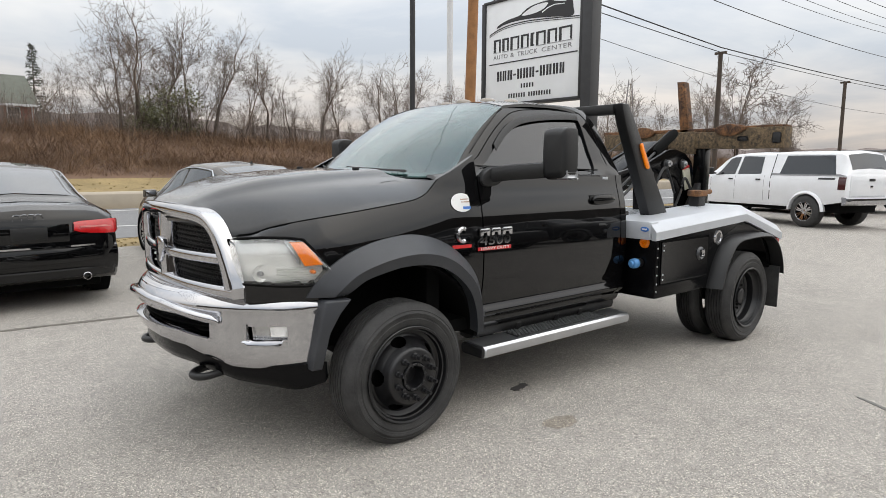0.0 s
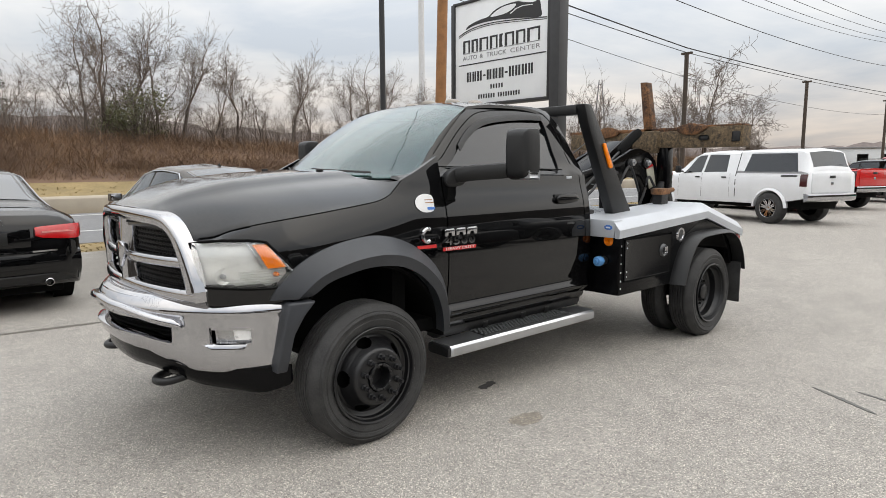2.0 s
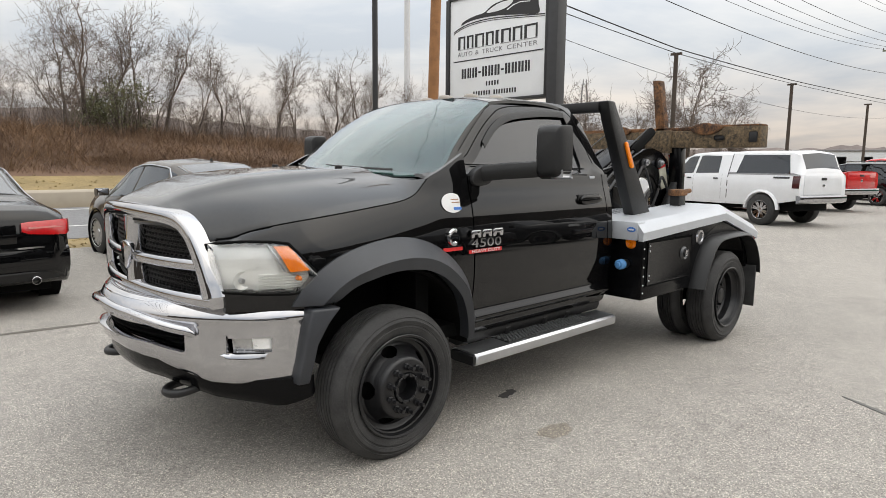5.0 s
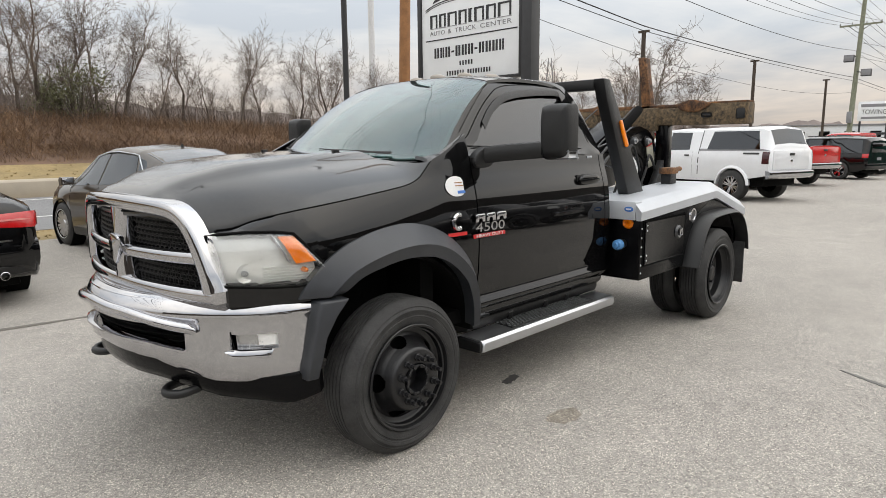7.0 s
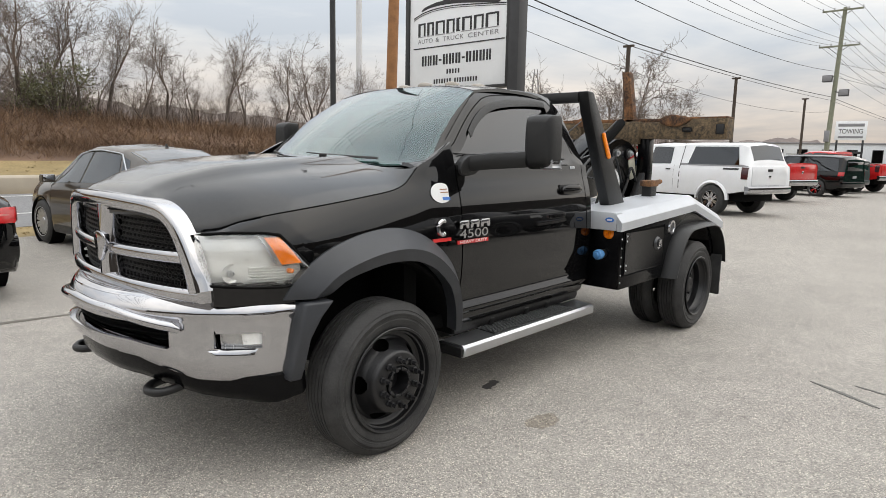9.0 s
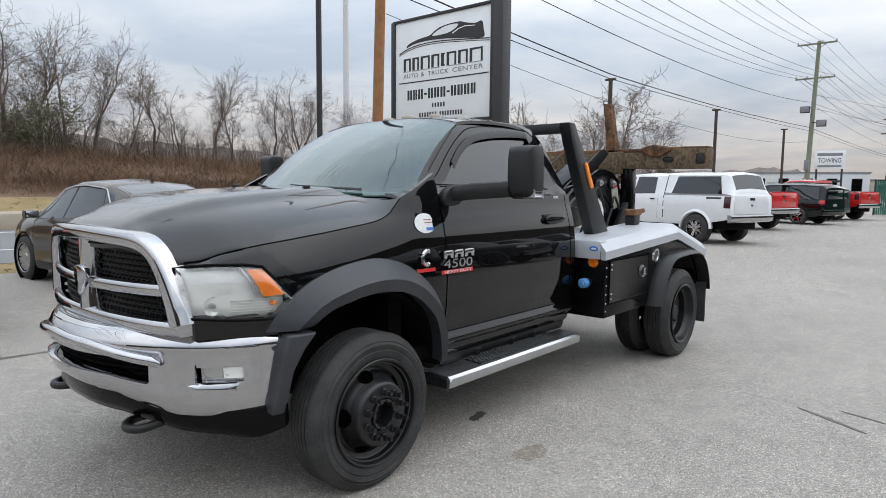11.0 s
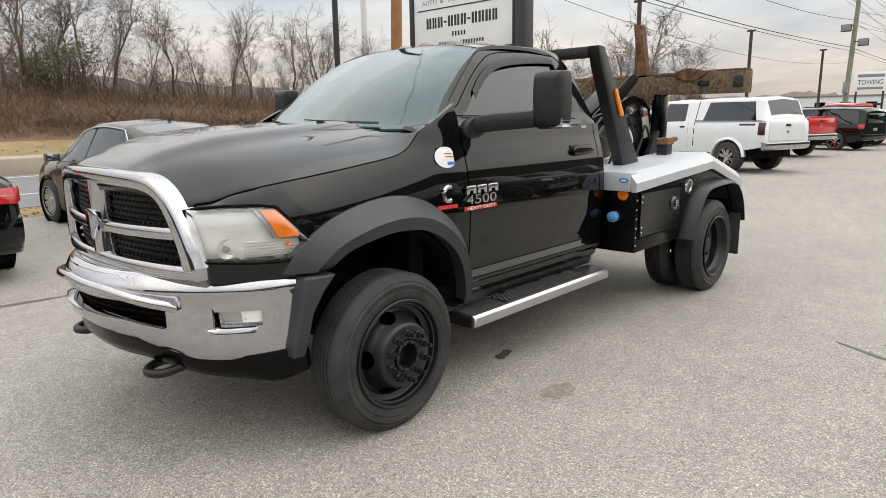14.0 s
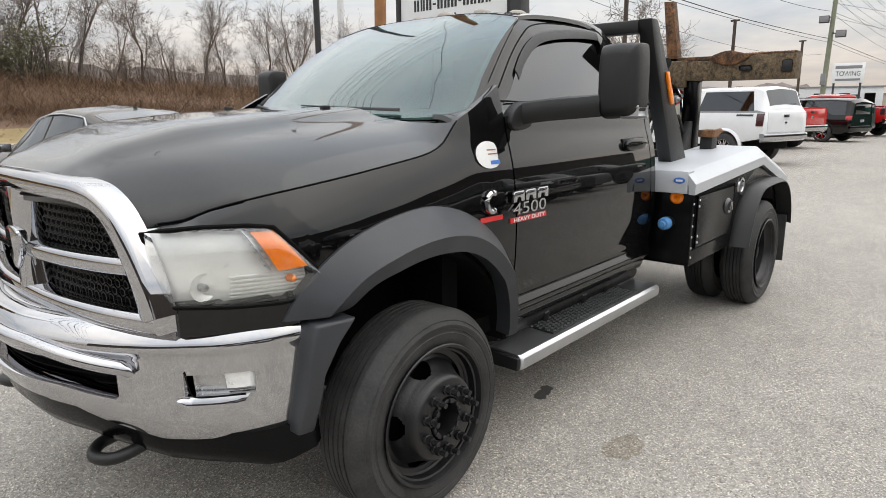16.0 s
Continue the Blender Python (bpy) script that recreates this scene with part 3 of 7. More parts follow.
for s in (-1, 1):
    o, i = polar([(p.x, p.y) for p in smooth_poly([(*p, 0) for p in OUTER], 3, True)]), polar([(p.x, p.y) for p in smooth_poly([(*p, 0) for p in INNER], 3, True)])
    mid = [((2 * a[0] + 3 * b[0]) / 5, (2 * a[1] + 3 * b[1]) / 5) for a, b in zip(o, i)]
    near = [(0.95 * a[0] + 0.05 * b[0], 0.95 * a[1] + 0.05 * b[1]) for a, b in zip(o, i)]
    seam = [(0.56 * a[0] + 0.44 * b[0], 0.56 * a[1] + 0.44 * b[1]) for a, b in zip(o, i)]
    part("door_gap", tube([Vector((x, s * (plane_y(z) + 0.004), z)) for x, z in seam if z > 1.52], 0.004, 6), M_DARK, truck)
    rows = [[(x, s * (plane_y(z) - 0.02), z) for x, z in o], [(x, s * (plane_y(z) - 0.002), z) for x, z in o], [(x, s * (plane_y(z) + 0.001), z) for x, z in near], [(x, s * (plane_y(z) + 0.006), z) for x, z in mid],
            [(x, s * plane_y(z), z) for x, z in i], [(x, s * (plane_y(z) - 0.045), z) for x, z in i]]
    frame_bm = loft(rows, True, False)
    bmesh.ops.recalc_face_normals(frame_bm, faces=frame_bm.faces[:])
    part("cab_side_frame", frame_bm, M_PAINT, truck)
    gb = loft([[(x, s * (plane_y(z) - 0.02), z) for x, z in i], [(x, s * (plane_y(z) - 0.026), z) for x, z in i]])
    w = part("side_window", gb, M_TINT, truck, "dark tinted side window")
    w.visible_shadow = False
    # rain visor over the window's top edge
    vis = [(0.85, 1.70), (0.94, 1.785), (1.05, 1.855), (1.18, 1.900), (1.42, 1.932), (1.66, 1.948), (1.80, 1.948)]
    vb = bmesh.new()
    ring = []
    for x, z in [(p.x, p.y) for p in smooth_poly([(*p, 0) for p in vis], 5)]:
        y = plane_y(z)
        ring.append([(x, s * (y + 0.005), z + 0.012), (x, s * (y + 0.02), z - 0.002), (x + 0.008, s * (y + 0.028), z - 0.035), (x + 0.008, s * (y + 0.022), z - 0.035), (x, s * (y + 0.012), z - 0.006)])
    part("rain_visor", loft(ring), M_PLASTIC, truck)
    # belt moulding
    part("belt_moulding", sheet(lambda x, z: (x, s * (plane_y(1.5) + 0.006), z), span(0.72, 1.9, 12), [1.487, 1.502], (0, -s * 0.02, 0)), M_PLASTIC, truck)


def roof_point(u, v):
    a = abs(v)
    x = (1.03 - 0.02 * a ** 3) * (1 - u) + (1.97 - 0.05 * a ** 6) * u
    z = 2.012 + 0.052 * (1 - a ** 3.2) - 0.035 * (1 - u) ** 5 - 0.07 * u ** 7
    return (x, v * 0.79, z)


part("roof", sheet(roof_point, span(0, 1, 24), span(-1, 1, 33), (0, 0, -0.02)), M_DUSTY, truck)


def screen_point(u, v):
    a = abs(v)
    lo = Vector((0.17 + 0.29 * a ** 2.2, v * 0.935, 1.490 + 0.012 * a))
    hi = Vector((1.03 - 0.025 * a ** 3, v * 0.80, 2.028 - 0.058 * a ** 3))
    p = lo.lerp(hi, u)
    p.z += 0.035 * math.sin(math.pi * u)
    p.x -= 0.02 * math.sin(math.pi * u)
    return p


ws = part("windscreen", sheet(screen_point, span(0, 1, 14), span(-1, 1, 29), (0.004, 0, -0.004)), M_WIND, truck, "blue-green tinted windscreen")
ws.visible_shadow = False
for s in (-1, 1):
    def pillar(u, v, s=s):
        a = Vector(screen_point(u, s * 1.0))
        x, z = lerp([(0, 0.45), (0.3, 0.60), (0.65, 0.80), (1, 0.985)], u), lerp([(0, 1.495), (0.3, 1.625), (0.65, 1.805), (1, 1.95)], u)
        b = Vector((x, s * (plane_y(z) - 0.004), z))
        p = a.lerp(b, v)
        p.y += s * 0.004 * math.sin(math.pi * v)
        return p
    def corner(k, v, s=s):
        x = 0.345 + 0.27 * k
        a = Vector((x, s * (lerp(SEAM_Y, x) - 0.002), lerp(SEAM_Z, x) - 0.001))
        b = Vector(screen_point(0.01, s * (0.84 + 0.16 * k / 0.4))) if k < 0.4 else Vector(screen_point(0.01 + 0.32 * (k - 0.4) / 0.6, s))
        p = a.lerp(b + Vector((0, 0, 0.006)), v)
        p.z += 0.010 * math.sin(math.pi * v)
        return p
    part("cowl_corner", sheet(corner, span(0, 1, 16), span(0, 1, 6), (0, -s * 0.01, -0.02)), M_PAINT, truck)
    part("side_frit", sheet(lambda u, v, s=s: Vector(screen_point(u, s * (0.955 + 0.045 * v))) + Vector((0.010, 0, -0.010)), span(0, 1, 12), [0, 1], (0.002, 0, -0.002)), M_FRIT, truck)
    part("windscreen_pillar", sheet(pillar, span(0, 1, 12), span(0, 1, 4), (0.01, -s * 0.02, -0.01)), M_PAINT, truck)
# black band inside the screen's rim, cowl and wipers
part("screen_frit", sheet(lambda u, v: Vector(screen_point(0.93 + 0.07 * u, v)) + Vector((0.010, 0, -0.010)), [0, 0.5, 1], span(-1, 1, 25), (0.002, 0, -0.002)), M_FRIT, truck)
part("screen_frit", sheet(lambda u, v: Vector(screen_point(0.05 * u, v)) + Vector((0.010, 0, -0.010)), [0, 0.5, 1], span(-1, 1, 25), (0.002, 0, -0.002)), M_FRIT, truck)
part("cowl", sheet(lambda u, v: Vector(screen_point(0, v)) + Vector((-0.06 + 0.09 * u, 0, 0.006 * u - 0.016 - 0.012 * abs(v) ** 3)), [0, 0.5, 1], span(-0.84, 0.84, 25), (0, 0, -0.06)), M_PLASTIC, truck)
crack = [Vector(screen_point(u, v)) + Vector((-0.002, 0, 0.003)) for u, v in ((0.93, -0.36), (0.838, -0.42), (0.75, -0.525), (0.663, -0.59), (0.5, -0.675), (0.363, -0.75), (0.25, -0.762), (0.175, -0.79), (0.038, -0.81))]
part("windscreen_crack", tube(smooth_poly(crack, 4), 0.0010, 4), M_DARK, truck, "long dark crack in the glass")
for y0, y1 in ((-0.62, 0.02), (0.05, 0.66)):
    pts = [Vector(screen_point(0.02 + 0.05 * k, (y0 + (y1 - y0) * k) / 0.9)) + Vector((-0.012, 0, 0.022)) for k in span(0, 1, 10)]
    part("wiper", tube(pts, [0.008, 0.008, 0.007, 0.007, 0.006, 0.006, 0.005, 0.005, 0.004, 0.004], 6), M_PLASTIC, truck)
for y in (-0.42, 0.42):
    hx, hy, hz = hood_point(0.90, y)
    part("washer_nozzle", box(hx - 0.02, hx + 0.02, hy - 0.014, hy + 0.014, hz - 0.004, hz + 0.013, 0.004), M_PLASTIC, truck)
# back wall of the cab with its rear window
part("cab_back", sheet(lambda z, v: (2.17 - max(0, z - 1.5) * 0.42 - 0.15 * max(0, z - 1.85), v * (side_y(2.2, z) - 0.01 if z < 1.5 else plane_y(z) - 0.01), z), span(0.56, 2.0, 20), span(-1, 1, 9), (-0.03, 0, 0)), M_PAINT, truck)
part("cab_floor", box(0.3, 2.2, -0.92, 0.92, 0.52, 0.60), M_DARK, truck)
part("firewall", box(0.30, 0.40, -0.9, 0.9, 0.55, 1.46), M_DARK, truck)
dash = [(0.35, 1.44), (0.75, 1.46), (0.95, 1.40), (0.98, 1.25), (0.90, 1.05), (0.40, 1.0)]
part("dashboard", prism(dash, "y", -0.90, 0.90, 0.02), M_SEAT, truck)
for y in (-0.42, 0.42):
    part("seat", join(box(1.45, 1.95, y - 0.27, y + 0.27, 0.95, 1.10, 0.04), prism([(1.88, 1.05), (2.0, 1.75), (2.1, 1.75), (2.05, 1.05)], "y", y - 0.26, y + 0.26, 0.03)), M_SEAT, truck)
    part("headrest", box(1.98, 2.08, y - 0.13, y + 0.13, 1.72, 1.88, 0.03), M_SEAT, truck)
part("steering_wheel", spin([(-0.014, 0.185), (0, 0.2), (0.014, 0.185), (0, 0.17)], (1.12, -0.42, 1.32), "x", 32, closed=True), M_PLASTIC, truck)

# roof marker lights
for x, y in ((1.32, -0.54), (1.28, -0.29), (1.25, 0.0), (1.28, 0.29), (1.32, 0.54)):
    z = 2.055 - 0.03 * (abs(y) / 0.56) ** 3
    lens = [[(x + dx * k, y + dy * k, z + h) for dx, dy in [(0.075 * math.cos(t), 0.050 * math.sin(t)) for t in [2 * math.pi * i / 20 for i in range(20)]]] for k, h in ((1, -0.015), (1, 0.004), (0.9, 0.016), (0.6, 0.026), (0.2, 0.030))]
    part("roof_marker_light", loft(lens), M_MARKER, truck, "smoked clear cab marker light")

# mirror
for s in (-1, 1):
    head = [(p.y, p.z) for p in smooth_poly([(0, 1.285, 1.495), (0, 1.268, 1.60), (0, 1.272, 1.765), (0, 1.30, 1.795), (0, 1.42, 1.795), (0, 1.448, 1.765), (0, 1.452, 1.56), (0, 1.43, 1.50), (0, 1.34, 1.488)], 5, True)]
    cy, cz = 1.36, 1.635
    mirror = part("mirror_head", loft([[(x, s * (cy + (y - cy) * k), cz + (z - cz) * k) for y, z in head] for x, k in ((0.905, 0.70), (0.908, 0.80), (0.918, 0.91), (0.94, 0.985), (0.97, 1.0), (1.02, 1.0), (1.032, 0.985), (1.035, 0.95))]), M_PLASTIC, truck, "black extended towing mirror")
    part("mirror_arm", loft([[(x0 + dxx, s * y, z0 + dz) for dxx, dz in ((-0.055, 0.015), (-0.045, 0.040), (-0.02, 0.048), (0.03, 0.048), (0.05, 0.025), (0.045, -0.044), (-0.035, -0.050), (-0.053, -0.025))] for x0, y, z0 in ((0.79, 0.955, 1.497), (0.80, 1.0, 1.515), (0.85, 1.10, 1.528), (0.94, 1.24, 1.540), (0.96, 1.29, 1.545))]), M_PLASTIC, truck)
    part("mirror_base", prism([(p.x, p.z) for p in smooth_poly([(0.67, 0, 1.47), (0.70, 0, 1.53), (0.79, 0, 1.565), (0.85, 0, 1.53), (0.84, 0, 1.46), (0.78, 0, 1.44), (0.70, 0, 1.44)], 3, True)], "y", s * 0.93, s * 0.995, 0.015), M_PLASTIC, truck)
    part("mirror_signal", box(0.935, 1.028, s * 1.388, s * 1.446, 1.496, 1.532, 0.010), M_ALU, mirror, "clear marker lens of the mirror")
    part("mirror_glass", box(1.03, 1.040, s * 1.285, s * 1.435, 1.56, 1.775, 0.003), M_CHROME, mirror)


# grille
def grille_x(y):
    return -0.968 + 0.078 * (abs(y) / 0.68) ** 2.4


def half_w(z):
    return lerp([(0.90, 0.80), (0.95, 0.795), (1.10, 0.745), (1.22, 0.685), (1.28, 0.64), (1.33, 0.56)], z)


grille = part("grille", sheet(lambda v, z: (grille_x(v * half_w(z)) + 0.075, v * (half_w(z) - 0.03), z), span(-1, 1, 25), span(0.90, 1.32, 8), (0.03, 0, 0)), M_DARK, truck)


def chrome_bar(pts, w, depth=0.05, name="grille_bar", proud=0.0):
    """A chrome bar with a domed face; pts are (y, z), w its half widths."""
    rings = []
    P = [Vector((0, y, z)) for y, z in pts]
    for i, p in enumerate(P):
        d = (P[min(i + 1, len(P) - 1)] - P[max(i - 1, 0)]).normalized()
        nrm = Vector((0, -d.z, d.y))
        ww = w[i] if isinstance(w, list) else w
        x = grille_x(p.y) - proud
        crown = min(0.03, ww * 0.55)
        arc = [(math.cos(a), 1 - math.sin(a)) for a in span(0.0, math.pi, 9)]
        rings.append([(x + depth, *(p + nrm * ww)[1:])] + [(x - 0.012 + crown * (d - 0.15), *(p + nrm * ww * c)[1:]) for c, d in arc] + [(x + depth, *(p - nrm * ww)[1:])])
    return part(name, loft(rings), M_CHROME, grille)


edge = smooth_poly([(0, -0.765, 0.935), (0, -0.735, 1.05), (0, -0.685, 1.17), (0, -0.62, 1.255), (0, -0.52, 1.298), (0, -0.3, 1.312), (0, 0, 1.316)], 6)
left_edge = [(p.y, p.z) for p in edge]
right_edge = [(-y, z) for y, z in left_edge[::-1]][1:]
chrome_bar(left_edge + right_edge, [lerp([(0.93, 0.048), (1.1, 0.046), (1.22, 0.043), (1.31, 0.036)], z) for y, z in left_edge + right_edge], 0.07, "grille_surround", 0.012)
chrome_bar([(y, 0.925 - 0.004 * math.cos(y)) for y in span(-0.80, 0.80, 25)], 0.032, 0.07, "grille_surround", 0.012)
for s in (-1, 1):
    chrome_bar([(s * y, 1.075 + 0.018 * y) for y in span(0.06, 0.72, 14)], 0.028)
chrome_bar([(0, z) for z in span(0.93, 1.29, 8)], [0.085, 0.075, 0.066, 0.062, 0.062, 0.064, 0.068, 0.075], 0.06, "grille_bar", 0.008)
for s in (-1, 1):
    for z0, z1 in ((0.96, 1.055), (1.125, 1.265)):
        hb = bmesh.new()
        step_y, step_z = 0.042, 0.026
        row = 0
        z = z0
        while z <= z1:
            y = 0.085 + (0.5 * step_y if row % 2 else 0)
            while y < half_w(z) - 0.06:
                xx = grille_x(y) + 0.05
                c = []
                for k in range(6):
                    a = math.pi * k / 3 + math.pi / 6
                    c.append((math.cos(a) * 0.024, math.sin(a) * 0.0165))
                outer = [(xx, s * (y + p), z + q) for p, q in c]
                inner = [(xx, s * (y + p * 0.72), z + q * 0.66) for p, q in c]
                back = [(xx + 0.02, s * (y + p * 0.72), z + q * 0.66) for p, q in c]
                loft([outer, inner, back], True, False, hb)
                y += step_y
            z += step_z
            row += 1
        part("grille_mesh", hb, M_PLASTIC, grille, "black honeycomb grille insert", 0)
# ram-less shield emblem: a plain chrome shield
shield = [(p.y, p.z) for p in smooth_poly([(0, 0, 1.005), (0, 0.045, 1.05), (0, 0.066, 1.11), (0, 0.06, 1.145), (0, 0, 1.16), (0, -0.06, 1.145), (0, -0.066, 1.11), (0, -0.045, 1.05)], 4, True)]
part("emblem", prism(shield, "x", -1.005, -0.97, 0.010), M_CHROME, grille, "plain chrome shield emblem")

# headlights
for s in (-1, 1):
    def hl(u, v, s=s, inset=0.0):
        # u runs from the grille to the tip, v from the bottom to the top
        x = lerp(LAMP_X, u)
        zt = lerp(LAMP_T, u)
        zb = lerp(LAMP_B, u)
        z = zb + (zt - zb) * v
        y = side_y(x, min(z, 1.18)) + 0.018 - 0.02 * (2 * v - 1) ** 4 - inset
        if u < 0.3:
            y -= 0.05 * (0.3 - u) * v
        return (x, s * y, z)
    def at_z(u, z, inset=0.012, s=s):
        zb, zt = lerp(LAMP_B, u), lerp(LAMP_T, u)
        return hl(u, (z - zb) / max(0.01, zt - zb), inset=inset)
    lamp = part("headlight", sheet(lambda u, v: hl(u, v, inset=0.062), span(0, 1, 16), span(0, 1, 8), (0.03, -s * 0.01, 0)), M_REFLECT, truck, "hazy clear headlight with an amber corner")
    lens = part("headlight_lens", sheet(lambda u, v: hl(u, v), span(0, 1, 20), span(0, 1, 10), (0.003, -s * 0.003, 0)), M_CLEAR, lamp)
    lens.visible_shadow = False
    part("headlight_bezel", sheet(lambda u, v: hl(0.02 + u * 0.96, -0.035 + 0.07 * v, inset=-0.006), span(0, 1, 16), [0, 1], (0.003, -s * 0.02, 0)), M_PLASTIC, lamp)
    part("turn_signal", sheet(lambda u, v: at_z((0.76 + 0.15 * u) * (1 - v) + (0.63 + 0.145 * u) * v, (1.052 + 0.004 * u) * (1 - v) + 1.176 * v), span(0, 1, 8), span(0, 1, 8), (0.004, -s * 0.006, 0)), M_AMBER, lamp, "amber turn signal lens")
    rim = [Vector(hl(u, v, inset=-0.001)) for u, v in [(k, 0.0) for k in span(0, 1, 14)] + [(1 - k, 1.0) for k in span(0, 1, 14)]]
    part("lens_gasket", tube(rim + [rim[0]], 0.007, 6), M_DARK, lamp)
    c = Vector(at_z(0.32, 1.015, 0.052))
    part("reflector_bowl", spin([(s * 0.002, 0.044), (s * 0.0, 0.040), (-s * 0.008, 0.032), (-s * 0.014, 0.018), (-s * 0.016, 0.002)], c, "y", 28), M_REFLECT, lamp)
    part("bulb_shield", spin([(s * 0.014, 0.003), (s * 0.012, 0.012), (-s * 0.012, 0.014)], c, "y", 14), M_ALU, lamp)
    for k in range(6):
        part("reflector_rib", sheet(lambda u, v: at_z(0.50 + 0.42 * u, 0.972 + 0.013 * k + 0.004 * v, 0.045), span(0, 1, 8), [0, 1], (0.003, -s * 0.012, 0)), M_REFLECT, lamp)
    for k in range(5):
        part("reflector_fin", sheet(lambda u, v: at_z(0.60 + 0.022 * (4 - k) + 0.045 * u, 1.066 + 0.022 * k + 0.004 * v, 0.022), [0, 1], [0, 1], (0.003, -s * 0.012, 0)), M_ALU, lamp)
    bulb = Vector(at_z(0.84, 1.018, 0.036))
    part("signal_bulb", spin([(s * 0.022, 0.002), (s * 0.016, 0.010), (-s * 0.005, 0.013), (-s * 0.02, 0.012)], bulb, "y", 12), M_AMBER, lamp, "amber signal bulb")
    part("reflector_wall", sheet(lambda u, v: at_z(0.585 + 0.012 * u + 0.13 * (1 - v), 1.055 + 0.13 * v, 0.018), [0, 1], span(0, 1, 6), (0.004, -s * 0.02, 0)), M_ALU, lamp)


# front bumper
BUMP = eased([(0, -1.105), (0.2, -1.09), (0.4, -1.035), (0.55, -0.975), (0.7, -0.885), (0.82, -0.785), (0.9, -0.70), (0.96, -0.60), (1.0, -0.47)])


def bump_x(y):
    return lerp(BUMP, abs(y))


PROFILE = [(0.11, 0.892), (0.075, 0.904), (0.05, 0.900), (0.026, 0.879), (0.008, 0.848), (0.0, 0.826), (0.003, 0.814), (0.010, 0.80), (0.010, 0.70), (0.010, 0.60), (0.016, 0.545), (0.034, 0.512), (0.075, 0.50)]
RISE = [(0, 0.11), (0.42, 0.092), (0.6, 0.045), (0.72, 0.006), (0.8, 0.0), (1.1, 0.0)]


def bump_in(y):
    """The inward normal of the bumper's curve, in plan."""
    d = (bump_x(y + 0.01) - bump_x(y - 0.01)) / 0.02
    k = math.hypot(1, d)
    return 1 / k, -d / k


half = [0.855, 0.87, 0.885, 0.90, 0.915, 0.926, 0.94, 0.955, 0.97, 0.98, 0.99, 0.998]
ys = [-y for y in half[::-1]] + span(-0.84, 0.84, 113) + half
HOLES = [(-0.615, 0.615, 0.648, 0.765), (-0.925, -0.795, 0.665, 0.745), (0.795, 0.925, 0.665, 0.745)]


def bumper():
    bm = bmesh.new()
    fine = []
    for q, (a, b) in enumerate(zip(PROFILE, PROFILE[1:])):
        n = 10 if abs(a[1] - b[1]) > 0.06 else 1
        fine += [(a[0] + (b[0] - a[0]) * k / n, a[1] + (b[1] - a[1]) * k / n) for k in range(n)]
    fine.append(PROFILE[-1])
    rings = []
    for y in ys:
        nx, ny = bump_in(y)
        k = lerp(RISE, abs(y))
        rings.append([(bump_x(y) + d * nx, y + d * ny, z if z > 0.8 else z + k * (0.8 - z) / 0.3) for d, z in fine])
    rows = [[bm.verts.new(p) for p in r] for r in rings]
    for a, b in zip(rows, rows[1:]):
        for i in range(len(a) - 1):
            cz = (fine[i][1] + fine[i + 1][1]) / 2
            cy = (a[i].co.y + b[i].co.y) / 2
            if any(h[0] < cy < h[1] and h[2] < cz < h[3] for h in HOLES):
                continue
            bm.faces.new((a[i], b[i], b[i + 1], a[i + 1]))
    geom = bmesh.ops.extrude_face_region(bm, geom=bm.faces[:])
    for v in [g for g in geom["geom"] if isinstance(g, bmesh.types.BMVert)]:
        v.co.x += 0.03
        v.co.y *= 0.975
    bmesh.ops.recalc_face_normals(bm, faces=bm.faces[:])
    return bm


bump = part("front_bumper", bumper(), M_CHROME, truck, "chrome front bumper with fog lamp openings")
# near-black backing sheet, shade behind the bumper's openings put into colour
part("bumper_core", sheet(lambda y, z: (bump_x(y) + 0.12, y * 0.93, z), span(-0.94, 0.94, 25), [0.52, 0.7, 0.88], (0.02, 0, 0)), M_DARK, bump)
ROLL = [(0, 0.843), (0.3, 0.826), (0.45, 0.803), (0.6, 0.780), (0.65, 0.774)]
roll = [Vector((bump_x(y) - 0.010, y, lerp(ROLL, abs(y)))) for y in [-0.65] + span(-0.635, 0.635, 41) + [0.65]]
roll = [Vector((bump_x(0.672) - 0.004, -0.672, 0.748)), Vector((bump_x(0.668) - 0.008, -0.667, 0.762))] + roll + [Vector((bump_x(0.668) - 0.008, 0.667, 0.762)), Vector((bump_x(0.672) - 0.004, 0.672, 0.748))]
part("bumper_roll", tube(roll, [0.012, 0.020] + [0.025] * 43 + [0.020, 0.012], 12), M_CHROME, bump)
PAD = [(0.030, 0.62), (0.034, 0.80), (0.05, 0.93), (0.08, 1.0), (0.12, 0.98)]
part("bumper_top_pad", loft([[(bump_x(y) + d, y, lerp(ROLL, abs(y)) + 0.014 + (0.899 - 0.016 * max(0, (abs(y) - 0.6) / 0.1) - lerp(ROLL, abs(y)) - 0.014) * k) for d, k in PAD] + [(bump_x(y) + 0.12, y, 0.86)] for y in span(-0.64, 0.64, 31)]), M_CHROME, bump, "chrome top face of the bumper")
# opening backed and slatted in near-black, its shade painted in
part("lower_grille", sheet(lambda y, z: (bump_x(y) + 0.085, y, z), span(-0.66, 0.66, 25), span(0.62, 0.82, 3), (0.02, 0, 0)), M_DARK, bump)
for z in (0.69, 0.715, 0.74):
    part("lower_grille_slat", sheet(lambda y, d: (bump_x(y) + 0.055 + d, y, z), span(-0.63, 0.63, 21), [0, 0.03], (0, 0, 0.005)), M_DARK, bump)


def sill_z(y):
    return 0.650 + lerp(RISE, abs(y)) * 0.15 / 0.3


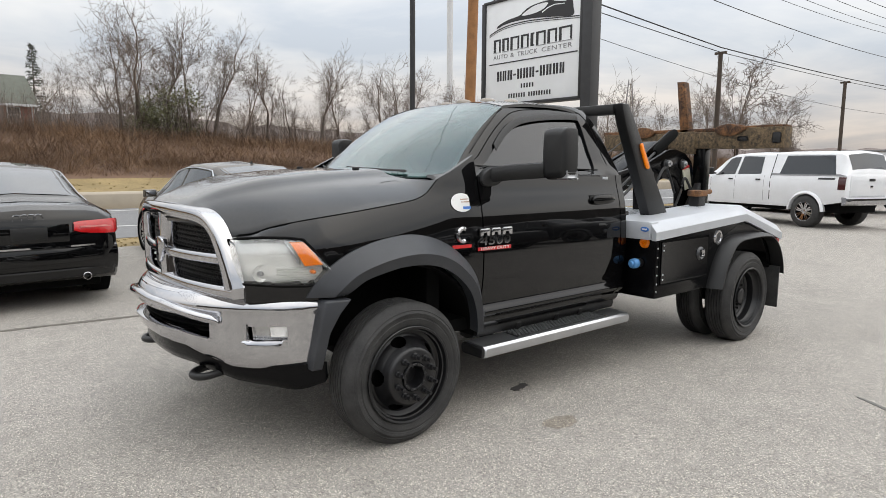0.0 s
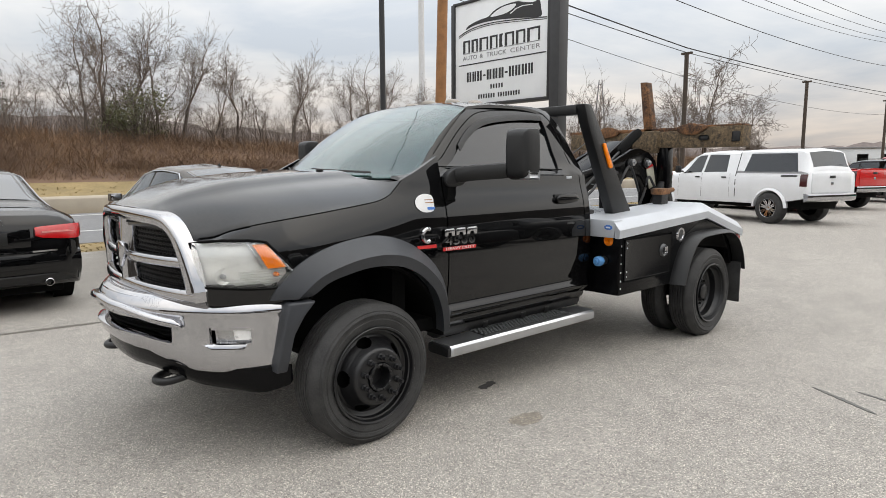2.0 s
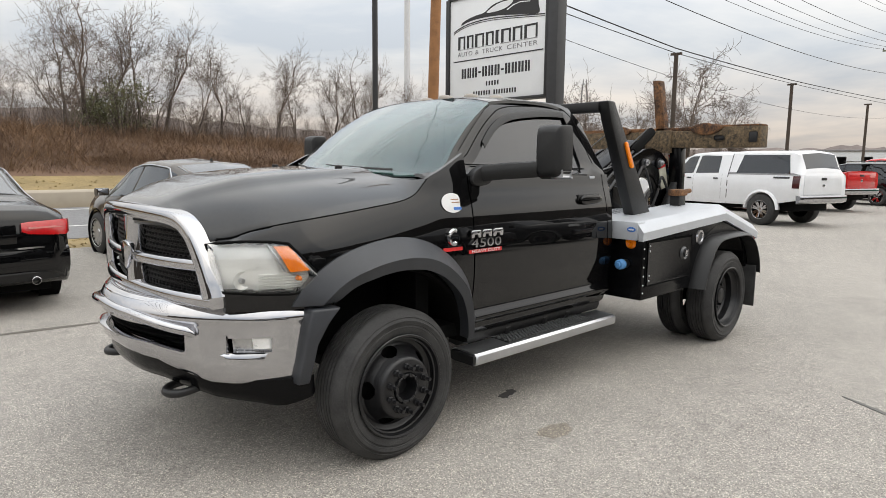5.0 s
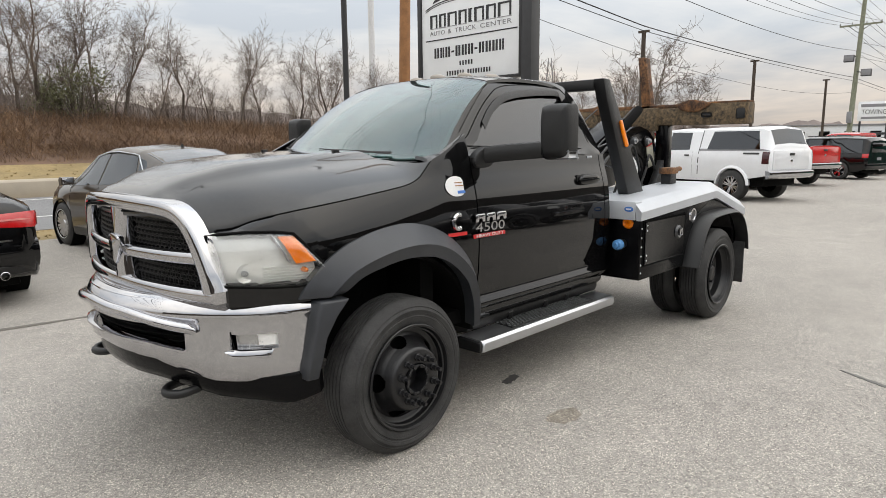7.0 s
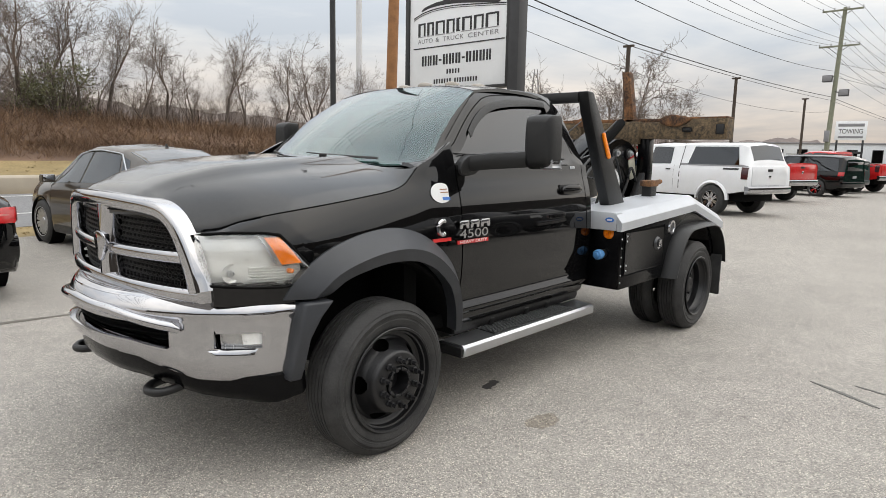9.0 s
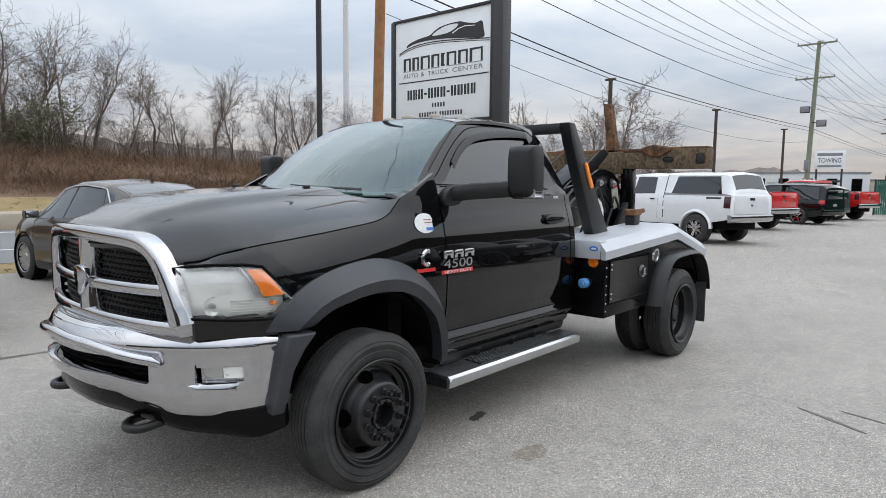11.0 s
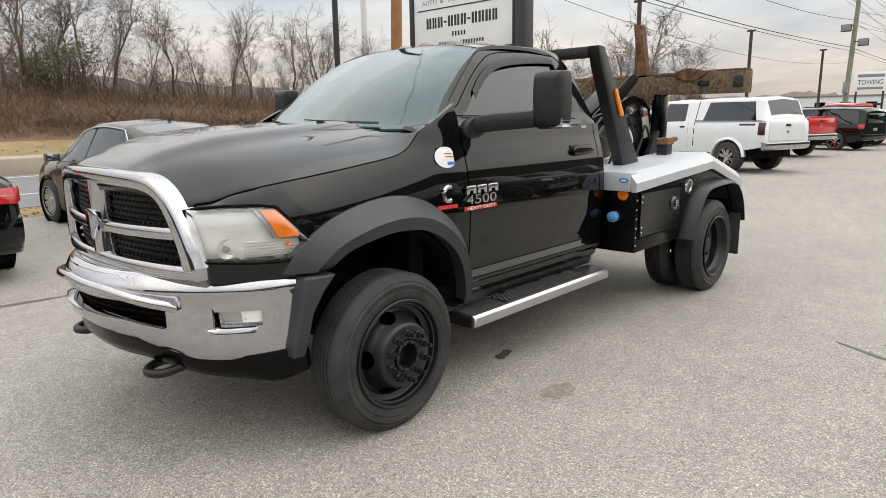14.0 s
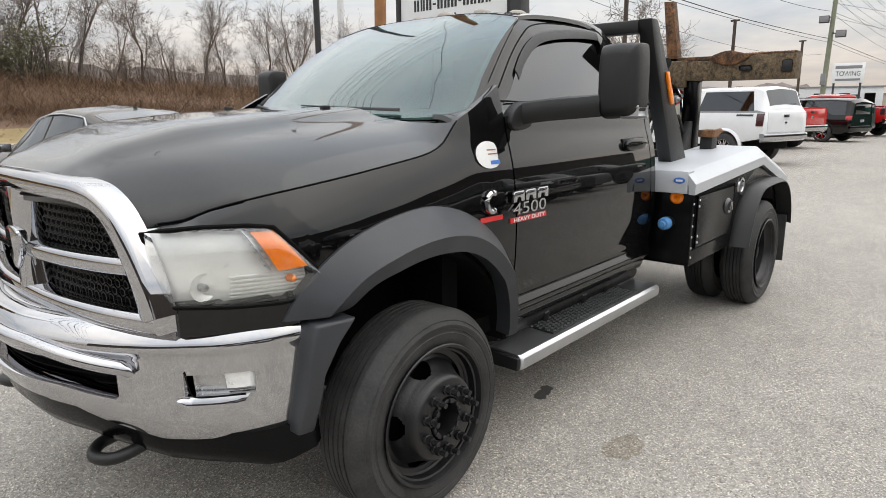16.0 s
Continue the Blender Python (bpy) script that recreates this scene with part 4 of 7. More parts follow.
part("opening_sill", loft([[(bump_x(y) + d, y, sill_z(y) + h) for d, h in ((0.06, 0.006), (0.012, 0.002), (-0.004, -0.006), (-0.005, -0.016), (0.012, -0.026), (0.05, -0.02))] for y in [-0.614] + span(-0.60, 0.60, 31) + [0.614]]), M_CHROME, bump)
def dam_ring(y):
    a = abs(y)
    end = min(1.0, max(0.0, (a - 0.80) / 0.18))
    up = 0.03 * max(0.0, (a - 0.93) / 0.065) ** 2
    lift_z = lerp(RISE, a) * 0.8
    return [(bump_x(y) + d * (1 - 0.75 * end), y * 0.995, z + lift_z + (up if z < 0.5 else 0)) for d, z in ((0.045, 0.530), (0.055, 0.46), (0.085, 0.415), (0.15, 0.390), (0.21, 0.41), (0.19, 0.53))]


part("air_dam", loft([dam_ring(y) for y in [-0.995, -0.985, -0.97, -0.95, -0.92, -0.88, -0.83] + span(-0.78, 0.78, 17) + [0.83, 0.88, 0.92, 0.95, 0.97, 0.985, 0.995]]), M_BEDBLACK, truck, "black plastic lower air dam")
for s in (-1, 1):
    # fog lamp in its recess, and the chrome lip under it
    part("fog_recess", sheet(lambda u, v: (bump_x(0.78 + 0.155 * u) + 0.062 - 0.010 * v, s * (0.78 + 0.155 * u), 0.64 + 0.13 * v), span(0, 1, 8), span(0, 1, 3), (0.02, 0, 0)), M_FOGWELL, bump)
    part("fog_lamp", sheet(lambda u, v: (bump_x(0.865 + 0.055 * u) + 0.036 - 0.006 * v + 0.008 * (2 * u - 1) ** 2, s * (0.865 + 0.055 * u), 0.685 + 0.055 * v), span(0, 1, 6), span(0, 1, 5), (0.02, 0, 0)), M_REFLECT, bump, "clear fog lamp lens")
    part("fog_sill", loft([[(bump_x(0.778 + 0.146 * u) + d, s * (0.778 + 0.146 * u), z) for d, z in ((0.05, 0.672), (0.012, 0.666), (-0.004, 0.660 - 0.012 * min(1, u * 4)), (-0.004, 0.650 - 0.016 * min(1, u * 4)), (0.012, 0.648 - 0.018 * min(1, u * 4)), (0.05, 0.65))] for u in span(0, 1, 9)]), M_CHROME, bump)
    slit = [Vector((bump_x(y) + 0.008, s * y, z)) for y, z in ((0.794, 0.752), (0.797, 0.735), (0.803, 0.70), (0.810, 0.674), (0.84, 0.667), (0.92, 0.667))]
    part("fog_gap", tube(smooth_poly(slit, 4), 0.0022, 6), M_DARK, bump)
    # tow hook: a bent steel loop
    loop = [Vector((-0.76, s * 0.425, 0.475)), Vector((-0.86, s * 0.415, 0.46)), Vector((-0.95, s * 0.425, 0.45)), Vector((-0.99, s * 0.495, 0.448)),
            Vector((-0.955, s * 0.565, 0.45)), Vector((-0.87, s * 0.575, 0.46)), Vector((-0.76, s * 0.565, 0.475))]
    part("tow_hook", tube(smooth_poly(loop, 5), 0.021, 10), M_PLASTIC, truck, "black steel tow hook loop")

# front wheel flares
ARC_O = [(-0.545, 0.885), (-0.50, 0.96), (-0.41, 1.05), (-0.27, 1.122), (-0.07, 1.168), (0.12, 1.176), (0.30, 1.130), (0.455, 1.035), (0.575, 0.90), (0.65, 0.73), (0.68, 0.54)]
ARC_I = [(-0.345, 0.885), (-0.325, 0.90), (-0.25, 0.955), (-0.15, 0.99), (-0.02, 1.012), (0.11, 1.012), (0.24, 0.987), (0.365, 0.925), (0.485, 0.815), (0.57, 0.67), (0.61, 0.52)]
for s in (-1, 1):
    o, i = smooth_poly([(*p, 0) for p in ARC_O], 5), smooth_poly([(*p, 0) for p in ARC_I], 5)
    rings = []
    for k, (a, b) in enumerate(zip(o, i)):
        yo = side_y(a.x, min(max(a.y, 0.6), 1.2))
        t = k / (len(o) - 1)
        yi = lerp([(0, 1.06), (0.3, 1.135), (0.5, 1.15), (0.8, 1.13), (1, 1.06)], t)
        m1, m2 = a.lerp(b, 0.28), a.lerp(b, 0.60)
        rings.append([(a.x, s * (yo - 0.03), a.y), (a.x, s * (yo + 0.012), a.y), (m1.x, s * (yo * 0.45 + yi * 0.55), m1.y), (m2.x, s * yi, m2.y), (b.x, s * (yi - 0.022), b.y), (b.x, s * (yi - 0.10), b.y + 0.01)])
    part("front_flare", loft(rings), M_FLARE, truck, "matte dark grey wheel flare", 25)
    low = [(-0.482, 0.872), (-0.335, 0.872), (-0.40, 0.80), (-0.455, 0.70), (-0.48, 0.58), (-0.485, 0.50), (-0.545, 0.50), (-0.542, 0.56), (-0.512, 0.72)]
    lb = prism(low, "y", s * 0.96, s * 1.055, 0.012)
    for v in lb.verts:
        v.co.y += s * 0.04 * min(1, max(0, (v.co.x + 0.52) / 0.15)) - s * 0.03 * max(0, (0.6 - v.co.z) / 0.1)
    part("bumper_end_cap", lb, M_FLARE, truck, "dark plastic bumper end cap")
    # inner arch liner, near-black so that its colour holds the arch's shade
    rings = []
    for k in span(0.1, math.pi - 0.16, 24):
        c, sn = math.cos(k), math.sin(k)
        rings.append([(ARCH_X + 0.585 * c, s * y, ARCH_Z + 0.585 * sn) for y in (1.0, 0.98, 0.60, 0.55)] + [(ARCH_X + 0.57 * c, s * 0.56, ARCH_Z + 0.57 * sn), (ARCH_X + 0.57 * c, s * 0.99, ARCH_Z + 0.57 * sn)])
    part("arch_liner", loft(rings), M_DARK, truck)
# solid near-black block in place of the bay's shaded inside
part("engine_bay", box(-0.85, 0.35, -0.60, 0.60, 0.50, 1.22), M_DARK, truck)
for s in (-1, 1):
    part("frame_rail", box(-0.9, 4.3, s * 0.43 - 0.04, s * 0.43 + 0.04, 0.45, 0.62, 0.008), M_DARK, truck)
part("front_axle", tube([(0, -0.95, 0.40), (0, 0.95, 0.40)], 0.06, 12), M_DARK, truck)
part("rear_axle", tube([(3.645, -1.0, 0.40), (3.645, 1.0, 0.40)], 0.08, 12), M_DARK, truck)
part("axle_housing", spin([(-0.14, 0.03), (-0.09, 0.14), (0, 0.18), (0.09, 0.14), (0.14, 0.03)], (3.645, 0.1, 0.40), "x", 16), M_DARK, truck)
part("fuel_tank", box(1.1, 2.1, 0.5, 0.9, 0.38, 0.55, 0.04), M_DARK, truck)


# wheels: the outer face looks along side
def tyre_bm(x, y, s, r=0.408, w=0.235, rim=0.268):
    """y is the outer face of the tyre, s the side it looks to."""
    p = []
    for d, rr in [(0.020, rim - 0.02), (0.012, rim + 0.004), (0.003, rim + 0.03), (0.0, rim + 0.05), (0.003, rim + 0.053), (0.003, rim + 0.06), (0.0, rim + 0.063), (0.0, r - 0.070), (-0.003, r - 0.066), (-0.003, r - 0.058), (0.003, r - 0.055), (0.008, r - 0.044), (0.006, r - 0.041), (0.014, r - 0.033), (0.028, r - 0.012), (0.045, r - 0.002)]:
        p.append((-s * d, rr))
    n = 6
    for k in range(n):
        a = 0.045 + (w - 0.09) * (k + 0.5) / n
        half = (w - 0.09) / n / 2
        p += [(-s * (a - half + 0.004), r), (-s * (a + half - 0.004), r), (-s * (a + half - 0.002), r - 0.010), (-s * (a + half + 0.002), r - 0.010)]
    p += [(-s * (w - q), rr) for q, rr in [(0.045, r - 0.002), (0.028, r - 0.012), (0.003, r - 0.06), (0.0, rim + 0.06), (0.012, rim + 0.004), (0.020, rim - 0.02)]]
    return spin(p, (x, y, r - 0.006), "y", 72)


def lug_nuts(wheel, x, y, z, s, ring_r, n=10, material=None):
    for k in range(n):
        a = 2 * math.pi * (k + 0.5) / n
        cx, cz = x + ring_r * math.cos(a), z + ring_r * math.sin(a)
        nut = spin([(0, 0.004), (0, 0.020), (s * 0.010, 0.020), (s * 0.012, 0.0165), (s * 0.034, 0.0165), (s * 0.036, 0.011), (s * 0.062, 0.011), (s * 0.062, 0.001)], (cx, y, cz), "y", 6)
        part("lug_nut", nut, material or M_RIM, wheel, "", 30)


def front_wheel(s):
    x, z = 0.0, 0.402
    wheel = part("front_wheel", tyre_bm(x, s * 1.145, s, w=0.25), M_TYRE, truck, "ribbed truck tyre on a black steel wheel")
    f = s * 1.145
    rim = spin([(-s * 0.03, 0.261), (s * 0.002, 0.278), (s * 0.006, 0.274), (s * 0.002, 0.264), (-s * 0.02, 0.255), (-s * 0.05, 0.247), (-s * 0.055, 0.238)], (x, f, z), "y", 64)
    part("rim", rim, M_RIM, wheel)
    # dished disc with hand holes
    prof = [(-0.060, 0.240), (-0.066, 0.225)] + [(lerp([(0, -0.064), (0.25, -0.058), (0.8, -0.018), (1, 0.004)], k), 0.222 - 0.052 * k) for k in span(0, 1, 22)] + [(0.022, 0.165), (0.033, 0.158), (0.037, 0.148), (0.037, 0.085), (0.030, 0.078), (-0.03, 0.075), (-0.03, 0.002)]
    bm = bmesh.new()
    n = 240
    rows = []
    for d, r in prof:
        rows.append([bm.verts.new((x + r * math.cos(2 * math.pi * i / n), f + s * d, z + r * math.sin(2 * math.pi * i / n))) for i in range(n)])
    for q, (a, b) in enumerate(zip(rows, rows[1:])):
        rm = (prof[q][1] + prof[q + 1][1]) / 2
        for i in range(n):
            da = ((i + 0.5) * 360 / n - 105 + 36) % 72 - 36
            if (da / 13.5) ** 2 + ((rm - 0.197) / 0.023) ** 2 < 1:
                continue
            bm.faces.new((a[i], a[(i + 1) % n], b[(i + 1) % n], b[i]))
    bmesh.ops.recalc_face_normals(bm, faces=bm.faces[:])
    part("wheel_disc", bm, M_RIM, wheel)
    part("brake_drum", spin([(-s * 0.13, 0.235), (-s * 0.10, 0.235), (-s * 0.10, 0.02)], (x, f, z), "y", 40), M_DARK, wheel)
    hub = spin([(s * 0.02, 0.079), (s * 0.044, 0.078), (s * 0.047, 0.072), (s * 0.044, 0.064), (s * 0.030, 0.060), (-s * 0.05, 0.056), (-s * 0.054, 0.040), (-s * 0.045, 0.034), (-s * 0.043, 0.001)], (x, f, z), "y", 40)
    part("hub", hub, M_RIM, wheel)
    # the hub's notched rim
    for k in range(10):
        a = 2 * math.pi * k / 10
        ring = [(x + r * math.cos(a + d), z + r * math.sin(a + d)) for r, d in ((0.062, -0.16), (0.080, -0.14), (0.080, 0.14), (0.062, 0.16))]
        part("hub_tab", prism(ring, "y", f + s * 0.036, f + s * 0.052, 0.002, None, 1), M_RIM, wheel)
    lug_nuts(wheel, x, f + s * 0.037, z, s, 0.118)


def rear_wheel(s):
    x, z = 3.66, 0.402
    outer = part("rear_wheel", tyre_bm(x, s * 1.345, s), M_TYRE, truck, "outer dual tyre on a deep black steel wheel")
    f = s * 1.345
    prof = [(-0.03, 0.255), (0.002, 0.272), (0.006, 0.266), (0.0, 0.256), (-0.03, 0.248), (-0.06, 0.240), (-0.07, 0.228), (-0.12, 0.222), (-0.135, 0.205), (-0.13, 0.185), (-0.145, 0.160), (-0.15, 0.08), (-0.13, 0.072), (-0.07, 0.068), (-0.062, 0.05), (-0.062, 0.001)]
    part("rim", spin([(s * d, r) for d, r in prof], (x, f, z), "y", 64), M_RIM, outer)
    lug_nuts(outer, x, f - s * 0.15, z, s, 0.1125)
    part("rear_wheel", tyre_bm(x, s * 1.055, s), M_TYRE, truck, "inner dual tyre")


for s in (-1, 1):
    front_wheel(s)
    rear_wheel(s)

# side steps
for s in (-1, 1):
    sec = [(1.112, 0.372), (1.118, 0.395), (1.116, 0.425), (1.100, 0.440), (0.93, 0.448), (0.905, 0.435), (0.905, 0.385), (0.93, 0.368), (1.09, 0.362)]
    step = part("side_step", loft([[(x, s * (y if i else y - 0.01), z) for y, z in sec] for i, x in enumerate((0.61, 0.62, 2.13, 2.14))]), M_ALU, truck, "brushed aluminium side step")
    part("step_end_cap", prism([(s * y, z) for y, z in [(1.105, 0.370), (1.108, 0.43), (0.92, 0.44), (0.90, 0.43), (0.90, 0.38), (0.92, 0.37)]], "x", 0.585, 0.613, 0.008), M_PLASTIC, step)
    part("step_tread", box(0.94, 1.90, s * 1.0 - 0.078, s * 1.0 + 0.078, 0.442, 0.450, 0.003), M_PLASTIC, step)
    tb = bmesh.new()
    for i in range(28):
        for j in range(6):
            x, y = 0.955 + i * 0.0335 + (0.016 if j % 2 else 0), s * (0.935 + j * 0.026)
            loft([[(x + a * 0.014 * k, y + b * 0.009 * k, z) for a, b in ((-1, 0), (0, -1), (1, 0), (0, 1))] for z, k in ((0.449, 1), (0.457, 0.8))], bm=tb)
    tagged(part("tread_pattern", tb, M_TREAD, step, "", 0), kind="stuff")
    part("sill_beam", loft([[(x, s * y, z) for y, z in ((0.945, 0.52), (0.950, 0.49), (0.93, 0.455), (0.87, 0.44), (0.80, 0.45), (0.80, 0.52))] for x in (0.66, 0.68, 2.12, 2.16)]), M_PLASTIC, truck)
    for x in (1.05, 1.45, 1.72):
        part("step_bracket", prism([(s * 0.935, 0.42), (s * 0.955, 0.50), (s * 0.90, 0.53), (s * 0.86, 0.40)], "x", x, x + 0.05, 0.006), M_PLASTIC, step)
    for x in (0.80, 1.92):
        part("step_bracket", prism([(s * 0.92, 0.40), (s * 0.80, 0.56), (s * 0.74, 0.56), (s * 0.86, 0.38)], "x", x, x + 0.09, 0.006), M_PLASTIC, step)

# decals and badges
for s in (-1,):
    bz = 1.345
    rings = [[(0.50 + 0.088 * k * math.cos(t), -(side_y(0.5, bz + 0.056 * k * math.sin(t)) + off), bz + 0.056 * k * math.sin(t)) for t in [2 * math.pi * i / 32 for i in range(32)]] for k, off in ((1, 0.0), (1, 0.003), (0.6, 0.0032), (0.05, 0.0032))]
    st = part("round_sticker", loft(rings), M_STICKER, truck, "round white dealer sticker with blue rim")
    for dz, w in ((0.020, 0.045), (0.003, 0.055)):
        part("sticker_bar", sheet(lambda x, z: (x, -(side_y(x, z) + 0.004), z), span(0.50 - w, 0.50 + w, 6), [bz + dz - 0.0025, bz + dz + 0.0025], (0, 0.001, 0)), M_ORANGEWOOD, st)
    part("sticker_bar", sheet(lambda x, z: (x, -(side_y(x, z) + 0.004), z), span(0.50, 0.56, 6), [bz - 0.040, bz - 0.024], (0, 0.001, 0)), M_BLUEINK, st)
    badge = part("side_badge", sheet(lambda x, z: (x, -(side_y(x, z) + 0.006), z), span(0.60, 0.885, 10), [1.042, 1.064], (0, 0.008, 0)), M_REDINK, truck, "chrome model badge over a red strip")
    for x0, w in ((0.605, 0.082), (0.70, 0.082), (0.795, 0.09)):
        out = [(x0, 1.135), (x0, 1.172), (x0 + 0.012, 1.182), (x0 + w - 0.008, 1.182), (x0 + w, 1.172), (x0 + w, 1.135), (x0 + w * 0.72, 1.135), (x0 + w * 0.66, 1.155), (x0 + w * 0.34, 1.155), (x0 + w * 0.28, 1.135)]
        part("badge_shape", prism(out, "y", -1.062, -1.048, 0.002), M_CHROME, badge, "plain chrome shape")
    words("badge_number", "4500", 0.075, pose(0.742, -1.051, 1.100, 90, 0, 0), M_CHROME, badge, "chrome number 4500", 0.006, width=0.265)
    words("badge_words", "HEAVY DUTY", 0.026, pose(0.742, -1.0535, 1.053, 90, 0, 0), M_STICKER, badge, "white lettering HEAVY DUTY", 0.001, width=0.25)
    cb = part("engine_badge", sheet(lambda x, z: (x, -(side_y(x, z) + 0.005), z), span(0.40, 0.545, 6), [1.07, 1.09], (0, 0.006, 0)), M_REDINK, truck, "chrome badge on a red strip")
    arc = [Vector((0.475 + 0.036 * math.cos(a), -1.040, 1.150 + 0.040 * math.sin(a))) for a in span(math.radians(60), math.radians(300), 12)]
    part("badge_shape", tube(arc, 0.013, 6), M_CHROME, cb)
part("trim_badge", box(1.93, 1.995, -0.975, -0.966, 1.470, 1.488, 0.002), M_SILVER, truck, "small silver trim badge")

# ---- wrecker bed ----
def rail_z(x):
    return lerp([(2.17, 1.142), (3.69, 1.225), (4.46, 1.005)], x)


for s in (-1, 1):
    body = [(2.29, 1.03), (2.29, 0.545), (3.08, 0.545), (3.14, 0.56), (3.22, 0.72), (3.30, 0.87), (3.42, 0.955), (3.92, 0.965), (4.08, 0.90), (4.20, 0.76), (4.26, 0.60), (4.42, 0.60), (4.42, 0.93), (3.69, 1.12)]
    bed = part("bed_side_box", prism(body, "y", s * 1.235, s * 0.80, 0.006), M_BEDBLACK, truck, "gloss black steel tool box of the bed")
    part("toolbox_door", box(2.345, 3.06, s * 1.228, s * 1.247, 0.66, 0.985, 0.004), M_BEDBLACK, bed)
    part("door_gasket", box(2.33, 3.075, s * 1.230, s * 1.239, 0.645, 1.0, 0.003), M_DARK, bed)
    part("door_latch", spin([(0, 0.002), (s * 0.014, 0.03), (s * 0.02, 0.046), (s * 0.010, 0.056), (0, 0.058)], (2.93, s * 1.245, 0.855), "y", 28), M_DARKGREY, bed, "round chrome paddle latch")
    part("latch_paddle", box(2.905, 2.95, s * 1.262, s * 1.272, 0.835, 0.885, 0.006), M_CHROME, bed)
    part("filler_ring", spin([(0, 0.04), (s * 0.012, 0.045), (s * 0.012, 0.062), (0, 0.066)], (3.235, s * 1.235, 0.965), "y", 28), M_CHROME, bed)
    part("filler_well", spin([(s * 0.004, 0.001), (s * 0.004, 0.045)], (3.235, s * 1.235, 0.965), "y", 24), M_DARKGREY, bed)
    for z in (0.60, 0.66, 0.73, 0.80, 0.87, 0.94):
        part("rivet", spin([(0, 0.008), (s * 0.004, 0.006), (s * 0.005, 0.001)], (2.312, s * 1.235, z), "y", 8), M_ALU, bed)
    for z in (0.69, 0.73, 0.92, 0.96):
        part("rivet", spin([(0, 0.008), (s * 0.004, 0.006), (s * 0.005, 0.001)], (2.375, s * 1.248, z), "y", 8), M_ALU, bed)
    # silver rail cap
    rings = []
    for x in (2.235, 2.245, 2.8, 3.4, 3.67, 3.69, 3.71, 4.1, 4.44, 4.46):
        zt = rail_z(x)
        rings.append([(x, s * 1.225, zt - 0.14), (x, s * 1.262, zt - 0.14), (x, s * 1.264, zt - 0.075), (x, s * 1.205, zt - 0.004), (x, s * 1.19, zt), (x, s * 0.78, zt), (x, s * 0.77, zt - 0.02), (x, s * 0.77, zt - 0.06), (x, s * 1.22, zt - 0.08)])
    part("bed_rail", loft(rings), M_SILVER, truck, "silver painted bed rail cap")
    # dual wheel flare
    o = smooth_poly([(3.08, 0.54, 0), (3.15, 0.72, 0), (3.25, 0.87, 0), (3.38, 0.955, 0), (3.60, 0.975, 0), (3.92, 0.975, 0), (4.10, 0.95, 0), (4.24, 0.86, 0), (4.34, 0.70, 0), (4.38, 0.55, 0)], 4)
    i = smooth_poly([(3.135, 0.54, 0), (3.205, 0.712, 0), (3.298, 0.845, 0), (3.41, 0.920, 0), (3.60, 0.938, 0), (3.91, 0.938, 0), (4.07, 0.91, 0), (4.20, 0.82, 0), (4.29, 0.68, 0), (4.325, 0.55, 0)], 4)
    rings = [[(a.x, s * 1.22, a.y), (a.x, s * 1.25, a.y), (a.lerp(b, 0.3).x, s * 1.325, a.lerp(b, 0.3).y), (a.lerp(b, 0.85).x, s * 1.36, a.lerp(b, 0.85).y), (b.x, s * 1.36, b.y), (b.x, s * 1.24, b.y + 0.01)] for a, b in zip(o, i)]
    part("rear_flare", loft(rings), M_PLASTIC, truck, "black rubber dual wheel flare")
    part("mud_flap", box(4.29, 4.31, s * 1.0 - 0.33, s * 1.0 + 0.33, 0.22, 0.62, 0.004), M_TYRE, truck)
    tl = part("tail_light", box(4.42, 4.445, s * 1.215 - 0.03, s * 1.215 + 0.03, 0.76, 0.90, 0.008), M_RED, truck, "red tail light")
    part("side_reflector", box(4.375, 4.425, s * 1.234, s * 1.248, 0.79, 0.88, 0.004), M_RED, truck)
    # pylon
    leg = part("pylon", prism([(2.17, 2.05), (2.265, 2.05), (2.92, 1.13), (2.635, 1.13), (2.225, 1.90)], "y", s * 0.95, s * 0.85, 0.012), M_PLASTIC, truck, "black steel headache rack leg")
    mk = [(p.x, p.z) for p in smooth_poly([(2.425, 0, 1.73), (2.455, 0, 1.75), (2.48, 0, 1.71), (2.56, 0, 1.58), (2.56, 0, 1.55), (2.525, 0, 1.55), (2.49, 0, 1.605)], 4, True)]
    part("pylon_marker", prism(mk, "y", s * 0.947, s * 0.965, 0.005), M_AMBER, leg, "amber oblong marker light")
part("rack_beam", box(2.17, 2.26, -0.86, 0.86, 1.97, 2.048, 0.012), M_PLASTIC, truck)
part("bed_front_rail", prism([(2.232, 1.145), (2.228, 1.01), (2.29, 1.01), (2.34, 1.145)], "y", -1.215, 1.215, 0.006), M_SILVER, truck, "silver painted front rail of the bed")
part("bed_front_wall", box(2.283, 2.305, -1.225, 1.225, 0.56, 1.02, 0.004), M_BEDBLACK, truck)
part("bed_deck", box(2.31, 4.40, -0.79, 0.79, 1.06, 1.09, 0.004), M_SILVER, truck, "silver deck plate of the bed")
db = bmesh.new()
for i in range(40):
    for j in range(30):
        x, y, t = 2.35 + i * 0.05, -0.75 + j * 0.05, (i + j) % 2
        a, b = (0.018, 0.004) if t else (0.004, 0.018)
        loft([[(x + p * a, y + q * b, z) for p, q in ((-1, 0), (0, -1), (1, 0), (0, 1))] for z in (1.089, 1.094)], bm=db)
tagged(part("deck_tread", db, M_SILVER, truck, "", 0), kind="stuff")
part("clearance_light", spin([(0, 0.001), (-0.018, 0.012), (-0.022, 0.03), (-0.012, 0.040), (0, 0.044)], (2.282, -1.135, 0.98), "x", 24), M_AMBER, truck, "round amber clearance light")
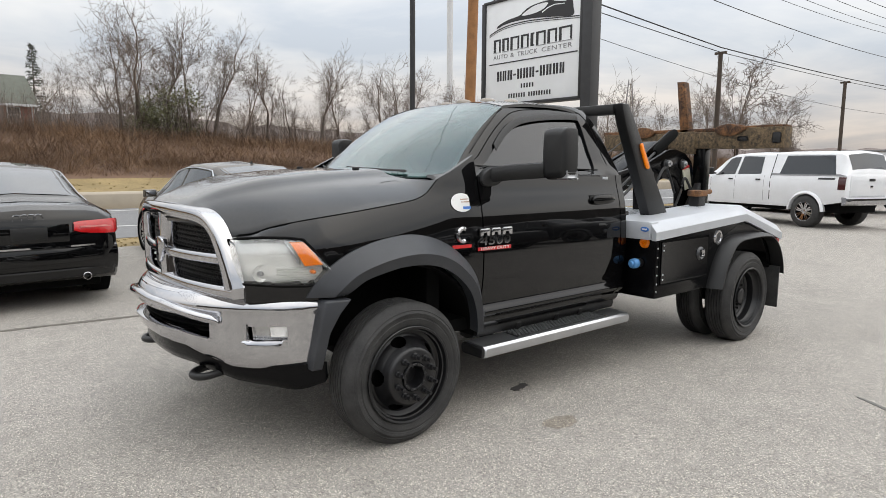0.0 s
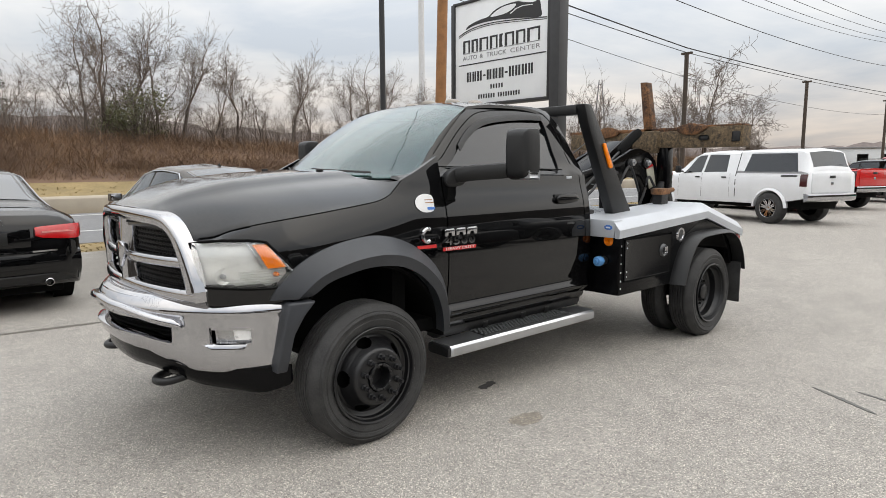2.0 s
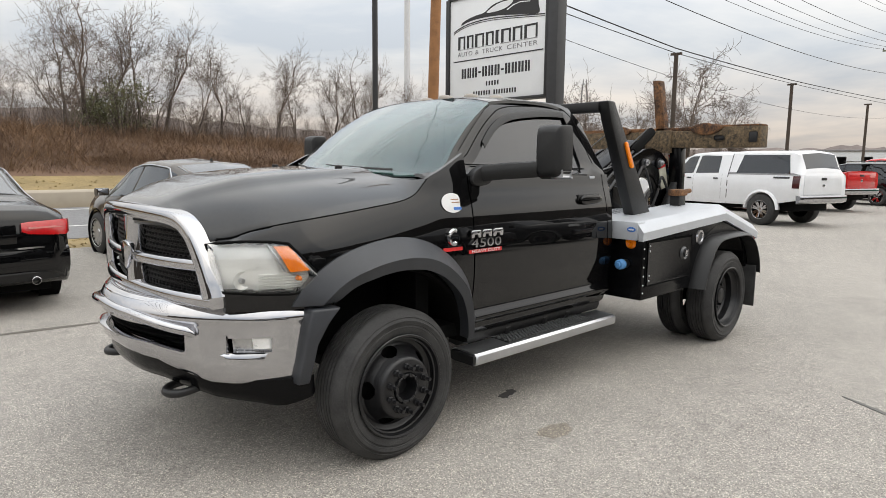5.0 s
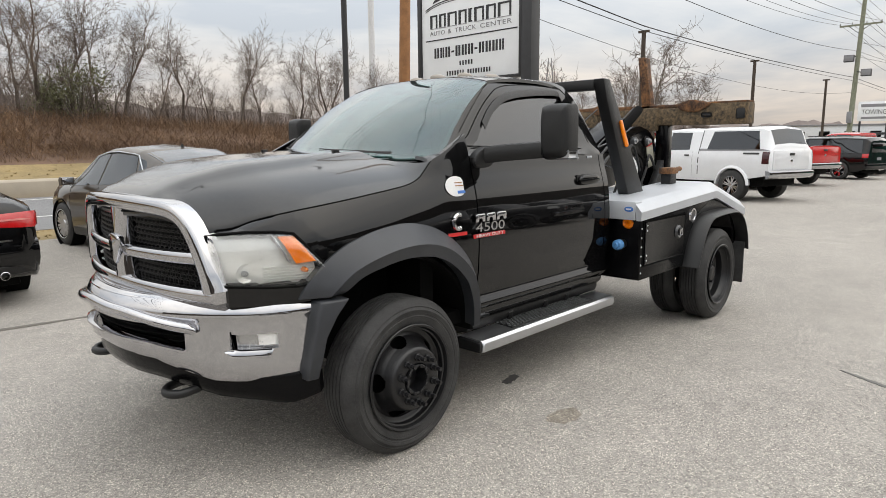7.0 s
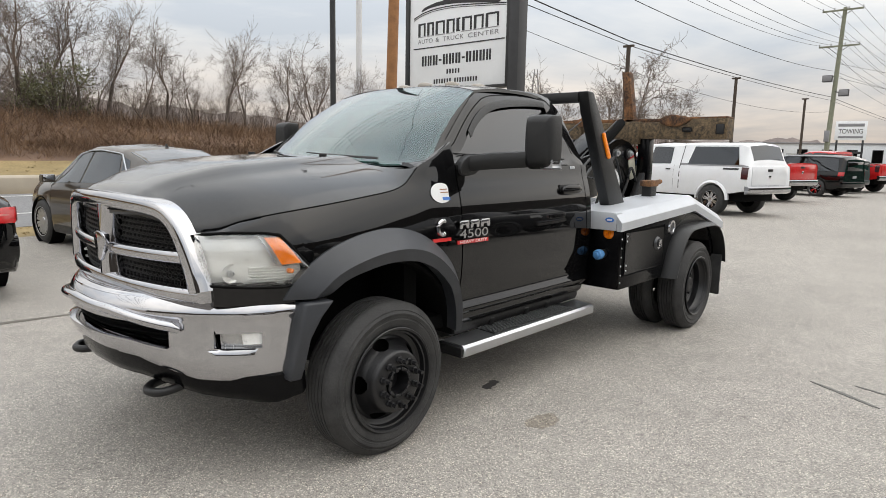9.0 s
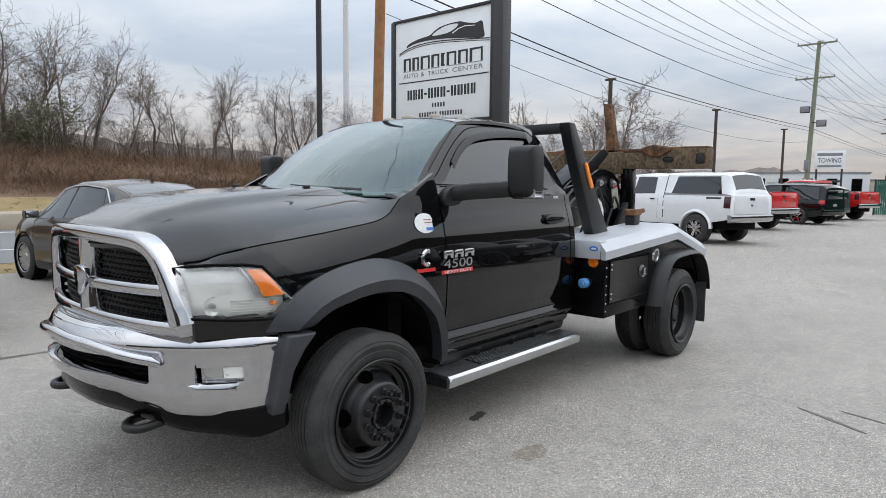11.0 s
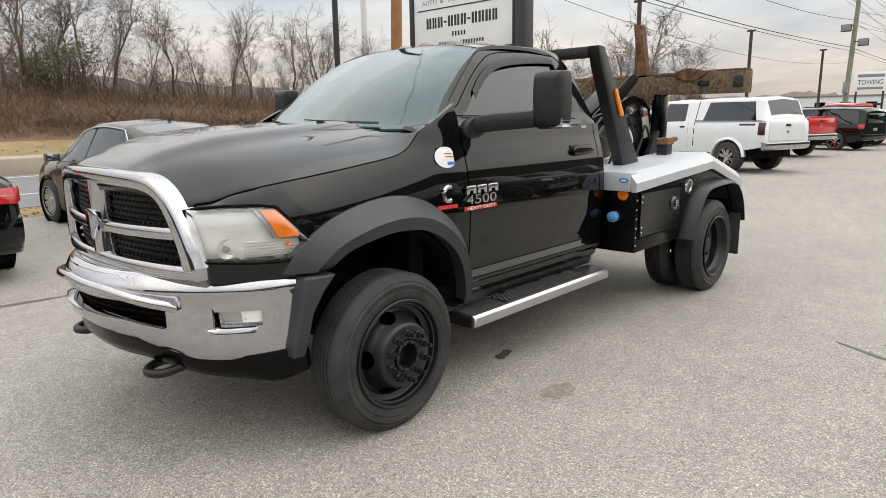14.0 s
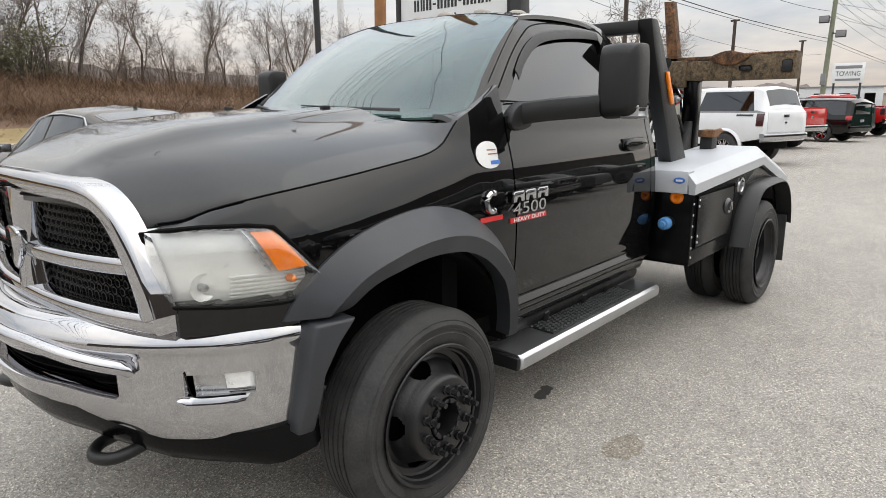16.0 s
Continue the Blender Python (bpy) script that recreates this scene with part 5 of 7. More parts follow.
part("clearance_light", spin([(0, 0.001), (-0.018, 0.012), (-0.022, 0.03), (-0.012, 0.040), (0, 0.044)], (2.282, 1.135, 0.98), "x", 24), M_AMBER, truck, "round amber clearance light")
cap = part("filler_cap", spin([(0, 0.036), (-0.012, 0.040), (-0.05, 0.038), (-0.06, 0.032), (-0.062, 0.02), (-0.075, 0.016), (-0.076, 0.001)], (2.235, -1.10, 0.82), "x", 18), M_BLUECAP, truck, "blue plastic fluid filler cap")
part("filler_neck", tube([(2.29, -1.10, 0.82), (2.23, -1.10, 0.82)], 0.035, 14), M_PLASTIC, truck)
oval = [[(2.230 - d, -1.165 + 0.036 * k * math.cos(t), 1.09 + 0.019 * k * math.sin(t)) for t in [2 * math.pi * i / 24 for i in range(24)]] for k, d in ((1, 0), (1, 0.004), (0.8, 0.005), (0.05, 0.005))]
ov = part("bed_badge", loft(oval), M_BLUEINK, truck, "small blue oval badge")
part("badge_bar", box(2.222, 2.225, -1.185, -1.145, 1.084, 1.096), M_STICKER, ov)

# boom and underlift
boom = part("tow_boom", prism([(2.55, 1.18), (3.95, 1.83), (4.12, 1.83), (4.14, 1.70), (4.02, 1.58), (2.75, 1.08), (2.55, 1.08)], "y", -0.13, 0.13, 0.012), M_BEDBLACK, truck, "black steel wrecker boom")
for y in (-0.29, 0.24):
    part("boom_plate", prism([(2.60, 1.40), (3.03, 1.51), (3.53, 1.605), (3.88, 1.735), (4.02, 1.745), (4.20, 1.71), (4.345, 1.625), (4.41, 1.48), (4.43, 1.32), (4.46, 1.11), (4.30, 1.09), (4.10, 1.09), (4.085, 1.32), (4.04, 1.39), (3.975, 1.43), (3.82, 1.452), (3.72, 1.42), (3.60, 1.33), (3.05, 1.41), (2.60, 1.27)], "y", y, y + 0.05, 0.008), M_BEDBLACK, boom)
part("plate_foot", box(3.88, 4.08, -0.33, -0.22, 1.09, 1.16, 0.012), M_RUSTBLK, boom)
part("boom_cylinder", tube([(3.62, -0.30, 1.705), (3.66, -0.295, 1.725), (3.98, -0.26, 1.885), (4.03, -0.255, 1.91)], [0.025, 0.044, 0.048, 0.045], 18), M_DARK, boom, "black hydraulic cylinder head")
part("cylinder_rod", tube([(2.75, -0.36, 1.24), (3.66, -0.295, 1.725)], 0.013, 10), M_STEELPOLE, boom)
for x, z in ((3.83, 1.585), (4.145, 1.595)):
    part("pin_plate", spin([(0, 0.055), (-0.012, 0.055), (-0.014, 0.05), (-0.014, 0.001)], (x, -0.295, z), "y", 18), M_RUSTBLK, boom)
part("warning_label", prism([(4.15, 1.53), (4.28, 1.56), (4.352, 1.35), (4.222, 1.32)], "y", -0.304, -0.293, 0.002), M_LABEL, boom, "weathered cream warning label")
part("label_stripe", prism([(4.140, 1.555), (4.270, 1.585), (4.278, 1.563), (4.148, 1.533)], "y", -0.305, -0.293, 0.001), M_REDINK, boom)
for x, z in ((3.85, 1.60), (4.145, 1.595)):
    part("boom_pin", spin([(0, 0.035), (-0.03, 0.035), (-0.035, 0.02), (-0.05, 0.018), (-0.05, 0.001)], (x, -0.305, z), "y", 14), M_ALU, boom)
for y in (-0.28, 0.28):
    part("winch_drum", spin([(-0.13, 0.02), (-0.13, 0.12), (-0.115, 0.12), (-0.11, 0.07), (0.11, 0.07), (0.115, 0.12), (0.13, 0.12), (0.13, 0.02)], (2.85, y, 1.27), "y", 24), M_RUSTBLK, truck, "winch drum with steel cable")
    part("winch_cable", tube([(2.85, y, 1.34), (3.3, y * 0.9, 1.58), (3.98, y * 0.8, 1.93)], 0.007, 6), M_STEELPOLE, truck)
part("winch_bracket", box(2.70, 3.0, -0.46, 0.46, 1.09, 1.16, 0.01), M_RUSTBLK, truck)
hose = [Vector((2.45, -0.62, 1.10)), Vector((2.50, -0.60, 1.34)), Vector((2.62, -0.55, 1.42)), Vector((2.72, -0.5, 1.30)), Vector((2.70, -0.5, 1.12))]
part("hydraulic_hose", tube(smooth_poly(hose, 6), 0.016, 8), M_PLASTIC, truck)
for k, pts in enumerate(([(3.4, -0.36, 1.1), (3.55, -0.40, 1.45), (3.75, -0.36, 1.55), (3.95, -0.34, 1.30)], [(3.9, -0.36, 1.1), (4.0, -0.38, 1.3), (4.1, -0.37, 1.45), (4.35, -0.35, 1.2)], [(2.62, -0.3, 1.12), (2.9, -0.45, 1.3), (3.2, -0.4, 1.45), (3.6, -0.3, 1.5)])):
    part("hydraulic_hose", tube(smooth_poly(pts, 6), 0.014, 8), M_RUSTBLK if k == 1 else M_PLASTIC, truck)
lift = part("crossbar", box(4.33, 4.49, -0.80, 0.88, 1.755, 1.925, 0.010), M_MOTTLE, truck, "rusty steel wheel lift crossbar")
part("crossbar_sleeve", box(4.315, 4.505, -1.275, -0.60, 1.75, 1.955, 0.010), M_MOTTLE, lift)
part("crossbar_housing", box(4.30, 4.52, -0.33, -0.05, 1.70, 1.935, 0.012), M_MOTTLE, lift)
part("sleeve_tread_plate", box(4.32, 4.50, -1.27, -0.82, 1.955, 1.968, 0.003), M_RUST, lift)
sb = bmesh.new()
for i in range(7):
    for j in range(17):
        loft([[(4.335 + i * 0.025 + p * 0.008, -1.255 + j * 0.026 + q * 0.008, z) for p, q in ((-1, 0), (0, -1), (1, 0), (0, 1))] for z in (1.967, 1.973)], bm=sb)
tagged(part("tread_studs", sb, M_RUST, lift, "", 0), kind="stuff")
hump = [(p.y, p.z) for p in smooth_poly([(0, -0.92, 1.955), (0, -0.84, 1.970), (0, -0.74, 1.998), (0, -0.66, 1.992), (0, -0.56, 1.955), (0, -0.60, 1.90), (0, -0.78, 1.88)], 4, True)]
part("crossbar_pivot", prism(hump, "x", 4.30, 4.34, 0.006), M_RUST, lift)
part("crossbar_pivot", prism(hump, "x", 4.48, 4.52, 0.006), M_RUST, lift)
part("top_bar", box(4.36, 4.46, -0.60, 0.95, 1.925, 1.965, 0.006), M_RUST, lift)
part("crossbar_sleeve", box(4.315, 4.505, 0.42, 0.90, 1.75, 1.93, 0.010), M_MOTTLE, lift)
part("sleeve_tread_plate", box(4.32, 4.50, 0.55, 0.90, 1.93, 1.943, 0.003), M_RUST, lift)
part("crossbar_pivot", prism([(-y - 0.37, z) for y, z in hump][::-1], "x", 4.30, 4.34, 0.006), M_RUST, lift)
part("sleeve_slot", box(4.306, 4.318, -0.93, -0.82, 1.82, 1.87, 0.02), M_RUSTBLK, lift)
part("sleeve_end_plate", box(4.308, 4.318, -1.25, -1.17, 1.80, 1.90, 0.01), M_RUSTBLK, lift)
post = prism([(-0.045, 2.47), (-0.135, 2.465), (-0.225, 1.93), (-0.115, 1.93)], "x", 4.36, 4.46, 0.006)
part("upright_arm", post, M_RUST, lift, "rusty upright steel arm")
part("lift_column", box(4.35, 4.47, -0.44, -0.30, 1.08, 1.76, 0.012), M_BEDBLACK, truck)
part("lift_column_brace", prism([(4.1, 1.10), (4.34, 1.40), (4.34, 1.10)], "y", -0.42, -0.34, 0.006), M_RUSTBLK, truck)
tool = part("tool_post", box(3.40, 3.52, -0.95, -0.85, 1.195, 1.31, 0.008), M_RUSTBLK, truck)
part("tool_post_head", box(3.37, 3.54, -0.96, -0.84, 1.30, 1.355, 0.010), M_RUST, tool)
part("tool_post_foot", box(3.35, 3.57, -1.0, -0.80, 1.195, 1.207, 0.003), M_RUSTBLK, tool)
part("tool_post_clamp", tube([(3.55, -0.93, 1.335), (3.63, -0.93, 1.34)], 0.022, 8), M_RUST, tool)


# ---- flag hung on the crossbar ----
def striped_flag():
    """A drooping cloth with slanting red and white stripes and a blue corner."""
    flag = thing("striped_flag", "small drooping red and white striped flag with a blue corner", "flag")

    def at(u, v):
        y = (-0.19 - 0.13 * v) * (1 - u) + (-0.345 - 0.105 * v) * u
        return (4.56 + 0.014 * math.sin(9 * u + 3 * v), y, 1.775 - 0.31 * v - 0.02 * u)
    n = 9
    for k in range(n):
        a, b = k / n, (k + 1) / n
        part("stripe", sheet(lambda u, v: at(u, min(1.0, max(0.0, a + (b - a) * v + 0.10 * (u - 0.5)))), span(0, 1, 8), [0, 1], (0.003, 0, 0)), M_REDINK if k % 2 else M_STICKER, flag)
    part("canton", sheet(lambda u, v: Vector(at(0.05 + 0.45 * u, 0.62 + 0.3 * v)) + Vector((-0.004, 0, 0)), span(0, 1, 5), span(0, 1, 4), (0.002, 0, 0)), M_BLUEINK, flag, "blue corner of the flag")
    part("staff", tube([(4.575, -0.18, 1.44), (4.575, -0.18, 1.80)], 0.006, 6), M_WOOD, flag)


striped_flag()


# ---- background vehicles: nose towards +x of their own frame ----
def wheel_of(car, x, y, r, w, s, rim_mat, spokes=5, share=0.66):
    R = r * share
    p = [(-s * 0.02, R - 0.01), (0, R + 0.005), (0, R + 0.03), (-s * 0.004, r - 0.05), (-s * 0.03, r - 0.008), (-s * 0.05, r), (-s * (w - 0.05), r), (-s * (w - 0.03), r - 0.01), (-s * w, R)]
    wh = part("wheel", spin(p, (x, y, r), "y", 40), M_TYRE, car)
    part("rim", spin([(-s * 0.02, R), (s * 0.0, R), (-s * 0.004, R - 0.02), (-s * 0.04, R - 0.03), (-s * 0.07, R - 0.05), (-s * 0.09, 0.02)], (x, y, r), "y", 40), M_DARK, wh)
    sp = bmesh.new()
    for k in range(spokes):
        a = 2 * math.pi * k / spokes + 0.3
        for b in (-0.13, 0.13):
            c0, c1 = (math.cos(a + b * 1.6), math.sin(a + b * 1.6)), (math.cos(a + b), math.sin(a + b))
            t = Vector((-math.sin(a), math.cos(a))) * 0.018
            q = [(x + c0[0] * 0.05 + t.x, y - s * 0.03, r + c0[1] * 0.05 + t.y), (x + c0[0] * 0.05 - t.x, y - s * 0.03, r + c0[1] * 0.05 - t.y), (x + c1[0] * (R - 0.01) - t.x, y - s * 0.008, r + c1[1] * (R - 0.01) - t.y), (x + c1[0] * (R - 0.01) + t.x, y - s * 0.008, r + c1[1] * (R - 0.01) + t.y)]
            loft([q, [(v[0], v[1] - s * 0.03, v[2]) for v in q]], bm=sp)
    spin([(-s * 0.035, 0.07), (-s * 0.02, 0.06), (-s * 0.018, 0.002)], (x, y, r), "y", 20, sp)
    part("spokes", sp, rim_mat, wh)
    part("rim_lip", spin([(-s * 0.012, R - 0.012), (s * 0.003, R), (s * 0.002, R + 0.008), (-s * 0.01, R + 0.008)], (x, y, r), "y", 40, closed=True), rim_mat, wh)


class Shell:
    """The skin of a vehicle: half widths and heights along its length."""

    def __init__(self, spec):
        self.s = spec

    def section(self, x):
        s = self.s
        w = lerp(s["w"], x)
        sill = lerp(s["sill"], x)
        for ax in s["axles"]:
            d = s["arch"] ** 2 - (x - ax) ** 2
            if d > 0:
                sill = max(sill, s["r"] + math.sqrt(d) - 0.02)
        belt, top = lerp(s["belt"], x), lerp(s["top"], x)
        roof_w = lerp(s["roof_w"], x)
        k = min(1.0, max(0.0, (top - belt) / 0.25))
        flat = [(w * 0.86, top - 0.012), (w * 0.70, top)]
        cabin = [(roof_w, top - 0.055), (roof_w - 0.09, top - 0.012)]
        up = [tuple(a * (1 - k) + b * k for a, b in zip(p, q)) for p, q in zip(flat, cabin)]
        bl = min(belt, top - 0.035)
        low = max(sill + 0.03, 0.0)
        mid = max(low + 0.02, s.get("crease", 0.62))
        return [(w - 0.10, sill), (w - 0.03, sill), (w - 0.008, low + 0.02), (w, max(mid, low + 0.03)), (w - 0.012, max(bl - 0.10, low + 0.05)), (w - 0.045, max(bl, low + 0.06)), up[0], up[1], (0.0, top + 0.015 * (1 + k))]

    def ring(self, x):
        half = self.section(x)
        return [(x, y, z) for y, z in half] + [(x, -y, z) for y, z in half[-2::-1]]

    def body(self):
        s = self.s
        xs = sorted(set([round(v, 3) for v in span(s["x0"], s["x1"], 90)] + [p[0] for p in s["top"]]))
        bm = loft([self.ring(x) for x in xs], True, True)
        bmesh.ops.recalc_face_normals(bm, faces=bm.faces[:])
        return bm

    def side(self, x, v, s, off=0.006):
        """A point of the side glass: v from the belt to the roof edge."""
        sec = self.section(x)
        a, b = sec[5], sec[6]
        return (x, s * (a[0] + (b[0] - a[0]) * v + off), a[1] + (b[1] - a[1]) * v)

    def over(self, x, v, off=0.006):
        """A point of the front or rear glass: v across."""
        sec = self.section(x)
        pts = [sec[6], sec[7], sec[8]]
        a = abs(v)
        y = sec[6][0] * a * 0.97
        z = float(np.interp(y, [p[0] for p in pts[::-1]], [p[1] for p in pts[::-1]]))
        return (x, math.copysign(y, v), z + off)


def side_glass(shell, car, s, corners, material):
    """corners: (x at the belt, x at the roof) of the front and rear edges."""
    (fb, ft), (rb, rt) = corners

    def f(u, v):
        v2 = 0.06 + 0.86 * v
        return shell.side((fb + (ft - fb) * v2) * (1 - u) + (rb + (rt - rb) * v2) * u, v2, s)
    part("side_window", sheet(f, span(0, 1, 14), span(0, 1, 6), (0, -s * 0.004, 0)), material, car)


def band(shell, x0, x1, i, k0, k1, s, off, nx=6):
    """A strip on a vehicle's side between two points of its section."""
    def f(u, v):
        x = x0 + (x1 - x0) * u
        sec = shell.section(x)
        t = k0 + (k1 - k0) * v
        j = min(int(t), len(sec) - 2)
        a, b, q = sec[j], sec[j + 1], t - j
        return (x, s * (a[0] + (b[0] - a[0]) * q + off), a[1] + (b[1] - a[1]) * q)
    return sheet(f, span(0, 1, nx), span(0, 1, 6), (0, -s * 0.01, 0))


def saloon(name, label, at, paint, kind):
    car = thing(name, label, "car")
    audi = kind == "audi"
    L0, L1 = (-2.50, 2.42) if audi else (-2.40, 2.30)
    ax = (-1.42, 1.44) if audi else (-1.32, 1.38)
    spec = dict(x0=L0, x1=L1, axles=ax, arch=0.37, r=0.335, crease=0.62,
                w=[(L0, 0.70), (L0 + 0.06, 0.80), (L0 + 0.25, 0.875), (L0 + 0.7, 0.915), (0, 0.925), (1.5, 0.91), (L1 - 0.4, 0.83), (L1 - 0.1, 0.66), (L1, 0.5)],
                sill=[(L0, 0.42), (L0 + 0.15, 0.28), (L0 + 0.6, 0.22), (1.9, 0.2), (L1, 0.3)],
                belt=[(L0, 0.93), (L0 + 0.5, 0.99), (-0.5, 0.97), (0.9, 0.93), (L1, 0.75)],
                top=[(L0, 0.93), (L0 + 0.05, 1.03), (L0 + 0.20, 1.075), (L0 + 0.55, 1.10), (L0 + 0.75, 1.14), (-1.1, 1.36), (-0.7, 1.475), (-0.2, 1.515), (0.15, 1.505), (0.45, 1.45), (0.8, 1.30), (1.12, 1.12), (1.22, 1.08), (1.9, 0.98), (L1 - 0.1, 0.82), (L1, 0.62)],
                roof_w=[(L0, 0.60), (-1.5, 0.64), (-0.6, 0.64), (0.3, 0.64), (1.1, 0.68)])
    sh = Shell(spec)
    part("body", sh.body(), paint, car)
    for s in (-1, 1):
        side_glass(sh, car, s, ((1.00, 0.40), (0.12, 0.05)), M_TINT2)
        side_glass(sh, car, s, ((0.07, 0.0), (-0.95, -0.72)), M_TINT2)
        if not audi:
            side_glass(sh, car, s, ((-1.0, -0.78), (-1.30, -0.92)), M_TINT2)
        # bright window trim
        pts = [sh.side(x, 0.97, s, 0.012) for x in span(0.45, -0.75, 12)]
        part("window_trim", tube([sh.side(1.02, 0.03, s, 0.01)] + pts + [sh.side(-1.05, 0.5, s, 0.01), sh.side(-1.3, 0.05, s, 0.01)], 0.010, 5), M_ALU, car)
        for x in ax:
            wheel_of(car, x, s * 0.915, 0.335, 0.22, s, M_ALU, 10)
            part("arch_lip", spin([(0, 0.385), (s * 0.004, 0.375), (-s * 0.2, 0.370)], (x, s * 0.905, 0.335), "y", 40), M_DARK, car)
        mx = part("door_mirror", loft([[(0.78 + dx, s * y, 1.02 + dz) for dx, dz in ((-0.05, -0.05), (-0.05, 0.05), (0.02, 0.06), (0.05, 0.02), (0.04, -0.06))] for y in (0.93, 0.99, 1.08, 1.11)]), paint, car)
        part("mirror_face", box(0.725, 0.732, s * 1.02 - 0.075, s * 1.02 + 0.075, 0.98, 1.065, 0.002), M_CHROME, mx)
        lamp = part("tail_lamp", loft([[(px + d, s * py, z) for z, d in ((0.785 + low, 0.0), (0.79 + low, -0.02), (0.905 - 0.4 * low, -0.016), (0.925 - 0.4 * low, 0.0), (0.92 - 0.4 * low, 0.03), (0.79 + low, 0.03))] for low, px, py in ((0.035, L0 - 0.012, 0.40), (0.012, L0 - 0.010, 0.46), (0.0, L0 - 0.008, 0.58), (-0.01, L0 + 0.015, 0.70), (-0.015, L0 + 0.06, 0.80), (0.0, L0 + 0.16, 0.855), (0.03, L0 + 0.30, 0.895))]), M_RED, car, "red tail lamp")
        part("lamp_strip", loft([[(px + d, s * py, z) for z, d in ((0.850, 0.0), (0.853, -0.022), (0.870, -0.020), (0.873, 0.0))] for px, py in ((L0 - 0.012, 0.46), (L0 - 0.008, 0.58), (L0 + 0.013, 0.69), (L0 + 0.06, 0.79))]), M_PINKLENS, lamp)
        part("door_handle", box(-0.18, 0.02, s * 0.915, s * 0.94, 0.85, 0.88, 0.006), M_CHROME if not audi else paint, car)
        for x in (0.06, 1.02):
            part("door_gap", band(sh, x - 0.004, x + 0.004, 0, 2.2, 5.0, s, 0.002, 2), M_DARK, car)
        part("sill_trim", band(sh, -0.95, 0.95, 0, 1.2, 2.2, s, 0.004), M_PLASTIC, car)
    part("rear_window", sheet(lambda u, v: sh.over(-0.80 + u * (L0 + 0.80 + 0.82), v * 0.93), span(0.02, 1, 8), span(-1, 1, 13), (0, 0, -0.004)), M_WIND2, car)
    part("windscreen", sheet(lambda u, v: sh.over(0.42 + u * 0.74, v * 0.93), span(0, 1, 8), span(-1, 1, 13), (0, 0, -0.004)), M_WIND2, car)
    part("roof_antenna", loft([[(-0.70 + dx * k, 0.03 * q * k, 1.49 + h) for dx, q in ((-0.06, 0), (0, -0.7), (0.06, 0), (0, 0.7))] for k, h in ((1, 0), (0.7, 0.03), (0.3, 0.055))]), M_PLASTIC, car)
    # tail: bumper, lower lip, plate recess, trim bar, exhaust
    part("rear_bumper", loft([[(L0 - 0.03 + d + 0.10 * abs(v) ** 3, v * 0.83, z) for d, z in ((0.06, 0.66), (0.0, 0.64), (-0.02, 0.56), (-0.01, 0.46), (0.04, 0.38), (0.10, 0.36))] for v in span(-1, 1, 15)]), paint, car)
    part("bumper_lip", loft([[(L0 - 0.02 + d + 0.10 * abs(v) ** 3, v * 0.80, z) for d, z in ((0.02, 0.44), (-0.012, 0.41), (0.02, 0.33), (0.12, 0.30))] for v in span(-1, 1, 15)]), M_PLASTIC, car)
    part("plate_recess", box(L0 - 0.008, L0 + 0.02, -0.36, 0.36, 0.71, 0.90, 0.006), paint, car)
    part("number_plate", box(L0 - 0.016, L0 - 0.008, -0.16, 0.16, 0.75, 0.87, 0.003), M_PLASTIC, car)
    part("trim_bar", sheet(lambda v, z: (L0 - 0.042 + 0.10 * abs(v) ** 3, v * 0.80, z), span(-1, 1, 15), [0.655, 0.672], (0.02, 0, 0)), M_CHROME, car)
    if audi:
        for y in (-0.5, 0.5):
            part("exhaust_tip", spin([(0.05, 0.04), (-0.03, 0.042), (-0.034, 0.036), (0.04, 0.034)], (L0 + 0.02, y, 0.33), "x", 16), M_CHROME, car)
        for k in range(4):
            part("emblem", spin([(-0.004, 0.046), (-0.010, 0.043), (-0.004, 0.038)], (L0 + 0.012, 0.093 - 0.062 * k, 0.965), "x", 20, closed=True), M_CHROME, car, "plain chrome ring")
    part("underbody", box(L0 + 0.3, L1 - 0.3, -0.70, 0.70, 0.18, 0.55, 0.02), M_DARK, car)
    car.matrix_world = at
    return car


M_TINT2 = glass_mat("car_side_glass", (0.16, 0.18, 0.18), 0.06)
M_WIND2 = glass_mat("car_rear_glass", (0.10, 0.12, 0.12), 0.12)


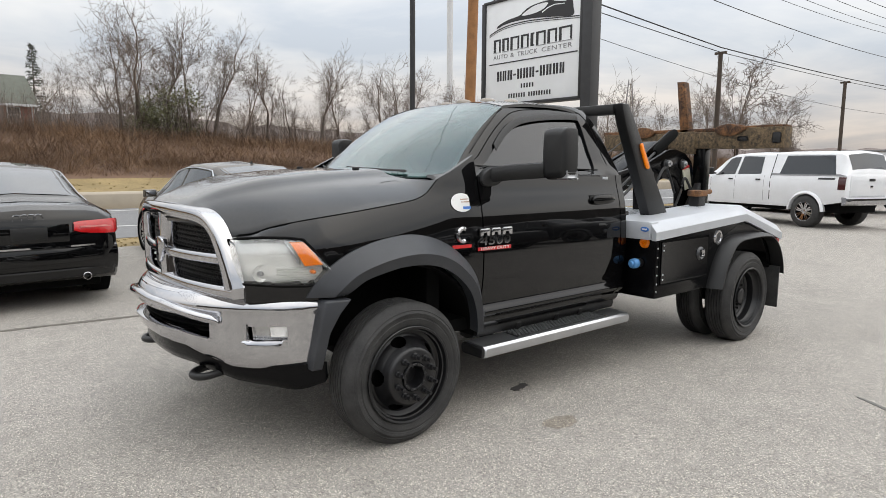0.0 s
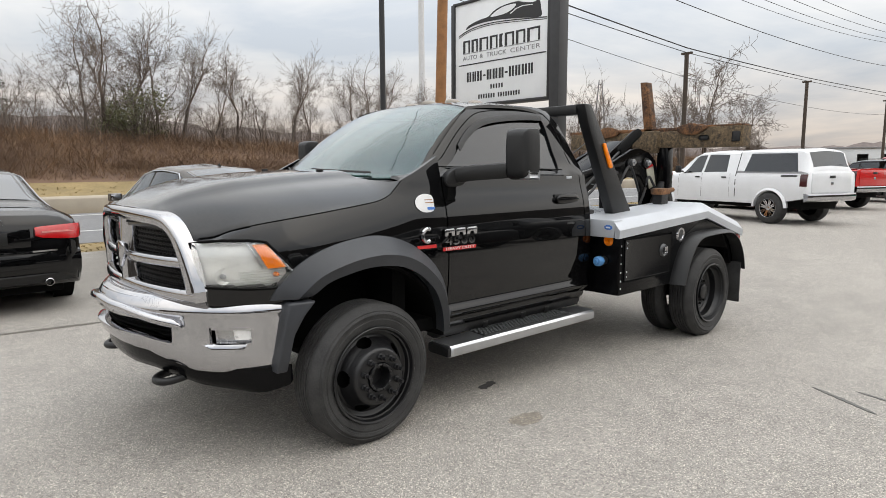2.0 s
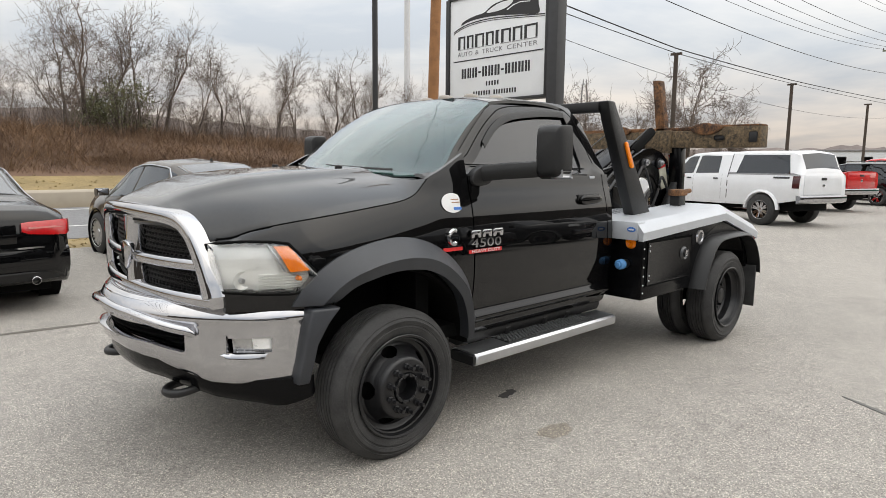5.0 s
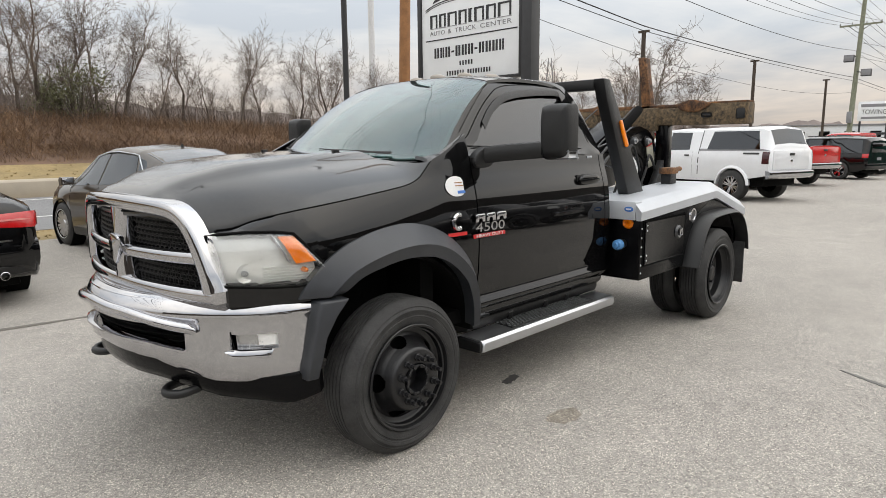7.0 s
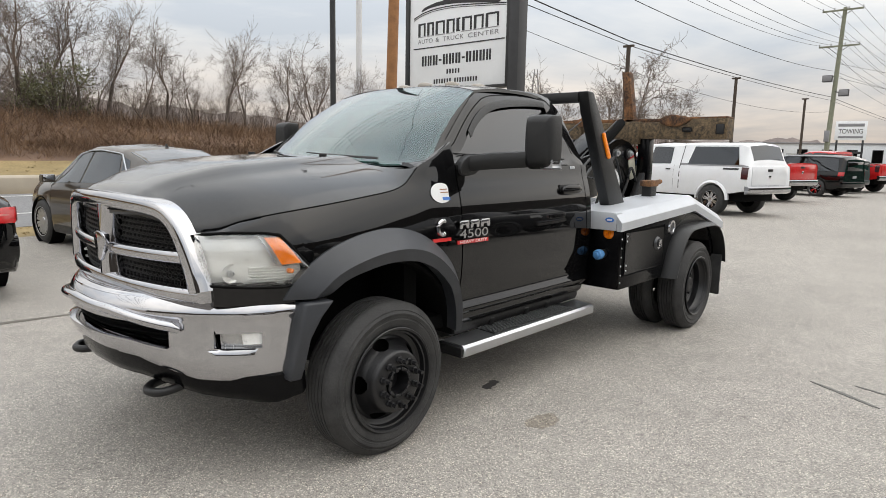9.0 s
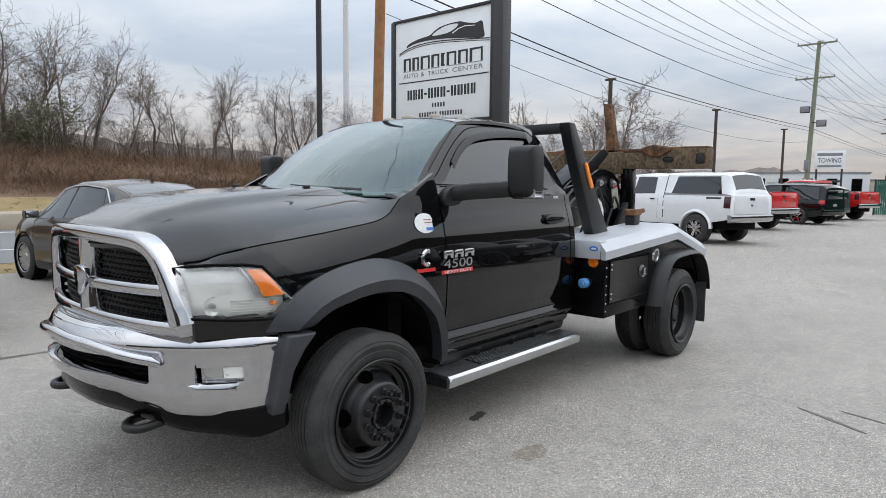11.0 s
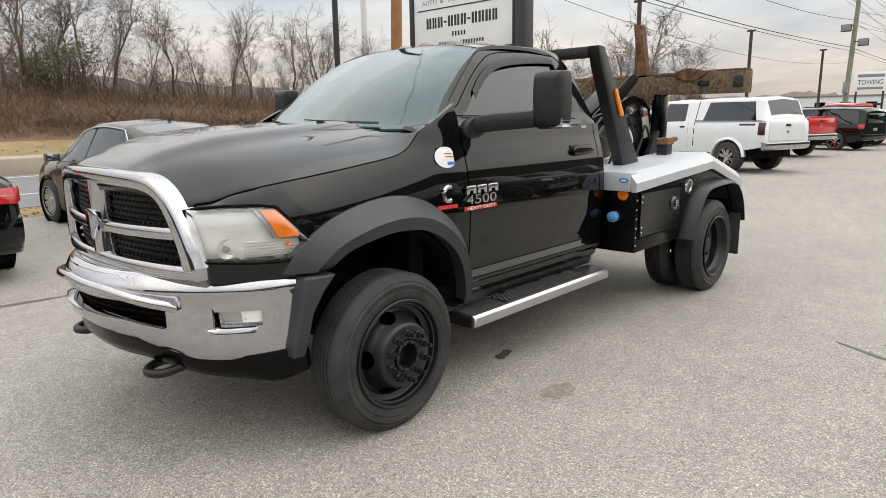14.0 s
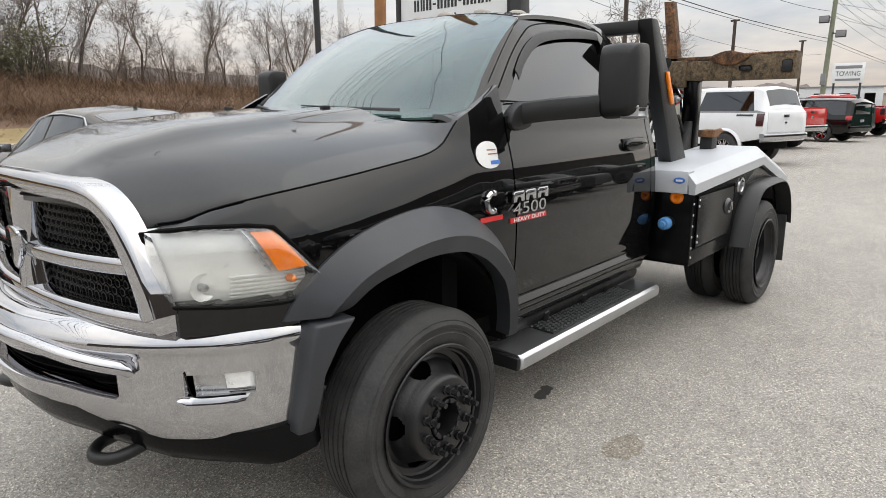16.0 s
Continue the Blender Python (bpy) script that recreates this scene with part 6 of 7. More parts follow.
def pickup(name, label, at, paint, topper, lifted=0.0):
    car = thing(name, label, "pickup truck")
    L0, L1, ax = -3.05, 3.15, (-1.95, 2.1)
    r = 0.43
    h = lifted
    cab0 = -0.75
    bed_top = [(L0, 1.44 + h), (L0 + 0.02, 1.50 + h), (L0 + 0.20, 1.95 + h), (L0 + 0.34, 2.01 + h), (cab0 - 0.25, 2.02 + h), (cab0 - 0.04, 2.02 + h)] if topper else [(L0, 1.42 + h), (cab0 - 0.06, 1.42 + h)]
    spec = dict(x0=L0, x1=L1, axles=ax, arch=0.49, r=r, crease=1.0 + h,
                w=[(L0, 0.96), (0, 0.985), (1.4, 0.985), (2.6, 0.96), (L1 - 0.1, 0.86), (L1, 0.74)],
                sill=[(L0, 0.72 + h), (-2.5, 0.62 + h), (-1.4, 0.52 + h), (2.0, 0.5 + h), (L1, 0.6 + h)],
                belt=[(L0, 1.37 + h), (-0.6, 1.37 + h), (1.2, 1.33 + h), (L1, 1.2 + h)],
                top=bed_top + [(cab0, 1.98 + h), (0.2, 2.02 + h), (0.7, 1.99 + h), (0.95, 1.90 + h), (1.5, 1.48 + h), (1.62, 1.43 + h), (2.3, 1.38 + h), (2.9, 1.30 + h), (L1 - 0.05, 1.22 + h), (L1, 1.05 + h)],
                roof_w=[(L0, 0.74), (-0.6, 0.74), (0.6, 0.72), (1.6, 0.80)])
    sh = Shell(spec)
    part("body", sh.body(), paint, car)
    for s in (-1, 1):
        side_glass(sh, car, s, ((1.30, 0.80), (0.52, 0.46)), M_TINT)
        side_glass(sh, car, s, ((0.42, 0.36), (-0.44, -0.38)), M_TINT)
        if topper:
            side_glass(sh, car, s, ((cab0 - 0.30, cab0 - 0.42), (L0 + 0.30, L0 + 0.48)), M_TINT)
            part("topper_seam", band(sh, L0 + 0.02, cab0 - 0.05, 0, 4.95, 5.1, s, 0.006, 12), M_GREYINK, car)
        for x in ax:
            wheel_of(car, x, s * 1.0, r, 0.29, s, M_CHROME, 8, 0.58)
            fl = [[(x + rr * math.cos(a), s * y, r + rr * math.sin(a)) for rr, y in ((0.56, 0.965), (0.545, 0.99), (0.50, 1.01), (0.485, 1.0), (0.485, 0.80))] for a in span(0.05, math.pi - 0.05, 24)]
            part("wheel_flare", loft(fl), paint, car)
        for x in (0.47, -0.58, 1.42):
            part("door_gap", band(sh, x - 0.006, x + 0.006, 0, 2.2, 5.0, s, 0.002, 2), M_GREYINK, car)
        part("cab_gap", band(sh, cab0 - 0.055, cab0 - 0.03, 0, 1.5, 6.0, s, 0.003, 2), M_DARK, car)
        for x in (0.55, -0.46):
            part("door_handle", box(x, x + 0.16, s * 0.96, s * 0.995, 1.22 + h, 1.26 + h, 0.006), M_PLASTIC, car)
        part("tail_lamp", band(sh, L0 - 0.002, L0 + 0.20, 0, 3.1, 4.8, s, 0.01), M_SMOKED, car, "smoked red tail lamp")
        part("side_decal", band(sh, L0 + 0.30, L0 + 0.78, 0, 4.05, 4.55, s, 0.006), M_INK, car, "black trim lettering bar")
        part("door_mirror", box(1.22, 1.34, s * 1.05, s * 1.22, 1.36 + h, 1.58 + h, 0.03), M_PLASTIC, car)
        part("door_mirror_arm", tube([(1.28, s * 0.93, 1.40 + h), (1.28, s * 1.08, 1.42 + h)], 0.025, 8), M_PLASTIC, car)
        part("headlight", band(sh, L1 - 0.30, L1 - 0.03, 0, 3.5, 4.9, s, 0.01), M_REFLECT, car)
    part("windscreen", sheet(lambda u, v: sh.over(0.93 + u * 0.55, v * 0.93), span(0, 1, 8), span(-1, 1, 13), (0, 0, -0.004)), M_WIND2, car)
    part("tailgate", box(L0 - 0.02, L0 + 0.02, -0.78, 0.78, 0.86 + h, 1.38 + h, 0.012), paint, car)
    part("tailgate_handle", box(L0 - 0.035, L0 - 0.018, -0.11, 0.11, 1.24 + h, 1.31 + h, 0.008), M_PLASTIC, car)
    part("tailgate_badge", box(L0 - 0.03, L0 - 0.018, -0.05, 0.05, 1.06 + h, 1.14 + h, 0.006), M_CHROME, car)
    if topper:
        part("topper_hatch", sheet(lambda u, v: sh.over(L0 + 0.035 + 0.155 * u, v * 0.93, 0.012), span(0, 1, 6), span(-1, 1, 9), (0.004, 0, -0.004)), M_TINT, car, "dark topper hatch glass")
    else:
        part("bed_floor", box(L0 + 0.1, cab0 - 0.15, -0.80, 0.80, 1.425 + h, 1.432 + h), M_DARK, car)
    part("rear_bumper", loft([[(L0 - 0.10 + d + 0.05 * abs(v) ** 4, v * 0.97, z + h) for d, z in ((0.12, 0.84), (0.0, 0.83), (-0.02, 0.76), (0.0, 0.66), (0.10, 0.62))] for v in span(-1, 1, 13)]), M_CHROME, car, "chrome rear bumper")
    part("front_bumper", loft([[(L1 + 0.04 - d - 0.12 * abs(v) ** 3, v * 0.95, z + h) for d, z in ((0.12, 0.80), (0.0, 0.78), (-0.02, 0.7), (0.0, 0.56), (0.10, 0.52))] for v in span(-1, 1, 13)]), M_CHROME, car)
    gr = part("grille", box(L1 - 0.06, L1 + 0.015, -0.55, 0.55, 0.86 + h, 1.16 + h, 0.02), M_CHROME, car)
    for y in (-0.4, -0.24, -0.08, 0.08, 0.24, 0.4):
        part("grille_slot", box(L1 + 0.012, L1 + 0.02, y - 0.055, y + 0.055, 0.90 + h, 1.12 + h, 0.004), M_DARK, gr)
    part("underbody", box(L0 + 0.3, L1 - 0.3, -0.70, 0.70, 0.42, 0.75 + h, 0.02), M_DARK, car)
    part("rear_axle", tube([(ax[0], -0.8, r), (ax[0], 0.8, r)], 0.08, 10), M_DARK, car)
    car.matrix_world = at
    return car


def suv(name, label, at, paint):
    car = thing(name, label, "suv")
    L0, L1, ax, r = -2.6, 2.5, (-1.45, 1.5), 0.40
    spec = dict(x0=L0, x1=L1, axles=ax, arch=0.46, r=r, crease=0.85,
                w=[(L0, 0.86), (L0 + 0.1, 0.95), (-1, 1.0), (1.6, 0.99), (L1 - 0.2, 0.88), (L1, 0.7)],
                sill=[(L0, 0.5), (L0 + 0.4, 0.36), (2.0, 0.34), (L1, 0.42)], belt=[(L0, 1.15), (0, 1.12), (1.0, 1.10), (L1, 1.0)],
                top=[(L0, 1.70), (L0 + 0.2, 1.84), (-1.5, 1.89), (0.2, 1.88), (0.6, 1.80), (1.25, 1.28), (1.35, 1.22), (2.2, 1.13), (L1 - 0.08, 1.05), (L1, 0.85)],
                roof_w=[(L0, 0.72), (0.5, 0.72), (1.3, 0.8)])
    sh = Shell(spec)
    part("body", sh.body(), paint, car)
    for s in (-1, 1):
        for c in (((1.1, 0.6), (0.28, 0.22)), ((0.2, 0.15), (-0.85, -0.8)), ((-0.95, -0.9), (L0 + 0.25, L0 + 0.35))):
            side_glass(sh, car, s, c, M_TINT)
        for x in ax:
            wheel_of(car, x, s * 0.995, r, 0.27, s, M_CHROME, 6)
        part("tail_lamp", band(sh, L0, L0 + 0.22, 0, 3.6, 5.0, s, 0.01), M_RED, car, "red tail lamp")
        part("door_gap", band(sh, 0.235, 0.245, 0, 2.2, 5.0, s, 0.002, 2), M_DARK, car)
        part("roof_rail", tube([(x, s * 0.66, 1.93) for x in (0.3, -0.4, -1.2, -2.1)], 0.02, 6), M_PLASTIC, car)
        part("door_mirror", box(0.98, 1.10, s * 1.02, s * 1.2, 1.12, 1.3, 0.03), paint, car)
    part("rear_window", box(L0 - 0.012, L0 + 0.012, -0.62, 0.62, 1.2, 1.62, 0.01), M_TINT, car)
    part("windscreen", sheet(lambda u, v: sh.over(0.62 + u * 0.62, v * 0.93), span(0, 1, 8), span(-1, 1, 13), (0, 0, -0.004)), M_WIND2, car)
    part("rear_bumper", loft([[(L0 - 0.06 + d + 0.06 * abs(v) ** 4, v * 0.92, z) for d, z in ((0.1, 0.72), (0, 0.70), (-0.02, 0.6), (0.02, 0.46), (0.1, 0.44))] for v in span(-1, 1, 13)]), paint, car)
    part("number_plate", box(L0 - 0.018, L0 - 0.008, -0.16, 0.16, 0.86, 0.98, 0.003), M_GREYINK, car)
    part("underbody", box(L0 + 0.3, L1 - 0.3, -0.70, 0.70, 0.3, 0.6, 0.02), M_DARK, car)
    car.matrix_world = at
    return car


saloon("saloon_car", "black saloon car parked nose to the verge", pose(-1.27, 6.48, 0, 0, 0, 92) @ Matrix.Scale(1.03, 4), M_PAINT, "audi")
saloon("saloon_car", "dark bronze saloon car parked beside the black one", pose(2.15, 6.89, 0, 0, 0, 95) @ Matrix.Scale(1.05, 4), M_BROWNPAINT, "sedan")
pickup("pickup_truck", "white crew cab pickup with a matching topper", pose(17.35, 4.36, 0, 0, 0, 72) @ Matrix.Scale(0.97, 4), M_WHITE, True, 0.02)
pickup("pickup_truck", "red pickup parked behind the white one", pose(24.6, 5.3, 0, 0, 0, 72), M_REDPAINT, False)
suv("suv", "black full-size suv with chrome wheels", pose(30.1, 4.0, 0, 0, 0, 72) @ Matrix.Scale(0.93, 4), M_PAINT)
pickup("pickup_truck", "red pickup at the end of the row", pose(36.5, 4.1, 0, 0, 0, 70), M_REDPAINT, False)
suv("suv", "dark suv at the far end of the row", pose(34.0, 4.3, 0, 0, 0, 72) @ Matrix.Scale(0.9, 4), M_DARKGREY)
saloon("saloon_car", "dark saloon parked past the white pickup", pose(21.6, 5.4, 0, 0, 0, 72), M_PAINT, "sedan")


# ---- dealer sign ----
def dealer_sign():
    sg = thing("dealer_sign", "white dealer sign board in a black frame on posts", "sign", pose(9.1, 6.45, 0, 0, 0, 90))
    # own frame: x runs towards +y of the place, face looks towards +y local, which is -x of the place
    y0, y1, z0, z1 = -1.54, 1.35, 3.05, 5.42
    part("sign_panel", box(y0, y1, -0.10, 0.10, z0, z1, 0.01), M_SIGNFACE, sg)
    for a, b, c, d in ((y0 - 0.07, y0, z0 - 0.06, z1 + 0.06), (y1, y1 + 0.06, z0 - 0.06, z1 + 0.06), (y0, y1, z0 - 0.06, z0), (y0, y1, z1, z1 + 0.06)):
        part("sign_frame", box(a, b, -0.14, 0.14, c, d, 0.01), M_STEELPOLE, sg)
    part("sign_post", box(y0 - 0.33, y0 - 0.075, -0.15, 0.15, 0, z1 + 0.18, 0.01), M_STEELPOLE, sg)
    part("sign_post", box(y1 + 0.062, y1 + 0.16, -0.10, 0.10, 0, z1 + 0.05, 0.01), M_STEELPOLE, sg)
    F = 0.104
    # x of the sign's face runs from right to left as read, so u = -x

    def shape(pts, name, material, label=""):
        part(name, prism([(-u, z) for u, z in pts], "y", F - 0.004, F + 0.004), material, sg, label)
    low = [(1.32, 4.75), (0.84, 4.80), (0.28, 4.865), (-0.07, 4.89), (-0.43, 4.895), (-0.75, 4.87), (-0.97, 4.82)]
    top = [(-0.88, 4.90), (-0.56, 4.97), (-0.25, 5.00), (-0.07, 5.09), (0.11, 5.15), (0.39, 5.18), (0.67, 5.18), (0.84, 5.13), (1.11, 5.08), (1.28, 5.10), (1.33, 4.92)]
    car = smooth_poly([(u, z, 0) for u, z in low + top], 4, True)
    shape([(p.x, p.y) for p in car], "car_silhouette", M_INK, "black sports car silhouette")
    glass = smooth_poly([(-0.15, 4.985, 0), (0.05, 5.09, 0), (0.30, 5.145, 0), (0.62, 5.135, 0), (0.50, 5.03, 0), (0.22, 4.975, 0)], 4, True)
    part("car_window", prism([(-p.x, p.y) for p in glass], "y", F, F + 0.008), M_SIGNFACE, sg)
    line = [(0.44, 4.96), (0.62, 5.04), (0.82, 5.07), (1.10, 5.04), (1.10, 5.025), (0.82, 5.05), (0.64, 5.02), (0.47, 4.945)]
    part("car_line", prism([(-u, z) for u, z in line], "y", F, F + 0.008), M_SIGNFACE, sg)
    arc = [(-1.22, 4.70), (-0.94, 4.79), (-0.56, 4.845), (-0.07, 4.855), (0.40, 4.825), (0.95, 4.775), (1.50, 4.72)]
    curve = [(p.x, p.y) for p in smooth_poly([(u, z, 0) for u, z in arc], 5)]
    for drop, w in ((0.0, 0.022), (-0.045, 0.012)):
        shape([(u, z + drop) for u, z in curve] + [(u, z + drop - w) for u, z in curve[::-1]], "swoosh", M_INK)
    # the name as plain shapes of double strokes, the trade under it in letters, number and address as bars
    u = -1.07
    for w in (0.23, 0.21, 0.28, 0.24, 0.11, 0.28, 0.27, 0.36):
        z, q = 4.27, 4.56
        if w < 0.15:
            shape([(u, z), (u, q), (u + w, q), (u + w, q - 0.03), (u + w * 0.75, q - 0.03), (u + w * 0.75, z + 0.03), (u + w, z + 0.03), (u + w, z)], "name_shape", M_INK)
        else:
            a, b = u + 0.07, u + w - 0.05
            shape([(u, z), (u, q), (u + w, q), (u + w, z), (b, z), (b, q - 0.04), (a, q - 0.04), (a, z)], "name_shape", M_INK)
            shape([(u - 0.012, z - 0.02), (u - 0.012, z - 0.008), (u + w + 0.012, z - 0.008), (u + w + 0.012, z - 0.02)], "name_outline", M_GREYINK)
        u += w + 0.058
    for text, a, b in (("AUTO", -1.075, -0.60), ("&", -0.51, -0.40), ("TRUCK", -0.29, 0.34), ("CENTER", 0.46, 1.325)):
        words("trade_words", text, 0.14, sg.matrix_world @ pose(-(a + b) / 2, F + 0.001, 4.145, 90, 0, 180), M_GREYINK, sg, "grey lettering " + text, 0.002, 1.1, b - a)
    shape([(-1.22, 3.98), (-1.22, 4.005), (1.48, 4.005), (1.48, 3.98)], "rule_line", M_INK)
    u = -0.94
    for w in (0.145, 0.115, 0.145, 0.08, 0.145, 0.145, 0.145, 0.08, 0.145, 0.145, 0.145, 0.125):
        if w == 0.08:
            shape([(u, 3.67), (u, 3.71), (u + w, 3.71), (u + w, 3.67)], "number_bar", M_INK)
        else:
            for a, b in ((u, u + w * 0.4), (u + w * 0.62, u + w)):
                shape([(a, 3.58), (a, 3.81), (b, 3.81), (b, 3.58)], "number_bar", M_INK)
        u += w + 0.046
    for a, b, c, d in ((-0.15, 0.28, 3.365, 3.465), (-0.55, 0.02, 3.16, 3.26), (0.09, 0.79, 3.16, 3.26)):
        n = max(4, int((b - a) / 0.075))
        for k in range(n):
            u = a + (b - a) * k / n
            shape([(u, c), (u, d), (u + 0.04, d), (u + 0.04, c)], "address_bar", M_INK)


dealer_sign()


# ---- poles and wires ----
def pole(name, label, foot, top, r0, r1, material, category="pole", group=""):
    ob = thing(name, label, category, group=group)
    n = 8
    part("shaft", tube([Vector(foot).lerp(Vector(top), k / n) for k in range(n + 1)], [r0 + (r1 - r0) * k / n for k in range(n + 1)], 14), material, ob)
    return ob


pole("light_pole", "slim black steel pole at the lot's edge", (8.4, 10.0, 0), (8.4, 10.0, 10.5), 0.075, 0.07, M_STEELPOLE)
pole("tall_white_pole", "tall white steel pole beyond the trees", (56.2, 65.0, 0), (56.2, 65.0, 30), 0.45, 0.38, M_WHITEPOLE)
pole("leaning_pole", "brown leaning wooden utility pole", (10.45, 10.1, 0), (10.85, 10.0, 15.2), 0.165, 0.12, M_ORANGEWOOD)
for x in (24.8, 39.2, 56.0):
    p = pole("wooden_pole", "dark wooden pole with a short top bar", (x, 10, 0), (x, 10, 6.4), 0.11, 0.09, M_WOOD, group="lot poles")
    part("top_bar", box(x - 0.05, x + 0.05, 9.75, 10.25, 6.32, 6.42, 0.01), M_WOOD, p)
UX, UY = 65.1, 10.0
util = pole("utility_pole", "tall grey-green wooden utility pole with two crossarms", (UX, UY, 0), (UX + 0.3, UY - 0.3, 15.0), 0.24, 0.16, M_GREYWOOD)
for z in (14.7, 11.6):
    part("crossarm", box(UX + 0.1, UX + 0.25, UY - 1.75, UY + 1.45, z, z + 0.14, 0.01), M_GREYWOOD, util)
    for dy in (-1.7, -0.6, 0.5, 1.4):
        part("insulator", spin([(0, 0.03), (0.05, 0.05), (0.10, 0.03), (0.15, 0.05), (0.2, 0.02)], (UX + 0.17, UY + dy, z + 0.14), "z", 8), M_GREYINK, util)
    part("arm_brace", tube([(UX + 0.15, UY - 0.9, z), (UX + 0.2, UY, z - 0.6), (UX + 0.15, UY + 0.7, z)], 0.03, 6), M_STEELPOLE, util)
for dy, z, t in ((0.40, 8.5, 10), (-1.0, 7.2, -15)):
    fl = part("flood_light", box(UX - 0.45, UX - 0.15, UY + dy - 0.40, UY + dy + 0.40, z, z + 0.60, 0.04), M_STEELPOLE, util)
    part("flood_glass", box(UX - 0.47, UX - 0.455, UY + dy - 0.36, UY + dy + 0.36, z + 0.06, z + 0.56, 0.01), M_GREYINK, fl)
    part("flood_arm", tube([(UX - 0.2, UY + dy, z + 0.3), (UX + 0.1, UY, z + 0.5)], 0.05, 6), M_STEELPOLE, util)
part("meter_box", box(UX - 0.35, UX - 0.1, UY - 0.2, UY + 0.2, 3.2, 4.2, 0.02), M_GREYINK, util)


def wire(a, b, sag, r=0.012, name="overhead_wire"):
    a, b = Vector(a), Vector(b)
    pts = []
    for k in range(25):
        t = k / 24
        p = a.lerp(b, t)
        p.z -= 4 * sag * t * (1 - t)
        pts.append(p)
    ob = new(name, mesh_of(name, tube(pts, r, 5), M_WIRE))
    return tagged(ob, "thin black overhead wire between poles", "wire", group="overhead wires")


OP = (10.8, 10.0)


def strung(points, sag, r):
    """A wire that hangs from support to support."""
    for a, b in zip(points, points[1:]):
        wire(a, b, sag * (Vector(b) - Vector(a)).length / 25, r)


# the heavy pair over the lot poles, the telephone lines under and over it
strung([(OP[0], OP[1], 7.36), (24.8, 10, 6.60), (39.2, 10, 6.60), (65.0, 10, 7.20), (UX + 60, UY, 6.9)], 0.05, 0.024)
strung([(OP[0], OP[1], 7.05), (24.8, 10, 6.40), (39.2, 10, 6.42), (65.0, 10, 6.90), (UX + 60, UY, 6.6)], 0.05, 0.016)
strung([(OP[0], OP[1] + 0.1, 9.0), (UX, UY + 0.1, 9.5)], 0.42, 0.018)
strung([(UX, UY, 9.5), (UX + 60, UY, 12.4)], 0.2, 0.016)
strung([(UX, UY, 9.4), (UX + 60, UY, 8.4)], 0.2, 0.014)
strung([(OP[0], OP[1], 6.4), (UX, UY, 5.9)], 0.55, 0.010)
for z in (14.9, 11.8):
    for dy in (-1.7, -0.6, 0.5, 1.4):
        lift_z = 0.0 if z > 13 else -1.2
        wire((OP[0], OP[1] + dy * 0.8, z + lift_z), (UX + 0.17, UY + dy, z), 1.0, 0.014)
        wire((UX + 0.17, UY + dy, z), (UX + 60, UY - 2 + dy, z - 0.5), 1.0, 0.014)
        wire((OP[0], OP[1] + dy * 0.8, z), (OP[0] - 55, OP[1] + 1 + dy, z), 1.0, 0.026)
wire((UX, UY, 9.0), (UX + 40, UY - 25, 5.5), 0.8, 0.014)
wire((UX, UY, 10.2), (UX + 30, UY - 30, 6.5), 0.8, 0.014)


# a second utility pole far down the road
far_pole = pole("utility_pole", "distant brown leaning utility pole with two crossarms", (112.0, 9.0, 0), (112.0, 8.35, 12.2), 0.20, 0.14, M_WOOD)
for z, w in ((11.7, 1.3), (9.6, 1.5)):
    part("crossarm", box(111.9, 112.05, 8.45 - w, 8.45 + w, z, z + 0.16, 0.01), M_WOOD, far_pole)
wire((UX, UY, 13.2), (112, 8.4, 11.8), 1.2, 0.014)
wire((UX, UY, 11.0), (112, 8.4, 9.7), 1.2, 0.014)


def slat_fence(x, y0, y1, h):
    """Green slatted chain-link fence with steel posts and a top rail."""
    fence = thing("slat_fence", "tall green slatted fence at the lot's end", "fence")
    n = int((y0 - y1) / 3.0)
    for k in range(n + 1):
        y = y0 + (y1 - y0) * k / n
        part("post", tube([(x, y, 0), (x, y, h + 0.05)], 0.035, 8), M_STEELPOLE, fence)
        if k < n:
            pb = bmesh.new()
            ya = y + (y1 - y0) / n
            m = 28
            for j in range(m):
                c = y + (ya - y) * (j + 0.5) / m
                box(x - 0.008, x + 0.008, c - 0.047, c + 0.047, 0.04, h - 0.02, bm=pb)
            part("slat_panel", pb, M_GREEN, fence, "green privacy slats", 0)
            part("top_rail", tube([(x - 0.03, y, h), (x - 0.03, ya, h)], 0.022, 6), M_STEELPOLE, fence)


slat_fence(43.5, 2.0, -31.0, 2.1)


# ---- towing sign, far buildings, house ----
tow = thing("towing_sign", "white roadside sign lettered for towing", "sign", pose(62.0, 7.65, -0.2, 0, 0, 100))
part("sign_panel", box(-1.15, 1.15, -0.12, 0.12, 3.45, 5.05, 0.02), M_SIGNFACE, tow)
for x in (-0.95, 0.95):
    part("sign_post", box(x - 0.08, x + 0.08, -0.08, 0.08, 0, 3.45, 0.01), M_STEELPOLE, tow)
part("sign_brace", box(-0.95, 0.95, -0.05, 0.05, 2.3, 2.5, 0.01), M_STEELPOLE, tow)
words("sign_words", "TOWING", 0.55, tow.matrix_world @ pose(0, 0.126, 4.18, 90, 0, 180), M_INK, tow, "black lettering TOWING", 0.004, width=1.75)
for z0, z1, w, m in ((4.6, 4.85, 0.95, M_GREYINK), (3.62, 3.80, 0.9, M_GREYINK)):
    part("sign_bar", box(-w, w, 0.12, 0.13, z0, z1, 0.004), m, tow)


